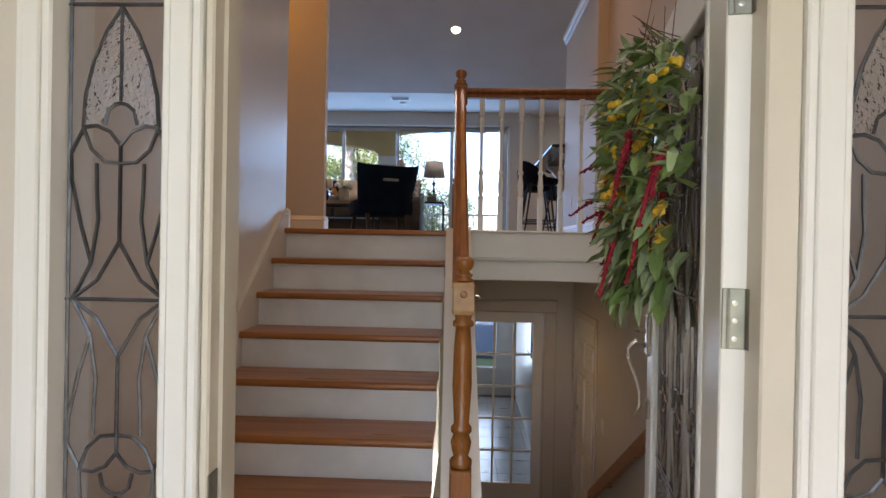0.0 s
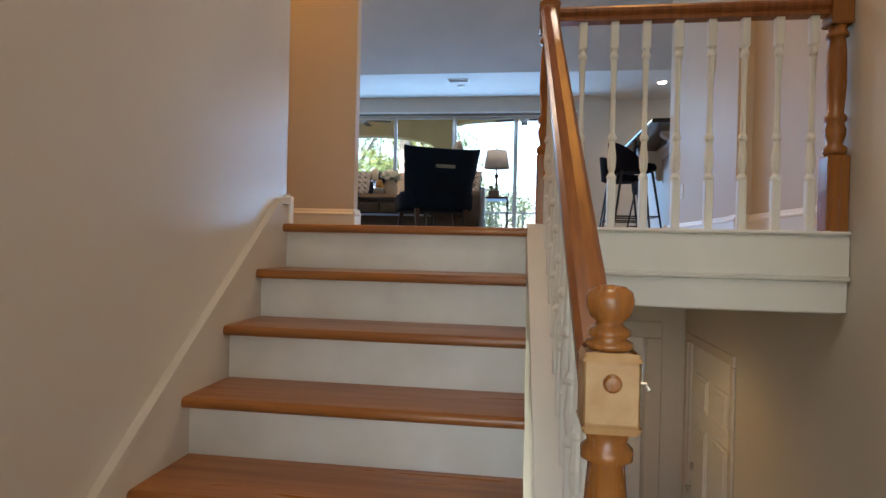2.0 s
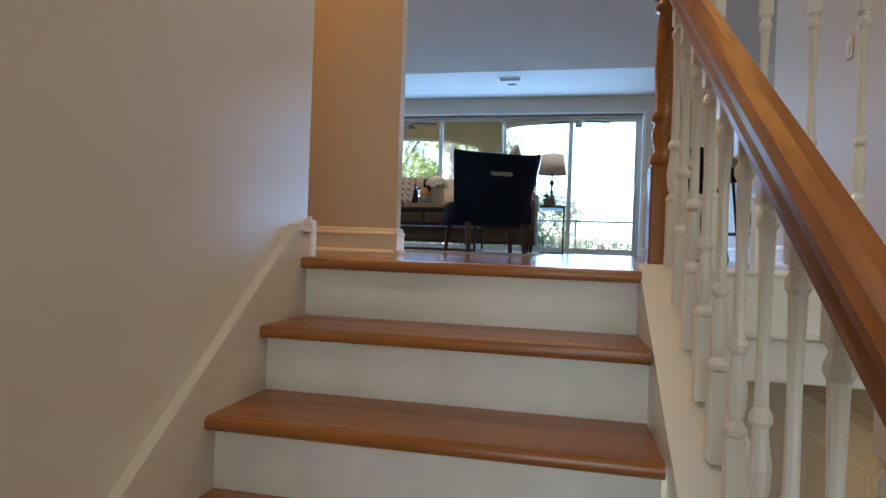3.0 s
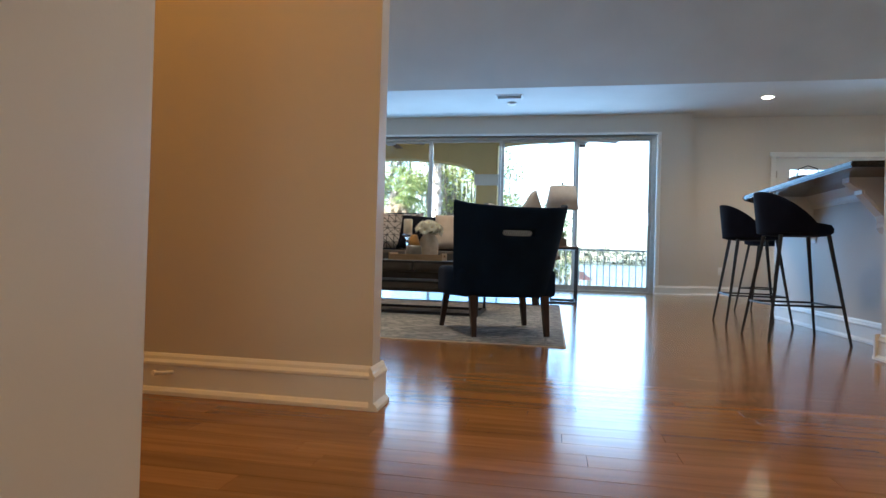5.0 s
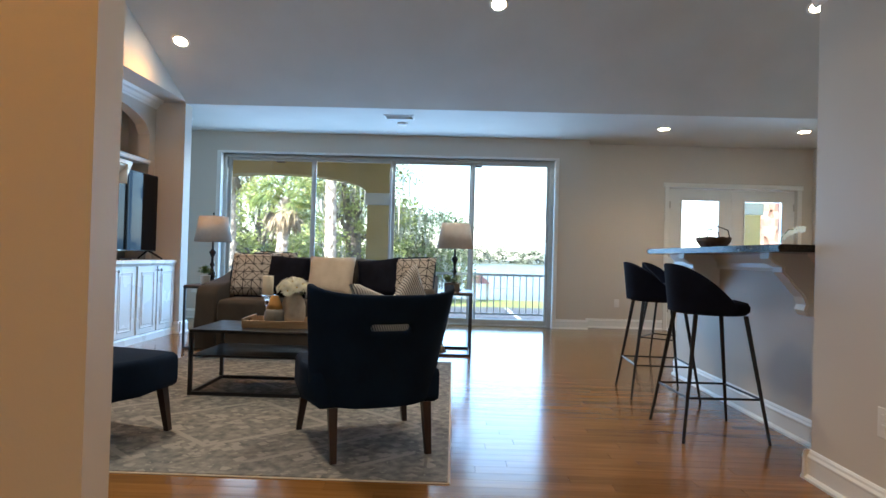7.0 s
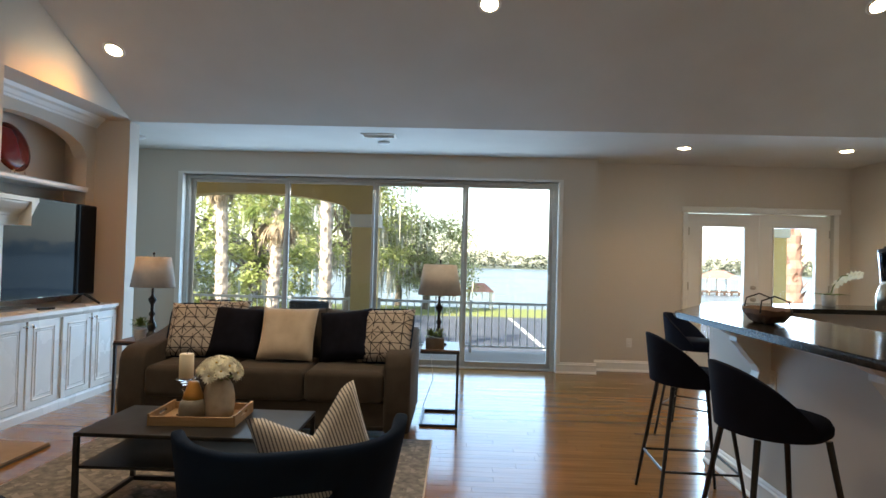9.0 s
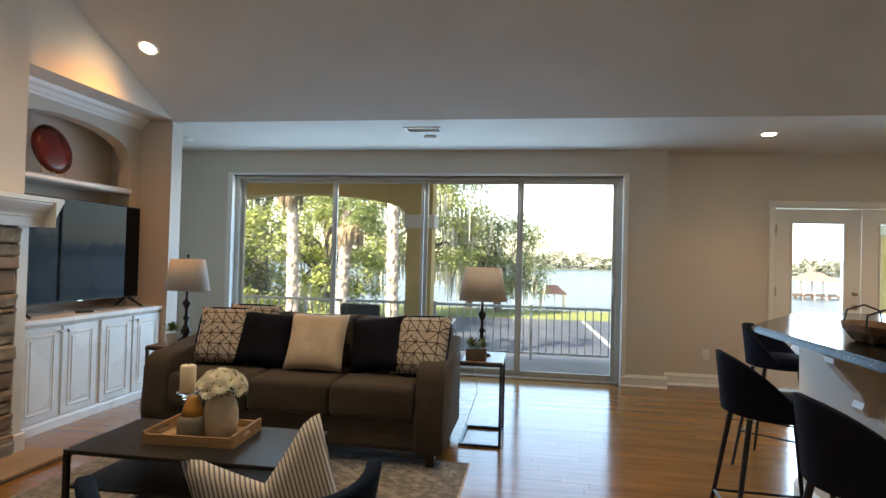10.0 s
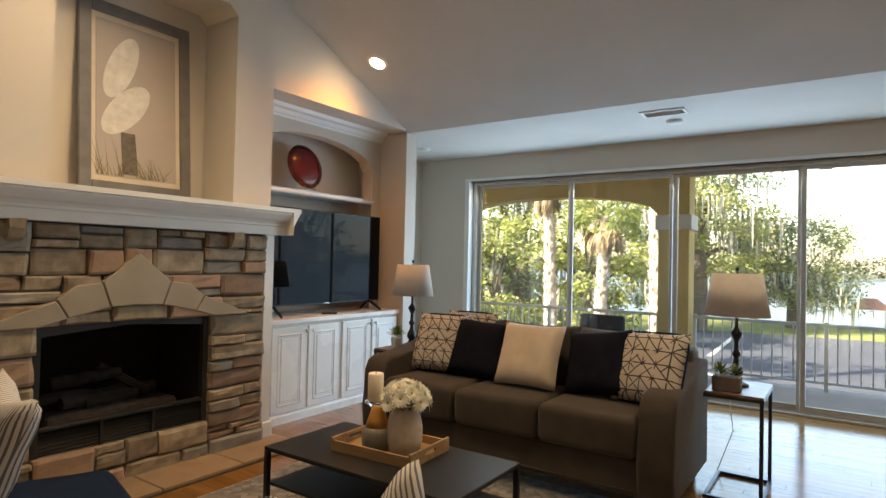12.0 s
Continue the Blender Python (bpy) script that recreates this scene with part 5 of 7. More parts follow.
# ---------------------------------------------------------------- cabinets and television
cy = (8.82, 9.775, 10.595)
CX = -3.60
for u in range(2):
    y0, y1 = cy[u], cy[u + 1]
    t = thing("cabinet", "white base cabinet with two raised-panel doors and nickel knobs", "cabinet", "cabinets under the television")
    part("body", B(-4.17, y0, 0.0, CX, y1 - 0.001, 0.80), CABWHITE, t)
    part("plinth", P([(CX, 0), (CX + .02, 0), (CX + .02, .06), (CX + .008, .075), (CX, .075)], "y", y0, y1 - 0.001), CABWHITE, t)
    d0 = y0 + (0.185 if u == 0 else 0.025)
    d1 = y1 - 0.02
    m_ = (d0 + d1) / 2
    for a, b in ((d0, m_ - .012), (m_ + .012, d1)):
        bm = bmesh.new()
        box(bm, CX, a, 0.085, CX + 0.018, b, 0.775, 0.003)
        dr = part("door", bm, CABWHITE, t)
        for q in ((a + .055, .14, a + .07, .72), (b - .07, .14, b - .055, .72), (a + .07, .14, b - .07, .155), (a + .07, .705, b - .07, .72)):
            part("moulding", B(CX + .016, q[0], q[1], CX + .024, q[2], q[3], 0.004), CABWHITE, dr)
        part("raised_panel", B(CX + .012, a + .085, .17, CX + .022, b - .085, .69, 0.008), CABWHITE, dr)
        ky = b - .025 if a == d0 else a + .025
        part("knob", moved(L([(0.006, 0), (0.006, 0.012), (0.014, 0.018), (0.016, 0.026), (0.010, 0.032), (0.001, 0.034)], 14), pose(CX + .018, ky, .735, 0, 90, 0)), CHROME, dr, "nickel knob", smooth=True)
top_ = thing("worktop", "white moulded top along the television cabinets", "cabinet top")
part("top_board", B(-4.17, 8.82, 0.801, CX + 0.03, 10.598, 0.84, 0.005), CABWHITE, top_)
part("top_moulding", P([(CX, .775), (CX + .008, .775), (CX + .022, .80), (CX, .80)], "y", 8.82, 10.598), CABWHITE, top_)

tv = thing("television", "large black flat television on two splayed feet", "television", m=pose(-3.775, 9.76, 0.841, 0, 0, 90))
part("screen", B(-0.725, -0.012, 0.10, 0.725, -0.006, 0.925), TVSCREEN, tv)
part("bezel", B(-0.735, -0.008, 0.088, 0.735, 0.03, 0.935, 0.006), BLACKPLASTIC, tv)
part("back_shell", B(-0.5, 0.03, 0.15, 0.5, 0.06, 0.7, 0.015), BLACKPLASTIC, tv)
for sx in (-1, 1):
    b = bmesh.new()
    leg_bar(b, (sx * .60, 0.01, .10), (sx * .62, -.14, .008), 0.022, 0.014)
    leg_bar(b, (sx * .60, 0.01, .10), (sx * .62, .13, .008), 0.022, 0.014)
    part("foot", b, BLACKPLASTIC, tv)
part("badge", B(-0.03, -0.0135, .092, .03, -0.0085, .099), STEEL, tv)
rm = thing("remote_control", "small dark remote control lying on the cabinet top", "remote control", m=pose(-3.68, 9.72, 0.841, 0, 0, 70))
part("body", B(-0.07, -0.018, 0, 0.07, 0.018, 0.016, 0.006, 2), BLACKPLASTIC, rm)

switch_plate("wall_outlet", "white wall outlet behind the side table lamp", pose(-4.05, YW, 0.42, 0, 0, 0), "outlet")
switch_plate("wall_outlet", "white wall outlet low on the kitchen wall", pose(1.95, 12.40, 0.36, 0, 0, 0), "outlet")

# ---------------------------------------------------------------- patterned cloths
def math_node(t, op, a, b=None):
    n = t.nodes.new("ShaderNodeMath")
    n.operation = op
    for i, v in enumerate((a, b)):
        if v is None:
            continue
        if isinstance(v, (int, float)):
            n.inputs[i].default_value = v
        else:
            t.links.new(v, n.inputs[i])
    return n.outputs[0]


def line_mask(t, v, width):
    """1 on thin lines where v passes whole numbers."""
    f = math_node(t, "FRACT", v)
    d = math_node(t, "ABSOLUTE", math_node(t, "SUBTRACT", f, 0.5))
    return math_node(t, "GREATER_THAN", d, 0.5 - width)


def two_tone(name, build, c1, c2, rough=0.9, bump=0.25, bscale=220, soft=0.03):
    m, t, b = nodes_of(name)
    tc = t.nodes.new("ShaderNodeTexCoord")
    sx = t.nodes.new("ShaderNodeSeparateXYZ")
    t.links.new(tc.outputs["Object"], sx.inputs[0])
    fac = build(t, sx.outputs[0], sx.outputs[1], sx.outputs[2], tc.outputs["Object"])
    mx = t.nodes.new("ShaderNodeMix")
    mx.data_type = "RGBA"
    mx.inputs["A"].default_value, mx.inputs["B"].default_value = (*c1, 1), (*c2, 1)
    t.links.new(fac, mx.inputs["Factor"])
    t.links.new(mx.outputs["Result"], b.inputs["Base Color"])
    b.inputs["Roughness"].default_value = rough
    n = t.nodes.new("ShaderNodeTexNoise")
    n.inputs["Scale"].default_value = bscale
    t.links.new(tc.outputs["Object"], n.inputs["Vector"])
    bp = t.nodes.new("ShaderNodeBump")
    bp.inputs["Strength"].default_value, bp.inputs["Distance"].default_value = bump, 0.003
    t.links.new(n.outputs["Fac"], bp.inputs["Height"])
    t.links.new(bp.outputs["Normal"], b.inputs["Normal"])
    return m


def noise_out(t, vec, scale, detail=2):
    n = t.nodes.new("ShaderNodeTexNoise")
    n.inputs["Scale"].default_value, n.inputs["Detail"].default_value = scale, detail
    t.links.new(vec, n.inputs["Vector"])
    return n.outputs["Fac"]


def geo_lines(t, x, y, z, vec):
    k = 12.5
    u, v = math_node(t, "MULTIPLY", x, k), math_node(t, "MULTIPLY", y, k)
    broken = noise_out(t, vec, 14.0)
    a = math_node(t, "MULTIPLY", line_mask(t, u, 0.045), math_node(t, "GREATER_THAN", broken, 0.41))
    b = math_node(t, "MULTIPLY", line_mask(t, v, 0.045), math_node(t, "LESS_THAN", broken, 0.60))
    d1 = math_node(t, "MULTIPLY", line_mask(t, math_node(t, "ADD", u, v), 0.06), math_node(t, "GREATER_THAN", noise_out(t, vec, 9.0), 0.45))
    d2 = math_node(t, "MULTIPLY", line_mask(t, math_node(t, "SUBTRACT", u, v), 0.06), math_node(t, "LESS_THAN", noise_out(t, vec, 9.0), 0.52))
    return math_node(t, "MAXIMUM", math_node(t, "MAXIMUM", a, b), math_node(t, "MAXIMUM", d1, d2))


def stripes(t, x, y, z, vec):
    return line_mask(t, math_node(t, "MULTIPLY", x, 92.0), 0.2)


def rug_lines(t, x, y, z, vec):
    """Worn medallion pattern: hooked motifs, stepped lines and a border, faded by patches."""
    ax = math_node(t, "ABSOLUTE", x)
    ay = math_node(t, "ABSOLUTE", y)
    v = t.nodes.new("ShaderNodeTexVoronoi")
    v.feature, v.distance, v.inputs["Scale"].default_value = "DISTANCE_TO_EDGE", "EUCLIDEAN", 5.5
    comb = t.nodes.new("ShaderNodeCombineXYZ")
    t.links.new(ax, comb.inputs[0])
    t.links.new(ay, comb.inputs[1])
    t.links.new(comb.outputs[0], v.inputs["Vector"])
    motif = math_node(t, "LESS_THAN", v.outputs["Distance"], 0.07)
    v2 = t.nodes.new("ShaderNodeTexVoronoi")
    v2.distance, v2.inputs["Scale"].default_value = "MANHATTAN", 15.0
    t.links.new(comb.outputs[0], v2.inputs["Vector"])
    small = math_node(t, "GREATER_THAN", v2.outputs["Distance"], 0.62)
    ring = line_mask(t, math_node(t, "MULTIPLY", math_node(t, "ADD", ax, math_node(t, "MULTIPLY", ay, 0.8)), 2.6), 0.07)
    border = math_node(t, "MAXIMUM", math_node(t, "GREATER_THAN", ax, 1.03), math_node(t, "GREATER_THAN", ay, 1.26))
    bl = math_node(t, "MULTIPLY", border, line_mask(t, math_node(t, "MULTIPLY", math_node(t, "MAXIMUM", math_node(t, "SUBTRACT", ax, 1.03), math_node(t, "SUBTRACT", ay, 1.26)), 18.0), 0.13))
    inner = math_node(t, "SUBTRACT", 1.0, border)
    wide = math_node(t, "MULTIPLY", inner, line_mask(t, math_node(t, "MULTIPLY", math_node(t, "ADD", math_node(t, "MULTIPLY", ax, 0.85), math_node(t, "ABSOLUTE", math_node(t, "SUBTRACT", ay, 0.62))), 2.3), 0.05))
    total = math_node(t, "MAXIMUM", math_node(t, "MAXIMUM", motif, small), math_node(t, "MAXIMUM", ring, bl))
    total = math_node(t, "MULTIPLY", total, math_node(t, "SUBTRACT", 1.0, wide))
    fade = t.nodes.new("ShaderNodeMapRange")
    fade.inputs["From Min"].default_value, fade.inputs["From Max"].default_value = 0.3, 0.7
    fade.inputs["To Min"].default_value, fade.inputs["To Max"].default_value = 0.15, 0.95
    t.links.new(noise_out(t, vec, 22.0, 6), fade.inputs["Value"])
    return math_node(t, "MULTIPLY", total, fade.outputs[0])


GEOCLOTH = two_tone("geometric_line_cloth", geo_lines, (0.50, 0.45, 0.40), (0.035, 0.032, 0.035))
STRIPECLOTH = two_tone("ticking_stripe_cloth", stripes, (0.56, 0.53, 0.49), (0.13, 0.13, 0.14))
RUGCLOTH = two_tone("worn_rug_pile", rug_lines, (0.285, 0.265, 0.24), (0.085, 0.085, 0.09), bump=0.5, bscale=260)

# ---------------------------------------------------------------- rug, sofa, pillows
rug = thing("area_rug", "worn grey and ivory patterned area rug", "rug", m=pose(-1.60, 7.86, 0.0))
part("woven_top", B(-1.19, -1.41, 0.0, 1.19, 1.41, 0.009, 0.003), RUGCLOTH, rug)
part("binding", B(-1.20, -1.42, 0.0, 1.20, 1.42, 0.005, 0.002), CREAM, rug)

sofa = thing("sofa", "grey-brown upholstered three-seat sofa with sloping arms", "sofa", m=pose(-1.62, 9.08, 0.0))
SW = 2.12   # over the arms
part("base", B(-SW / 2 + .10, 0.03, .10, SW / 2 - .10, .90, .31, .02, 2), SOFA, sofa)
part("front_piping", T([(-SW / 2 + .1, .026, .135), (SW / 2 - .1, .026, .135)], .005), SOFA, sofa)
for sx in (-1, 1):
    prof = [(0.0, .10), (-.01, .30), (.0, .56), (.03, .625), (.09, .655), (.28, .665), (.55, .70), (.80, .77), (.90, .76), (.91, .10)]
    b = bmesh.new()
    x0, x1 = sorted((sx * (SW / 2 - .19), sx * SW / 2))
    prism(b, prof, "x", x0, x1)
    bmesh.ops.bevel(b, geom=[e for e in b.edges if abs(e.verts[0].co.x - e.verts[1].co.x) < 1e-5], offset=.03, segments=3, profile=.6, affect="EDGES")
    part("arm", b, SOFA, sofa, smooth=True)
part("back_frame", B(-SW / 2 + .06, .72, .25, SW / 2 - .06, .93, .83, .04, 3), SOFA, sofa, smooth=True)
for i in range(3):
    b = bmesh.new()
    w = (SW - .38) / 3
    cx = -SW / 2 + .19 + w * (i + .5)
    vs = box(b, cx - w / 2 + .003, -.02, .305, cx + w / 2 - .003, .70, .525, .045, 4)
    for v in b.verts:
        if v.co.z > .45:
            v.co.z += .025 * (1 - ((v.co.x - cx) / (w / 2)) ** 2)
    part("seat_cushion", b, SOFA, sofa, smooth=True)
    b = bmesh.new()
    cushion(b, w * 1.03, .46, .22, .38, 12, .03, i)
    part("back_cushion", moved(b, pose(cx, .63, .695, 79, 0, 0)), SOFA, sofa, smooth=True)
for x in (-SW / 2 + .09, SW / 2 - .09):
    for y in (.07, .84):
        part("foot", P([(x - .035, .105), (x + .035, .105), (x + .026, .0), (x - .026, .0)], "y", y - .03, y + .03), LEGWOOD, sofa)


def pillow(label, m, w, h, d, material, seed, group="sofa pillows", trim=None, chop=0.0):
    b = bmesh.new()
    cushion(b, w, h, d, .42, 14, .07, seed)
    for v in b.verts:
        u, k = abs(v.co.x) / (w / 2), max(0.0, v.co.y / (h / 2))
        v.co.y -= chop * max(0, 1 - u * 1.3) * k
    t = thing("throw_pillow", label, "pillow", group, m)
    part("cover", b, material, t, smooth=True)
    if trim:
        pts = [Vector((math.copysign(abs(math.cos(a)) ** .35, math.cos(a)) * w * .492, math.copysign(abs(math.sin(a)) ** .35, math.sin(a)) * h * .492, 0)) for a in [2 * math.pi * i / 48 for i in range(49)]]
        part("piping", T(pts, .006, 6), trim, t)
    return t


GEO = "ivory throw pillow with dark geometric lines, leaning on the sofa"
pillow(GEO, pose(-2.30, 9.50, .742, 68, 0, 6), .44, .44, .17, GEOCLOTH, 1, trim=TEAL)
pillow(GEO, pose(-2.17, 9.67, .755, 72, 0, 0), .44, .44, .14, GEOCLOTH, 5, trim=TEAL)
pillow("black velvet throw pillow leaning on the sofa back", pose(-1.97, 9.49, .732, 66, 3, 4), .42, .42, .16, BLACKCLOTH, 2)
pillow("cream plush throw pillow in the middle of the sofa", pose(-1.555, 9.44, .738, 66, 0, 0), .44, .43, .17, CREAM, 3)
pillow("black velvet throw pillow leaning on the sofa back", pose(-1.11, 9.49, .732, 66, -7, -4), .42, .42, .16, BLACKCLOTH, 4)
pillow(GEO, pose(-.79, 9.46, .745, 66, -3, -16), .44, .44, .17, GEOCLOTH, 6, trim=TEAL)

# ---------------------------------------------------------------- coffee table and what stands on it
ct = thing("coffee_table", "low black metal coffee table with a lower shelf", "coffee table")
ax0, ax1, ay_0, ay_1, az = -2.135, -1.055, 7.775, 8.33, .44
part("tabletop", B(ax0, ay_0, az - .02, ax1, ay_1, az, .003), BLACKTOP, ct)
part("shelf", B(ax0 + .015, ay_0 + .015, .258, ax1 - .015, ay_1 - .015, .272, .002), BLACKTOP, ct)
for x in (ax0 + .0125, ax1 - .0125):
    for y in (ay_0 + .0125, ay_1 - .0125):
        part("leg", B(x - .0115, y - .0115, .0095, x + .0115, y + .0115, az - .0205), BLACKMETAL, ct)
for y in (ay_0 + .0125, ay_1 - .0125):
    part("floor_bar", B(ax0 + .025, y - .0115, .0098, ax1 - .025, y + .0115, .032), BLACKMETAL, ct)
for x in (ax0 + .0125, ax1 - .0125):
    part("floor_bar", B(x - .0115, ay_0 + .025, .0098, x + .0115, ay_1 - .025, .032), BLACKMETAL, ct)

tray = thing("serving_tray", "pale wooden rectangular tray with cut-out grips", "tray", m=pose(-1.625, 8.10, az, 0, 0, 3))
part("bottom", B(-.215, -.15, .0, .215, .15, .012), TRAYWOOD, tray)
for sy in (-1, 1):
    part("side", B(-.215, sy * .156 - .006, 0, .215, sy * .156 + .006, .05, .002), TRAYWOOD, tray)
for sx in (-1, 1):
    b = bmesh.new()
    wall_boxes(b, "y", -.162, .162, 0, .062, sx * .221 - .006, sx * .221 + .006, [(-.045, .045, .028, .046)])
    part("end", b, TRAYWOOD, tray)

vz = az + .012
v1 = thing("ribbed_vase", "cream ribbed stoneware vase holding white flowers", "vase", m=pose(-1.535, 8.09, vz))
part("body", L([(.055, 0), (.074, .01), (.082, .06), (.082, .12), (.072, .17), (.052, .205), (.046, .215), (.05, .222), (.044, .222), (.040, .20)], 48, rib=.02, ribs=24), STONEWARE, v1, smooth=True)
fl = thing("flower_bunch", "bunch of white daisy-like flowers in a vase", "flowers", m=pose(-1.535, 8.09, vz + .20))
rnd = random.Random(5)
pet, cen, stem = bmesh.new(), bmesh.new(), bmesh.new()
for i in range(17):
    a, e = i * 2.4, .10 + 1.35 * math.sqrt(i / 17) + rnd.uniform(-.08, .08)
    d = Vector((math.cos(a) * math.sin(e), math.sin(a) * math.sin(e), math.cos(e)))
    p = Vector((0, 0, .03)) + Vector((d.x * .105, d.y * .105, d.z * .085))
    tube(stem, [(0, 0, -.15), (d.x * .02, d.y * .02, .0), p], .002, 4)
    for row, (cnt, lift, ln) in enumerate(((15, .2, .050), (13, .6, .042), (9, 1.3, .030))):
        for k in range(cnt):
            q = d.orthogonal().normalized()
            q.rotate(Matrix.Rotation(2 * math.pi * k / cnt + i + row * .4, 3, d))
            leaf(pet, p, (q + d * lift), d, ln * rnd.uniform(.85, 1.15), .019, .12)
    bmesh.ops.create_icosphere(cen, subdivisions=1, radius=.006, matrix=Matrix.Translation(p + d * .008))
for i in range(10):
    a = rnd.uniform(0, 6.28)
    leaf(stem, (0, 0, .0), (math.cos(a), math.sin(a), .4), (0, 0, 1), .09, .03)
part("petals", pet, PETAL, fl, "ivory white petals")
part("centres", cen, YELLOW, fl)
part("stems", stem, LEAF, fl)
v2 = thing("bottle_vase", "small grey bottle vase with an ochre neck", "vase", m=pose(-1.65, 8.03, vz))
part("body", L([(.05, 0), (.066, .01), (.072, .05), (.068, .09), (.055, .115)], 28), GREYVASE, v2, smooth=True)
part("neck", L([(.056, .113), (.044, .15), (.030, .19), (.024, .205), (.018, .206)], 28), OCHRE, v2, "ochre glazed neck", smooth=True)
ch = thing("candle_holder", "turned clear glass candle holder", "candle holder", m=pose(-1.725, 8.10, vz))
part("stem", L([(.045, 0), (.045, .008), (.02, .02), (.014, .04), (.024, .055), (.014, .07), (.012, .13), (.022, .145), (.014, .16), (.03, .185), (.052, .20), (.052, .206)], 24), CLEARGLASS, ch, smooth=True)
cd = thing("pillar_candle", "ivory pillar candle on a glass holder", "candle", m=pose(-1.725, 8.10, vz + .2065))
part("wax", L([(.036, 0), (.038, .004), (.038, .128), (.034, .134), (.001, .130)], 24), WAX, cd, smooth=True)
part("wick", T([(0, 0, .13), (.001, 0, .142)], .0015, 5), BLACKPLASTIC, cd)


# ---------------------------------------------------------------- armchairs
def armchair(m):
    t = thing("armchair", "dark teal velvet slipper chair with a slot in its back", "armchair", "armchairs by the rug", m)
    # seat, 0.62 wide, front at +y
    b = bmesh.new()
    prism(b, [(-.30, -.24), (.30, -.24), (.335, .05), (.325, .32), (.25, .345), (-.25, .345), (-.325, .32), (-.335, .05)], "z", .24, .42)
    bmesh.ops.bevel(b, geom=[e for e in b.edges if abs(e.verts[0].co.z - e.verts[1].co.z) < 1e-5], offset=.04, segments=3, profile=.6, affect="EDGES")
    part("seat", b, TEAL, t, smooth=True)
    # curved back with short wings: a shell from side to side
    b = bmesh.new()
    n, rows = 18, 16
    outer, inner = [], []
    for i in range(n + 1):
        s = 2 * i / n - 1
        lo_, li_ = [], []
        for j in range(rows + 1):
            f = j / rows
            half = .315 + .055 * f
            wrap = abs(s) ** 3.2
            x = half * math.copysign(1 - (1 - abs(s)) ** 1.25, s)
            y = -.30 - .13 * f + wrap * (.235 - .05 * f)
            topz = .80 + .028 * abs(s) ** 4 - .018 * (1 - s * s)
            botz = .245 + .03 * abs(s) ** 3
            z = botz + (topz - botz) * f
            th = .075 * (1 - .35 * f)
            lo_.append(Vector((x, y, z)))
            nx = Vector((-math.copysign(wrap, s) * .9, 1 - .3 * wrap, 0)).normalized()
            li_.append(Vector((x, y, z)) + nx * th)
        outer.append([b.verts.new(p) for p in lo_])
        inner.append([b.verts.new(p) for p in li_])
    slot = lambda i, j: n // 2 - 2 <= i < n // 2 + 2 and j == 11
    for i in range(n):
        for j in range(rows):
            if slot(i, j):
                for (p, q) in (((i, j), (i + 1, j)), ((i + 1, j + 1), (i, j + 1))):
                    b.faces.new((outer[p[0]][p[1]], outer[q[0]][q[1]], inner[q[0]][q[1]], inner[p[0]][p[1]]))
                if not slot(i - 1, j):
                    b.faces.new((outer[i][j], inner[i][j], inner[i][j + 1], outer[i][j + 1]))
                if not slot(i + 1, j):
                    b.faces.new((outer[i + 1][j], outer[i + 1][j + 1], inner[i + 1][j + 1], inner[i + 1][j]))
                continue
            b.faces.new((outer[i][j], outer[i][j + 1], outer[i + 1][j + 1], outer[i + 1][j]))
            b.faces.new((inner[i][j], inner[i + 1][j], inner[i + 1][j + 1], inner[i][j + 1]))
    for i in range(n):
        b.faces.new((outer[i][rows], inner[i][rows], inner[i + 1][rows], outer[i + 1][rows]))
        b.faces.new((outer[i][0], outer[i + 1][0], inner[i + 1][0], inner[i][0]))
    for j in range(rows):
        b.faces.new((outer[0][j], inner[0][j], inner[0][j + 1], outer[0][j + 1]))
        b.faces.new((outer[n][j], outer[n][j + 1], inner[n][j + 1], inner[n][j]))
    bk = part("backrest", b, TEAL, t, smooth=True)
    bv = bk.modifiers.new("soft", "BEVEL")
    bv.width, bv.segments, bv.limit_method, bv.angle_limit = .018, 3, "ANGLE", radians(50)
    for x, y, dx, dy in ((-.23, -.24, -.0, -.05), (.23, -.24, .0, -.05), (-.27, .27, -.03, .02), (.27, .27, .03, .02)):
        b = bmesh.new()
        leg_bar(b, (x, y, .25), (x + dx, y + dy, .009), .042, .028)
        part("leg", b, LEGWOOD, t, "dark tapered wooden leg")
    return t


c1 = armchair(pose(-.835, 6.97, 0, 0, 0, 23))
c2 = copy_thing(c1, pose(-2.255, 6.82, 0, 0, 0, -15))
STR = "grey ticking-stripe lumbar pillow standing on the armchair"
pillow(STR, c1.matrix_world @ pose(.095, -.19, .65, 78, 0, 0) @ pose(0, 0, 0, 0, 0, 17), .37, .47, .13, STRIPECLOTH, 8, "armchair pillows", chop=.12)
pillow(STR, pose(-2.255, 6.82, 0, 0, 0, -15) @ pose(-.07, -.09, .655, 72, 0, 12) @ pose(0, 0, 0, 0, 0, -8), .44, .45, .15, STRIPECLOTH, 9, "armchair pillows", chop=.06)


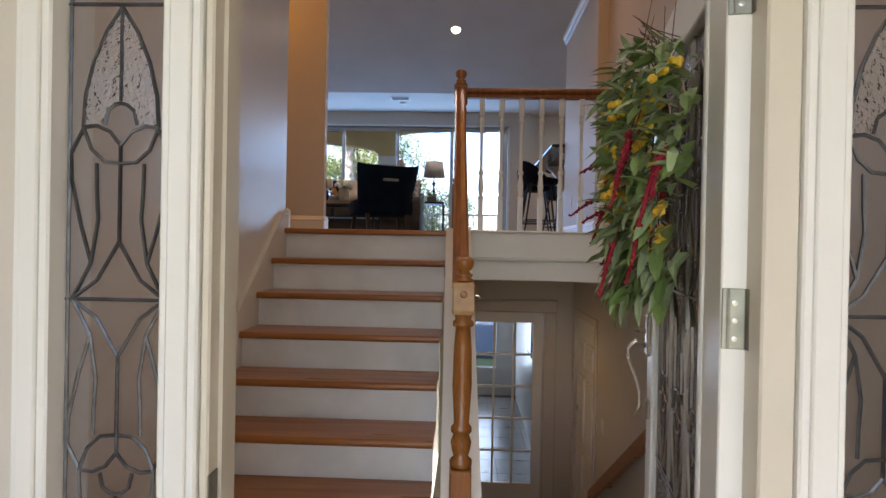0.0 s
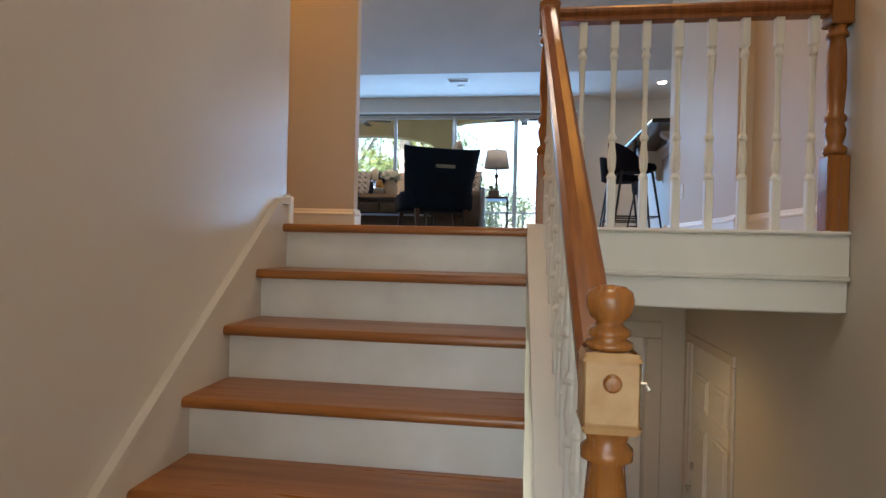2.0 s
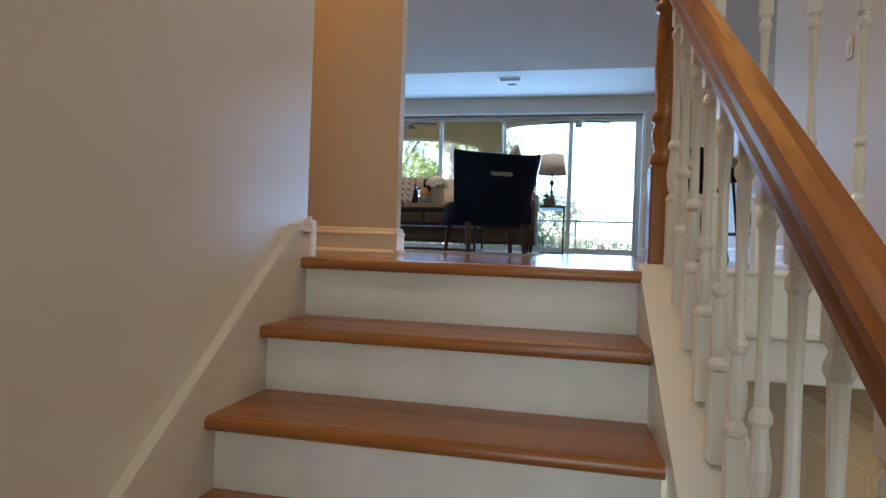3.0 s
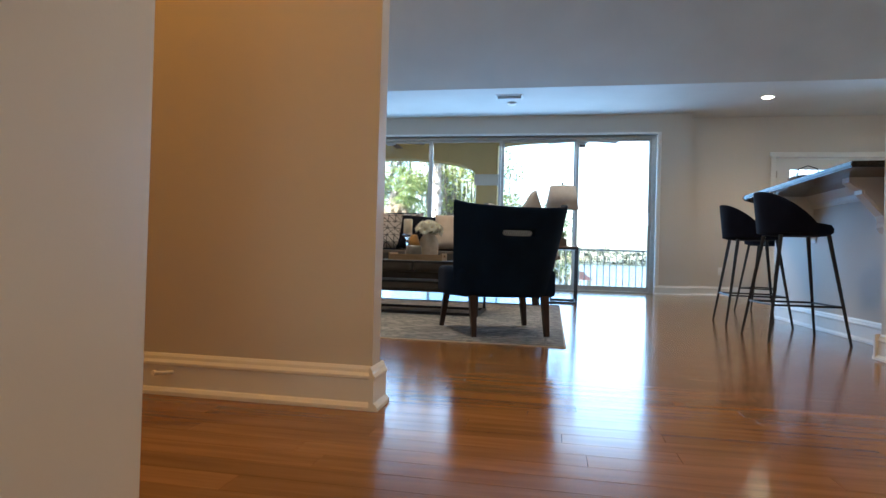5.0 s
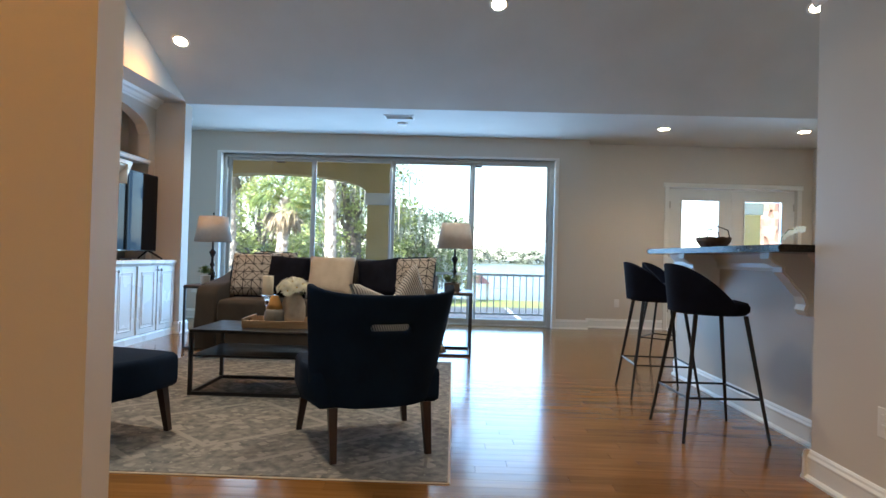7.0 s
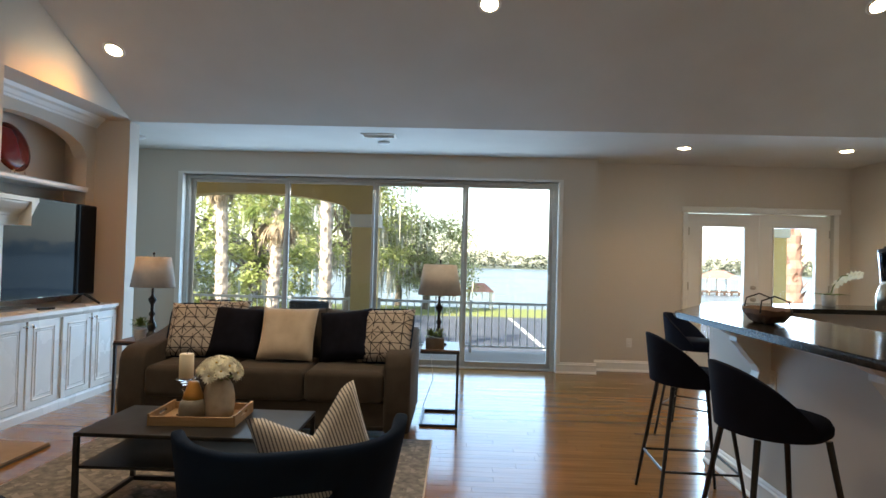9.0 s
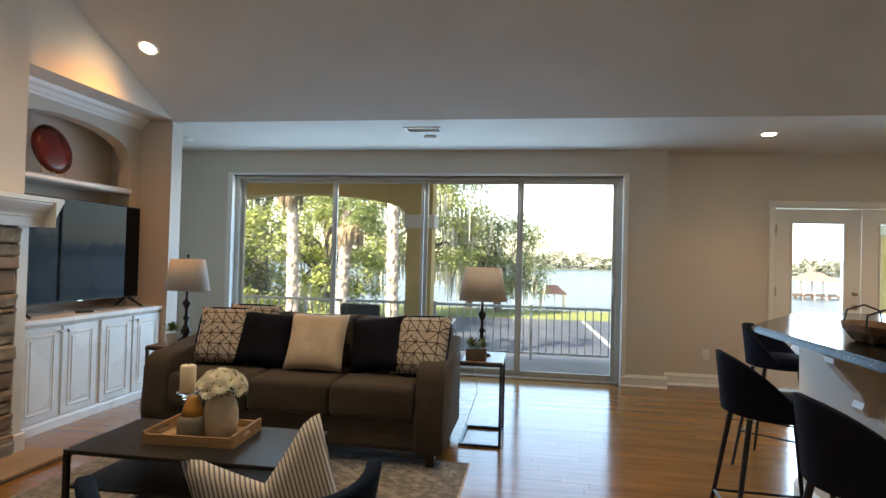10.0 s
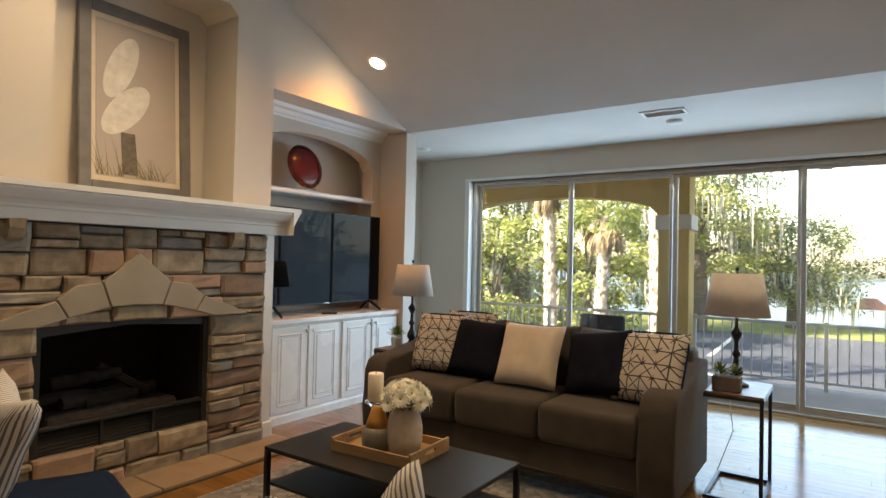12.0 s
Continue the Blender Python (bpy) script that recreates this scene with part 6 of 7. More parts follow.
# ---------------------------------------------------------------- side tables, lamps, plants
def side_table(m):
    t = thing("side_table", "narrow C-shaped side table with a brown wood top", "side table", "side tables beside the sofa", m)
    w, d, h = .31, .50, .62
    part("tabletop", B(0, 0, h - .025, w, d, h, .003), TABLEWOOD, t)
    part("top_frame", B(-.003, -.003, h - .033, w + .003, d + .003, h - .012, .002), BLACKMETAL, t)
    s = .02
    for y in (0, d - s):
        part("post", B(w - s, y, s, w, y + s, h - .03), BLACKMETAL, t)
        part("floor_bar", B(.0, y, .0, w, y + s, s), BLACKMETAL, t)
    part("floor_bar", B(0, s, 0, s, d - s, s), BLACKMETAL, t)
    part("floor_bar", B(w - s, s, 0, w, d - s, s), BLACKMETAL, t)
    return t


st = side_table(pose(-.525, 9.635, 0))
st2 = copy_thing(st, pose(-2.70, 10.07, 0, 0, 0, 180))


def table_lamp(m):
    t = thing("table_lamp", "table lamp with a dark turned base and white linen shade", "lamp", "lamps beside the sofa", m)
    prof = [(.072, 0), (.072, .012), (.05, .022), (.03, .035), (.022, .05), (.034, .065), (.04, .085), (.034, .11), (.018, .14), (.014, .17), (.024, .185), (.026, .20), (.014, .215), (.013, .27), (.02, .285), (.032, .31), (.034, .325), (.016, .345), (.010, .36), (.010, .44)]
    part("base", L(prof, 22), mat_lamp, t, smooth=True)
    b = bmesh.new()
    n, r0, r1, z0, z1 = 36, .187, .143, .425, .685
    ring = [[b.verts.new((r * math.cos(2 * math.pi * i / n), r * .82 * math.sin(2 * math.pi * i / n), z)) for i in range(n)] for r, z in ((r0, z0), (r1, z1), (r1 - .004, z1), (r0 - .004, z0))]
    for a in range(4):
        for i in range(n):
            b.faces.new((ring[a][i], ring[a][(i + 1) % n], ring[(a + 1) % 4][(i + 1) % n], ring[(a + 1) % 4][i]))
    part("shade", b, SHADE, t, "white linen drum shade", smooth=True)
    part("finial", L([(.004, .44), (.004, .70), (.010, .705), (.011, .718), (.001, .73)], 12), BLACKMETAL, t)
    for a in (0, 2.09, 4.19):
        part("spider", T([(0, 0, .68), (r1 * math.cos(a), r1 * .82 * math.sin(a), .682)], .002, 4), BLACKMETAL, t)
    return t


mat_lamp = mat("dark_bronze_lamp_base", (0.018, 0.014, 0.012), (0.03, 0.024, 0.02), rough=0.4, metal=0.3, scale=30)
l1 = table_lamp(pose(-.395, 9.93, .621))
l2 = copy_thing(l1, pose(-2.865, 9.88, .621))


def leafy(t, name, n, base, spread, ln, wd, material, seed, up=.9):
    r = random.Random(seed)
    b = bmesh.new()
    for i in range(n):
        a, e = r.uniform(0, 6.28), r.uniform(.1, 1.3)
        d = Vector((math.cos(a) * math.sin(e), math.sin(a) * math.sin(e), math.cos(e) * up))
        p = Vector(base) + Vector((d.x * spread[0], d.y * spread[1], d.z * spread[2])) * r.uniform(.2, 1)
        leaf(b, p, d, (0, 0, 1), ln * r.uniform(.7, 1.3), wd * r.uniform(.7, 1.2), .25)
    return part(name, b, material, t)


pp = thing("potted_plant", "small bushy green plant in a white pot", "plant", m=pose(-2.83, 9.64, .621))
part("pot", L([(.036, 0), (.04, .004), (.048, .09), (.05, .095), (.044, .095), (.042, .085)], 22), POT, pp, smooth=True)
leafy(pp, "leaves", 190, (0, 0, .10), (.07, .07, .085), .028, .017, LEAF, 2)
sp = thing("succulent_planter", "square grey-brown planter box of succulents", "plant", m=pose(-.415, 9.72, .621))
part("planter", B(-.075, -.05, 0, .075, .05, .085, .004), mat("grey_planter", (0.16, 0.125, 0.10), (0.12, 0.095, 0.075), rough=0.8, scale=20, bump=0.2), sp)
leafy(sp, "leaves", 60, (-.035, 0, .08), (.035, .035, .05), .06, .016, LEAF, 3)
leafy(sp, "broad_leaves", 44, (.04, .0, .085), (.035, .03, .05), .04, .022, LEAFG, 4)
cord = thing("lamp_cord", "thin pale lamp cord hanging behind the side table", "cord")
part("wire", T([(-.40, 10.0, .62), (-.45, 10.16, .60), (-.46, 10.17, .45), (-.44, 10.17, .28), (-.50, 10.17, .1), (-.53, 10.16, .006)], .003, 5), PLASTIC, cord)

# ---------------------------------------------------------------- breakfast bar and stools
bar = thing("breakfast_bar", "cream breakfast bar with corbels and white baseboard", "bar counter")
BX = 1.53
body = [(BX, 6.655), (BX, 9.05), (1.88, 9.58), (3.4, 9.70), (3.4, 9.52), (1.96, 9.41), (1.68, 8.99), (1.68, 6.655)]
part("bar_wall", P(body, "z", 0.0, 1.03), WALL, bar)
d_ = Vector((1.88 - BX, 9.58 - 9.05, 0)).normalized()
n_out = Vector((-d_.y, d_.x, 0))
bm = bmesh.new()
prism(bm, [(BX - o, h) for o, h in BASE_PROF], "y", 6.655, 9.06)
part("bar_baseboard", bm, WHITE, bar)
bm = bmesh.new()
prism(bm, [(o, h) for o, h in BASE_PROF], "y", 0, .63)
part("bar_baseboard", moved(bm, Matrix.Translation((BX, 9.05, 0)) @ Matrix.Rotation(math.atan2(d_.y, d_.x) - math.pi / 2, 4, "Z") @ Matrix.Scale(-1, 4, (1, 0, 0))), WHITE, bar)
bm = bmesh.new()
prism(bm, [(BX, .93), (BX - .012, .93), (BX - .02, .95), (BX - .02, .975), (BX - .035, .99), (BX - .05, 1.01), (BX - .06, 1.03), (BX, 1.03)], "y", 6.655, 9.07)
part("bar_moulding", bm, WHITE, bar)
for y in (7.15, 8.30):
    prof = [(BX, .70), (BX - .05, .70), (BX - .07, .73), (BX - .06, .76), (BX - .075, .80), (BX - .12, .85), (BX - .16, .90), (BX - .19, .93), (BX - .19, .955), (BX - .23, .975), (BX - .26, 1.0), (BX - .26, 1.03), (BX, 1.03)]
    c_ = part("corbel", P(prof, "y", y - .045, y + .045), WHITE, bar, "white scrolled corbel")
    part("corbel_edge", P([(x + .012, z) for x, z in prof], "y", y - .052, y + .052), WHITE, c_)
wo = switch_plate("wall_outlet", "white outlet plate on the bar front below a corbel", pose(BX, 8.22, .72, 0, 0, -90), "outlet")
bt = thing("granite_counter", "polished black granite bar counter top", "counter top")
top_pts = [(1.095, 6.70), (1.095, 8.52), (1.11, 8.60), (1.62, 9.40), (1.84, 9.70), (3.42, 9.84), (3.42, 9.25), (2.1, 9.2), (1.74, 8.70), (1.74, 6.66), (1.34, 6.66), (1.34, 6.70)]
b = P(top_pts, "z", 1.031, 1.066)
bmesh.ops.bevel(b, geom=[e for e in b.edges if abs(e.verts[0].co.z - e.verts[1].co.z) < 1e-5], offset=.009, segments=2, affect="EDGES")
part("slab", b, GRANITE, bt)
lc = thing("kitchen_counter", "low kitchen counter with dark granite behind the bar", "counter")
part("cabinet_body", B(1.69, 6.7, 0.0, 2.25, 8.65, .86), WHITE, lc)
part("slab", B(1.682, 6.69, .861, 2.29, 8.67, .895, .006), GRANITE, lc)

bowl = thing("wooden_bowl", "long rough wooden dough bowl with wire handles", "bowl", m=pose(1.36, 7.98, 1.0665, 0, 0, 75))
b = bmesh.new()
n, rings = 28, []
for r, z in ((.35, 0.0), (.7, .012), (.95, .05), (1.0, .075), (.93, .07), (.65, .03), (.1, .022)):
    rings.append([b.verts.new((r * .21 * math.cos(2 * math.pi * i / n), r * .11 * math.sin(2 * math.pi * i / n), z + .012 * noise.noise(Vector((i * .9, r * 5, 0))))) for i in range(n)])
for a, c in zip(rings, rings[1:]):
    for i in range(n):
        b.faces.new((a[i], a[(i + 1) % n], c[(i + 1) % n], c[i]))
b.faces.new(rings[0][::-1])
b.faces.new(rings[-1])
part("dish", b, mat("rough_carved_wood", (0.20, 0.11, 0.06), (0.11, 0.06, 0.035), rough=0.8, scale=14, bump=0.5, bscale=40), bowl)
for s in (-1, 1):
    part("wire_handle", T([(s * .19, -.07, .06), (s * .17, -.06, .12), (s * .16, 0, .145), (s * .17, .06, .12), (s * .19, .07, .06)], .004, 6), BLACKMETAL, bowl)
orchid = thing("orchid", "white potted orchid on the bar counter", "plant", m=pose(2.66, 9.55, 1.0665, 0, 0, 10))
part("pot", L([(.04, 0), (.045, .005), (.055, .09), (.05, .09), (.046, .08)], 20), POT, orchid, smooth=True)
b, pl = bmesh.new(), bmesh.new()
tube(b, [(0, 0, .06), (.02, -.02, .16), (.08, -.03, .24), (.20, -.03, .25)], .004, 5)
for i in range(7):
    a = i * .9
    leaf(b, (0, 0, .07), (math.cos(a), math.sin(a), .5), (0, 0, 1), .14, .04, .35)
for i in range(7):
    p = Vector((.03 + .035 * i, -.03, .17 + .08 * math.sin(min(1, i / 5) * 1.4)))
    for k in range(5):
        q = Vector((.3 * math.sin(k), math.cos(2 * math.pi * k / 5), math.sin(2 * math.pi * k / 5)))
        leaf(pl, p, q, (1, 0, 0), .04, .034, .1)
part("stem", b, LEAF, orchid)
part("blooms", pl, PETAL, orchid, "white orchid blooms")
bl = thing("blender_jug", "clear jug kitchen blender on a steel base", "appliance", m=pose(3.05, 9.45, 1.0665))
part("base", L([(.085, 0), (.085, .10), (.065, .17), (.05, .19)], 24), STEEL, bl, smooth=True)
part("jug", L([(.05, .19), (.055, .2), (.075, .42), (.078, .43), (.072, .43), (.05, .21)], 24), CLEARGLASS, bl, smooth=True)
part("lid", L([(.079, .43), (.08, .45), (.04, .46), (.038, .475), (.001, .476)], 24), BLACKPLASTIC, bl, smooth=True)


def bar_stool(m):
    """Built facing +x: a round seat, a curved shell back at -x, four thin splayed legs."""
    t = thing("bar_stool", "navy velvet bar stool on thin black metal legs", "bar stool", "bar stools at the counter", m)
    b = bmesh.new()
    lathe(b, [(.12, .675), (.19, .68), (.212, .70), (.214, .725), (.20, .748), (.15, .760), (.001, .762)], 30)
    part("seat", b, NAVY, t, smooth=True)
    b = bmesh.new()
    n, rows = 22, 8
    outer, inner = [], []
    for i in range(n + 1):
        s = 2 * i / n - 1
        a = math.pi + s * 1.75
        h = .962 - .232 * abs(s) ** 2.3
        lo_, li_ = [], []
        for j in range(rows + 1):
            f = j / rows
            z = .690 + (h - .690) * f
            r = .222 + .028 * f
            q = Vector((r * math.cos(a), r * math.sin(a), z))
            lo_.append(b.verts.new(q))
            li_.append(b.verts.new((max(r - .042 * (1 - .4 * f), .01) * math.cos(a), max(r - .042 * (1 - .4 * f), .01) * math.sin(a), z)))
        outer.append(lo_)
        inner.append(li_)
    for i in range(n):
        for j in range(rows):
            b.faces.new((outer[i][j], outer[i][j + 1], outer[i + 1][j + 1], outer[i + 1][j]))
            b.faces.new((inner[i][j], inner[i + 1][j], inner[i + 1][j + 1], inner[i][j + 1]))
        b.faces.new((outer[i][rows], inner[i][rows], inner[i + 1][rows], outer[i + 1][rows]))
        b.faces.new((outer[i][0], outer[i + 1][0], inner[i + 1][0], inner[i][0]))
    for j in range(rows):
        b.faces.new((outer[0][j], inner[0][j], inner[0][j + 1], outer[0][j + 1]))
        b.faces.new((outer[n][j], outer[n][j + 1], inner[n][j + 1], inner[n][j]))
    bk = part("backrest", b, NAVY, t, smooth=True)
    bv = bk.modifiers.new("soft", "BEVEL")
    bv.width, bv.segments, bv.limit_method, bv.angle_limit = .014, 3, "ANGLE", radians(50)
    tops, feet = [], []
    for sx, sy in ((-1, -1), (1, -1), (1, 1), (-1, 1)):
        a, c = Vector((sx * .14, sy * .14, .68)), Vector((sx * .235, sy * .235, .0))
        part("leg", T([a, a.lerp(c, .5), c], .0135, 8, .0085), BLACKMETAL, t, "tapered black metal leg")
        feet.append(a.lerp(c, (.68 - .235) / .68))
    for i in range(4):
        part("footrest_bar", T([feet[i], feet[(i + 1) % 4]], .007, 6), BLACKMETAL, t)
    return t


s1 = bar_stool(pose(1.07, 7.36, 0, 0, 0, 2))
s2 = copy_thing(s1, pose(1.105, 8.30, 0, 0, 0, -3))
s3 = copy_thing(s1, pose(1.70, 9.72, 0, 0, 0, -36))

# ---------------------------------------------------------------- porch
tagged(part("porch_floor", B(-9, 12.36, -0.45, 9, 14.75, -0.15), CONCRETE), "pale concrete porch floor", "floor", kind="structure")
tagged(part("porch_ceiling", B(-9, 12.6, 2.75, 9, 14.7, 2.85), STUCCO), "yellow painted porch ceiling", "ceiling", kind="structure")
tagged(part("porch_wall", B(-9, 12.36, -.45, -4.6, 12.56, 2.75), STUCCO), "yellow stucco outer wall of the house", "wall", kind="structure")
YP0, YP1 = 14.28, 14.62


def porch_arch(x0, x1, z0, rise, name):
    bm = bmesh.new()
    n = 26
    for i in range(n):
        a, b = (x0 + (x1 - x0) * q / n for q in (i, i + 1))
        za, zb = (z0 + rise * math.sqrt(max(0, 1 - (2 * q / n - 1) ** 2)) for q in (i, i + 1))
        prism(bm, [(a, za), (b, zb), (b, 2.75), (a, 2.75)], "y", YP0, YP1)
    return tagged(part(name, bm, STUCCO), "yellow stucco arch between porch columns", "arch", kind="structure")


CAPW = mat("white_stucco_band", (0.72, 0.72, 0.68), rough=0.8)


def porch_column(x0, x1):
    t = thing("porch_column", "square yellow stucco porch column with a white band", "column", "porch columns")
    part("shaft", B(x0, YP0, -.15, x1, YP1, 2.75), STUCCO, t)
    part("band", B(x0 - .04, YP0 - .04, 1.84, x1 + .04, YP1 + .04, 2.05, .012), CAPW, t)
    part("foot", B(x0 - .03, YP0 - .03, -.15, x1 + .03, YP1 + .03, .05, .01), CAPW, t)


porch_column(-1.96, -1.56)
porch_column(-5.75, -5.35)
porch_column(4.55, 4.95)
porch_column(8.3, 8.7)
porch_arch(-5.35, -1.96, 2.05, .31, "porch_arch")
porch_arch(-1.56, 4.55, 2.60, .14, "porch_arch")
porch_arch(4.95, 8.3, 2.05, .31, "porch_arch")
RAILW = mat("white_rail_paint", (0.62, 0.66, 0.68), (0.55, 0.59, 0.61), rough=0.5, scale=5)


def porch_rail(x0, x1, y):
    t = thing("porch_railing", "white metal porch railing with thin pickets", "railing", "porch railings")
    part("top_rail", B(x0, y - .025, .64, x1, y + .025, .68, .004), RAILW, t)
    part("bottom_rail", B(x0, y - .018, -.06, x1, y + .018, -.03, .003), RAILW, t)
    n = int((x1 - x0) / .115)
    one = None
    for i in range(1, n):
        x = x0 + (x1 - x0) * i / n
        if one is None:
            one = part("picket", B(-.008, -.008, -.03, .008, .008, .64), RAILW, t)
            o = one
        else:
            o = new("picket", one.data)
            o.parent = t
        o.location = (x, y, 0)
    k = max(1, round((x1 - x0) / 1.4))
    for i in range(k + 1):
        x = x0 + (x1 - x0) * i / k
        part("post", B(x - .022, y - .022, -.15, x + .022, y + .022, .70, .003), RAILW, t)


porch_rail(-1.52, 4.52, 14.5)
porch_rail(-5.32, -2.0, 14.5)
porch_rail(4.98, 8.27, 14.5)
porch_rail(-9.0, -5.8, 14.5)


def ceiling_fan(x, y):
    t = thing("ceiling_fan", "porch ceiling fan with brown blades at rest", "ceiling fan", "porch ceiling fans", pose(x, y, 2.75))
    part("rod", L([(.06, 0), (.06, -.03), (.012, -.04), (.012, -.18)], 14), STEEL, t)
    part("motor", L([(.05, -.17), (.10, -.19), (.10, -.26), (.05, -.29), (.001, -.30)], 20), STEEL, t, smooth=True)
    for k in range(5):
        part("blade", moved(B(.1, -.065, -.235, .62, .065, -.228, .002), Matrix.Rotation(2 * math.pi * k / 5 + .3, 4, "Z")), TWIG, t)
    part("pull_chain", T([(.03, 0, -.29), (.03, 0, -.42)], .003, 4), STEEL, t)


ceiling_fan(-.03, 13.45)
ceiling_fan(-3.44, 13.45)
oc = thing("patio_chair", "dark wicker patio chair behind the sliding door", "chair", m=pose(-2.30, 13.3, -.15))
part("seat", B(-.28, -.28, .30, .28, .28, .42, .03, 2), BLACKPLASTIC, oc)
part("backrest", B(-.28, -.32, .40, .28, -.24, .88, .03, 2), BLACKPLASTIC, oc)
for x in (-.25, .25):
    for y in (-.25, .25):
        part("leg", B(x - .02, y - .02, 0, x + .02, y + .02, .31), BLACKPLASTIC, oc)

# ---------------------------------------------------------------- ground, lake, far shore
GRASS = mat("sunlit_lawn", (0.13, 0.17, 0.035), (0.20, 0.21, 0.05), rough=0.95, scale=0.6, bump=0.5, bscale=20)
ASPHALT = mat("grey_asphalt", (0.040, 0.050, 0.072), (0.056, 0.068, 0.092), rough=0.85, scale=0.5, bump=0.3, bscale=40)
LINE = mat("white_road_paint", (0.6, 0.62, 0.62), rough=0.7)
WATER = mat("lake_water", (0.045, 0.062, 0.08), (0.07, 0.092, 0.115), rough=0.3, scale=0.25, bump=0.9, bscale=1.6, stretch=(0.6, 1.6, 1), spec=0.14)
bm = bmesh.new()
bmesh.ops.create_grid(bm, x_segments=60, y_segments=60, size=1)
for v in bm.verts:
    x, y = v.co.x * 900, 300 + v.co.y * 900
    far = max(0.0, y - (61 + 3 * math.sin(x * .05) + max(0, -x - 14) * 1.6 + max(0, x - 25) * -.3))
    v.co = Vector((x, y, -3.05 - min(3.0, far * 0.10)))
tagged(part("ground", bm, GRASS), "lawn that slopes gently to the lake shore", "ground", kind="structure")
tagged(part("water", P([(-900, 58), (900, 58), (900, 1100), (-900, 1100)], "z", -4.2, -3.45), WATER), "rippled blue-grey lake", "water", kind="structure")
tagged(part("road", P([(-30, 15.5), (60, 15.5), (60, 49), (6, 51), (-6, 50), (-14, 44), (-30, 40)], "z", -3.3, -2.98), ASPHALT), "dark grey asphalt drive with white markings", "road", kind="structure")
for a, b in (((3.84, 50.0), (4.25, 34.0)), ((-5.5, 48.6), (-5.15, 37)), ((-13, 43), (-3, 30))):
    a, b = Vector(a), Vector(b)
    d = (b - a).normalized()
    s = Vector((-d.y, d.x)) * .12
    tagged(part("road_marking", P([tuple(a + s), tuple(b + s), tuple(b - s), tuple(a - s)], "z", -2.99, -2.972), LINE), "white painted line on the asphalt", "road marking", kind="structure")


def clumps(bm, rnd, centre, rad, n, size, squash=.75, droop=0.0):
    for i in range(n):
        d = Vector((rnd.gauss(0, 1), rnd.gauss(0, 1), rnd.gauss(0, 1))).normalized() * (rnd.random() ** .45)
        p = Vector(centre) + Vector((d.x * rad, d.y * rad, d.z * rad * squash))
        u = Vector((rnd.uniform(-1, 1), rnd.uniform(-1, 1), rnd.uniform(-.6, .6) - droop)).normalized()
        v = u.cross(Vector((rnd.uniform(-1, 1), rnd.uniform(-1, 1), 1))).normalized()
        s = size * rnd.uniform(.5, 1.3)
        q = [p, p + u * s + v * s * .42, p + u * s * 1.9, p + u * s - v * s * .42]
        bm.faces.new([bm.verts.new(w) for w in q])


OAKLEAF = mat("oak_foliage", (0.20, 0.25, 0.11), (0.30, 0.34, 0.17), rough=0.6, scale=0.7, thin=0.5, vary=0.4, rnd="island")
LIGHTLEAF = mat("sunlit_yellow_green_foliage", (0.27, 0.33, 0.10), (0.42, 0.45, 0.18), rough=0.6, scale=0.6, thin=0.5, vary=0.35, rnd="island")
MOSS = mat("grey_spanish_moss", (0.26, 0.27, 0.22), (0.38, 0.38, 0.32), rough=0.9, scale=2, vary=0.25, rnd="island")
BARK = mat("grey_brown_bark", (0.10, 0.08, 0.065), (0.16, 0.14, 0.12), rough=0.95, scale=3, bump=0.6, bscale=12)
PALMBARK = mat("pale_palm_bark", (0.46, 0.41, 0.35), (0.26, 0.21, 0.17), rough=0.95, scale=5, bump=0.8, bscale=14)
FROND = mat("palm_frond_green", (0.13, 0.19, 0.05), (0.21, 0.27, 0.09), rough=0.5, scale=2, thin=0.5, vary=0.3, rnd="island")
DEADFROND = mat("dry_brown_frond", (0.22, 0.16, 0.10), (0.30, 0.24, 0.16), rough=0.8, scale=2, vary=0.3, rnd="island")


def broad_tree(label, x, y, h, spread, seed, leaf_mat, moss=0, n=70, per=60, size=.3, z=-3.05, low=.3):
    rnd = random.Random(seed)
    t = thing("tree", label, "tree", m=pose(x, y, z))
    trunk = bmesh.new()
    tube(trunk, [(0, 0, -.3), (.1, 0, h * .18), (-.1, .1, h * .4)], h * .045, 10, h * .03)
    crown, hang = bmesh.new(), bmesh.new()
    for i in range(n):
        a = rnd.uniform(0, 6.28)
        f = rnd.uniform(low, 1.0)
        r = spread * math.sqrt(max(.05, 1 - ((f - .55) / .62) ** 2)) * math.sqrt(rnd.random())
        c = Vector((r * math.cos(a), r * math.sin(a), h * f))
        if i < 14:
            st_ = Vector((-.1, .1, h * rnd.uniform(.25, .42)))
            tube(trunk, [st_, st_.lerp(c, .5) + Vector((0, 0, h * .05)), c], h * .014, 6, h * .004)
        clumps(crown, rnd, c, spread * rnd.uniform(.17, .36), per, size)
        if moss and i % 2 == 0:
            for k in range(moss):
                p = c + Vector((rnd.gauss(0, .6), rnd.gauss(0, .6), -spread * .08))
                ln, w = rnd.uniform(.6, 2.0) * h / 11, rnd.uniform(.04, .10)
                q = Vector((rnd.uniform(-1, 1), rnd.uniform(-1, 1), 0)).normalized() * w
                hang.faces.new([hang.verts.new(v) for v in (p - q, p + q, p + q * .7 - Vector((0, 0, ln * .6)), p - Vector((rnd.uniform(-.1, .1), 0, ln)), p - q * .6 - Vector((0, 0, ln * .5)))])
    part("trunk", trunk, BARK, t)
    part("crown", crown, leaf_mat, t)
    if moss:
        part("hanging_moss", hang, MOSS, t)
    else:
        hang.free()
    return t


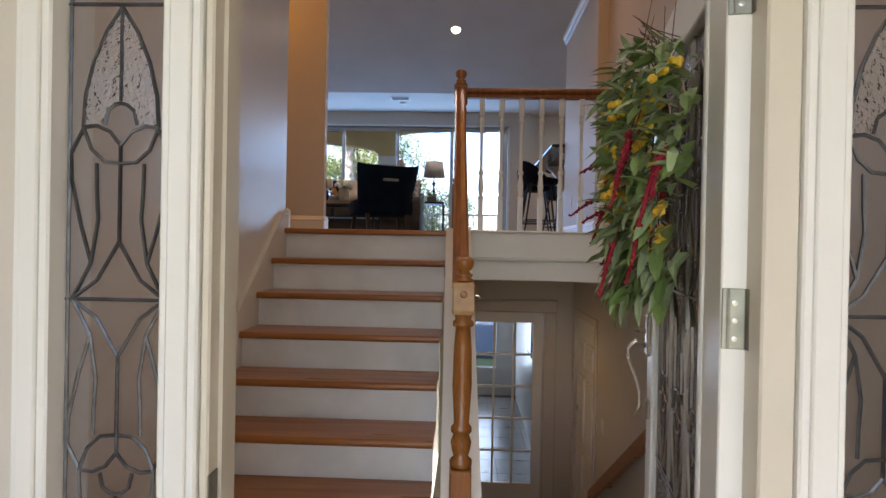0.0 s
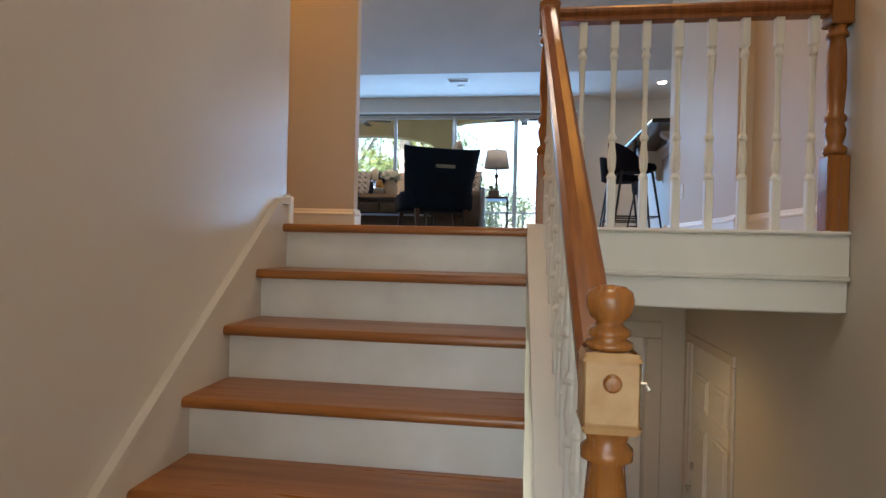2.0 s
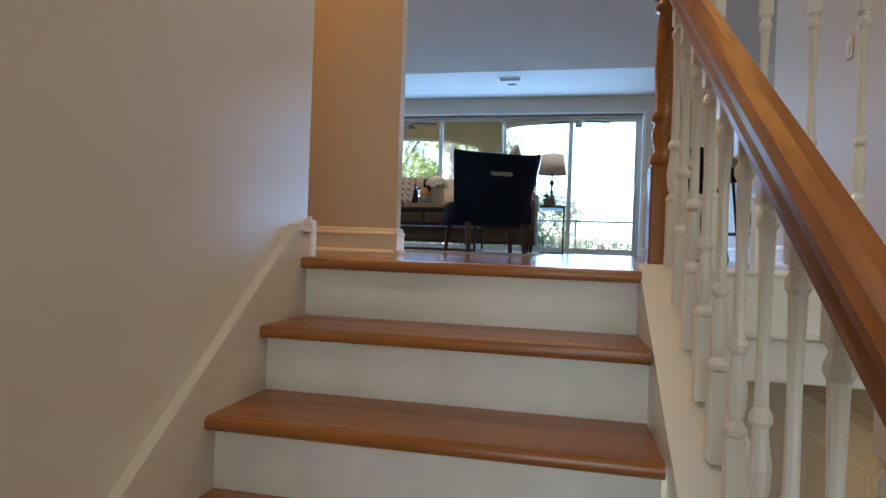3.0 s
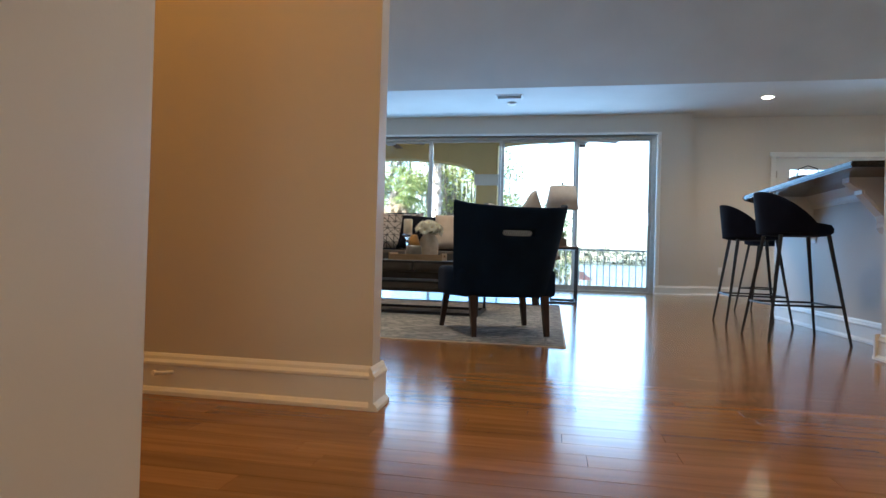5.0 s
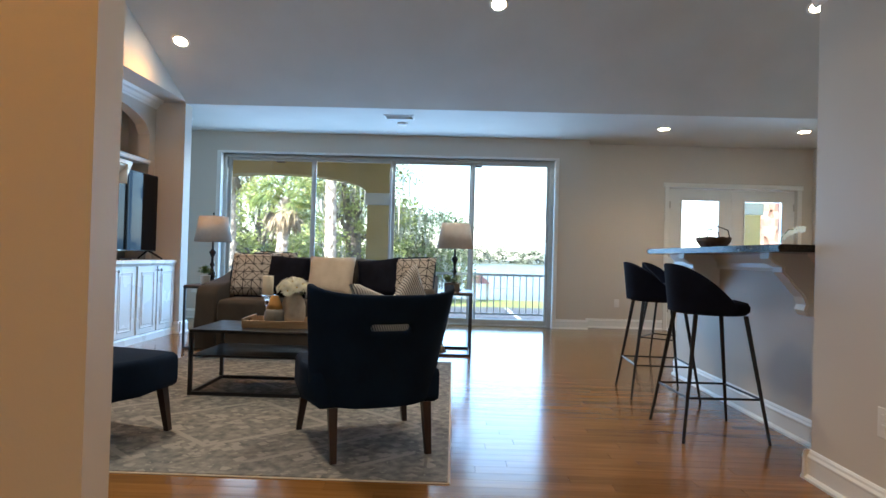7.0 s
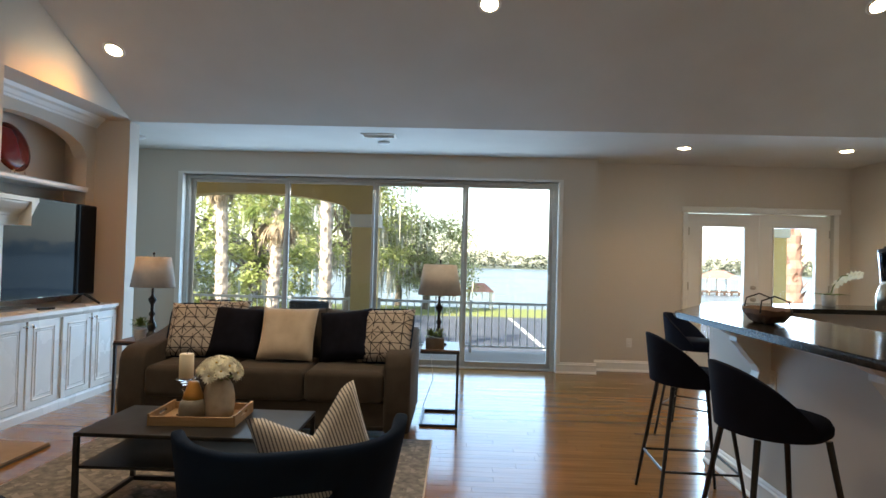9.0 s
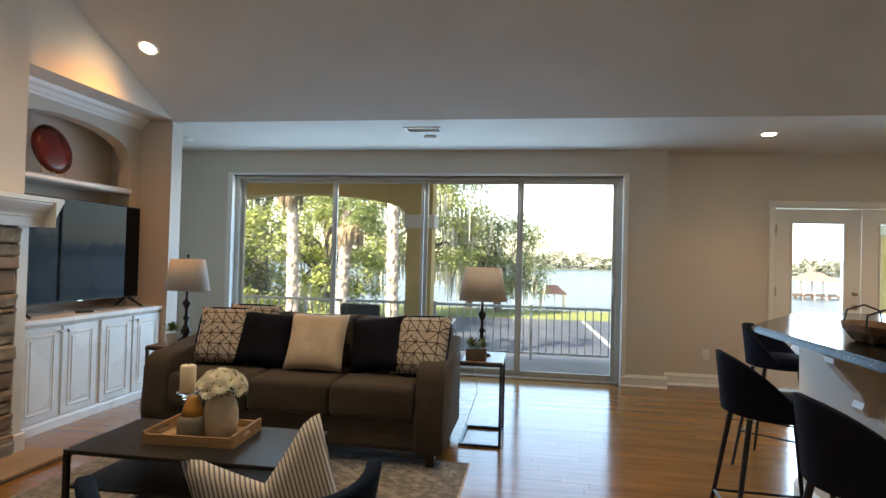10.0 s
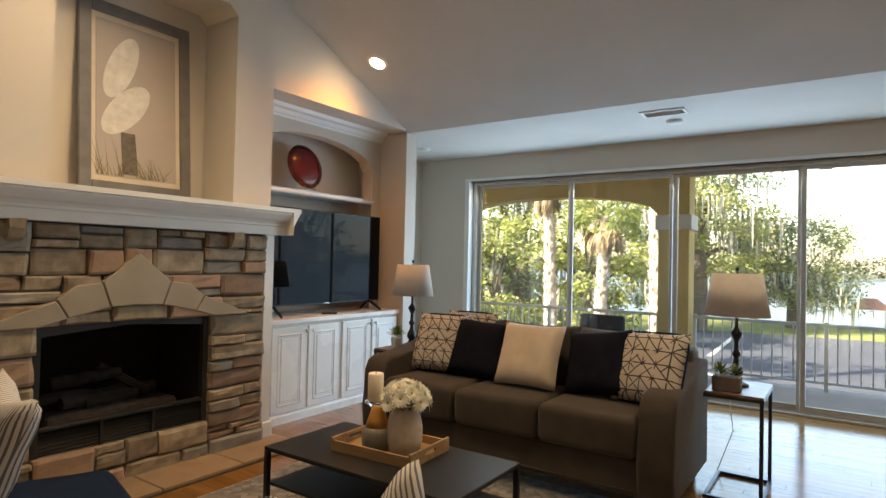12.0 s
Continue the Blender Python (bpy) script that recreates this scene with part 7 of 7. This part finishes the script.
PINKBARK = mat("pinkish_palm_bark", (0.36, 0.22, 0.17), (0.20, 0.11, 0.085), rough=0.95, scale=5, bump=0.8, bscale=14)


def palm(label, x, y, h, seed, skirt=True, bark=PALMBARK):
    rnd = random.Random(seed)
    t = thing("palm_tree", label, "palm tree", m=pose(x, y, -3.05))
    b = bmesh.new()
    lean = rnd.uniform(-.25, .25)
    prof = []
    for i in range(40):
        f = i / 39
        r = (.26 - .05 * f) * (1 + (.10 if i % 2 else -.06)) + (.08 if f < .04 else 0)
        prof.append((r, f * h))
    lathe(b, prof, 12)
    for v in b.verts:
        f = v.co.z / h
        v.co.x += lean * f * f + .03 * noise.noise(v.co * 4)
        v.co.y += .03 * noise.noise(v.co * 4 + Vector((5, 1, 2)))
    part("trunk", b, bark, t, "ringed palm trunk")
    boots = bmesh.new()
    for i in range(90):
        f = i / 90
        a = i * 2.4
        p = Vector((lean * f * f + .23 * math.cos(a), .23 * math.sin(a), f * h))
        leaf(boots, p, (math.cos(a) * .5, math.sin(a) * .5, 1), (math.cos(a), math.sin(a), 0), .32, .13, -.2)
    part("leaf_bases", boots, bark, t)

    def fronds(nm, cnt, e0, e1, ln, material):
        g = bmesh.new()
        for i in range(cnt):
            a, e = rnd.uniform(0, 6.28), rnd.uniform(e0, e1)
            d = Vector((math.cos(a) * math.sin(e), math.sin(a) * math.sin(e), math.cos(e)))
            p0 = Vector((lean, 0, h - .1))
            tip = p0 + d * ln
            tube(g, [p0, p0 + d * ln * .5 + Vector((0, 0, .06)), tip], .02, 4, .01)
            for k in range(22):
                q = (k / 21 - .5) * 2.9
                s = d.cross(Vector((0, 0, 1))).normalized() if abs(d.z) < .99 else Vector((1, 0, 0))
                w = (d * math.cos(q) + s * math.sin(q)).normalized()
                leaf(g, tip, w - Vector((0, 0, .15 + .25 * rnd.random())), (0, 0, 1), rnd.uniform(.55, .85), .05, .35)
        part(nm, g, material, t)
    fronds("fronds", 20, .35, 1.75, 1.0, FROND)
    if skirt:
        fronds("dead_fronds", 16, 2.1, 2.9, .8, DEADFROND)
    return t


# places in front of the windows: palms, the moss-hung oaks, the wood on the left
palm("tall cabbage palm with a pale trunk and green fan fronds", -9.6, 28.0, 7.9, 1)
palm("cabbage palm with a hanging skirt of dry fronds", -7.75, 28.5, 6.3, 2)
palm("cabbage palm with a pale ringed trunk", -5.45, 28.0, 8.4, 3, False)
palm("stout palm with a rough pinkish trunk beside the porch", 7.7, 19.0, 7.5, 4, False, PINKBARK)
MOSSY = "large live oak hung with grey moss"
broad_tree(MOSSY, -8.3, 50, 17, 4.4, 10, LIGHTLEAF, 9, 170, 115, .17, low=.22)
broad_tree("rounded dark live oak on the lawn by the shore", -3.0, 57, 8.2, 4.6, 12, OAKLEAF, 6, 105, 150, .15, low=.25)
broad_tree("low spreading oak at the shore", -5.8, 60, 8, 3.5, 19, OAKLEAF, 3, 40, 110, .16, low=.2)
rnd_w = random.Random(30)
for i, (x, y, h, sp_) in enumerate(((-16, 38, 15, 5), (-12.5, 41, 13, 4.5), (-20, 36, 16, 5.5), (-25, 40, 17, 6), (-11, 36, 8, 3.2), (-15, 33, 6.5, 3), (-27, 34, 14, 5), (-19, 30, 9, 3.6), (-31, 46, 17, 6))):
    broad_tree("tall dark green tree at the edge of the wood" if i == 6 else "tall wood-edge tree with yellow-green leaves and moss", x, y, h, sp_, 40 + i, OAKLEAF if i == 6 else LIGHTLEAF, 0 if i == 6 else 8, 44, 200, .16, low=.05)
broad_tree("green tree beside the porch", 19.5, 30, 10, 3, 70, LIGHTLEAF, 0, 50, 50, .3, low=.1)
bm = bmesh.new()
for i in range(300):
    x = rnd_w.uniform(-40, -9)
    clumps(bm, rnd_w, (x, rnd_w.uniform(31, 36), -2.6 + rnd_w.random()), .7, 26, .16)
tagged(part("undergrowth", bm, LIGHTLEAF), "leafy undergrowth along the edge of the wood", "shrubs", kind="stuff")
bm = bmesh.new()
for i in range(1300):
    x = rnd_w.uniform(-330, 420)
    hgt = 11.5 + 3.5 * noise.noise(Vector((x * .02, 0, 0))) + 1.5 * noise.noise(Vector((x * .11, 3, 0)))
    clumps(bm, rnd_w, (x, 420 + rnd_w.uniform(0, 30), -3.2 + hgt * rnd_w.uniform(.02, .85)), 3.4, 16, 1.5)
# greyed green: the distance haze is mixed into this colour
FARLEAF = mat("hazy_far_foliage", (0.085, 0.105, 0.075), (0.13, 0.15, 0.11), rough=0.9, scale=0.1, vary=0.25, rnd="island")
tagged(part("far_woods", bm, FARLEAF), "dark tree line on the far shore of the lake", "woods", kind="stuff")
tagged(part("far_shore", P([(-600, 410), (700, 410), (700, 800), (-600, 800)], "z", -4.0, -3.0), FARLEAF), "low far shore of the lake", "ground", kind="structure")
RED = mat("red_roof", (0.42, 0.20, 0.15), (0.34, 0.15, 0.11), rough=0.7, scale=3)


def shelter(name, label, x, y, w, d, z0, eave, peak, roof_mat, posts, deck=0):
    t = thing(name, label, "shelter", m=pose(x, y, z0))
    b = bmesh.new()
    vs = [b.verts.new(p) for p in ((-w / 2 - .3, -d / 2 - .3, eave), (w / 2 + .3, -d / 2 - .3, eave), (w / 2 + .3, d / 2 + .3, eave), (-w / 2 - .3, d / 2 + .3, eave), (-w * .2, 0, peak), (w * .2, 0, peak))]
    for f in ((0, 1, 5, 4), (1, 2, 5), (2, 3, 4, 5), (3, 0, 4), (3, 2, 1, 0)):
        b.faces.new([vs[i] for i in f])
    part("roof", b, roof_mat, t)
    for i in range(posts):
        for s in (-1, 1):
            px = -w / 2 + w * i / (posts - 1)
            part("post", B(px - .1, s * d / 2 - .1, -.4, px + .1, s * d / 2 + .1, eave + .02), WHITE, t)
    if deck:
        part("deck", B(-w / 2 - deck, -d / 2 - .3, .45, w / 2 + deck, d / 2 + .3, .65), TWIG, t)
        for i in range(9):
            px = -w / 2 - deck + (w + 2 * deck) * i / 8
            part("pile", B(px - .12, -d / 2 - .2, -.8, px + .12, -d / 2, .5), TWIG, t)
    return t


shelter("gazebo", "small white gazebo with a red hipped roof by the lake", 1.9, 60, 2.1, 2.0, -3.2, 1.7, 2.5, RED, 2)
shelter("boathouse", "open boathouse with a red roof over the water", 46.0, 110, 5.2, 5, -3.45, 2.9, 4.3, RED, 4, 2.5)
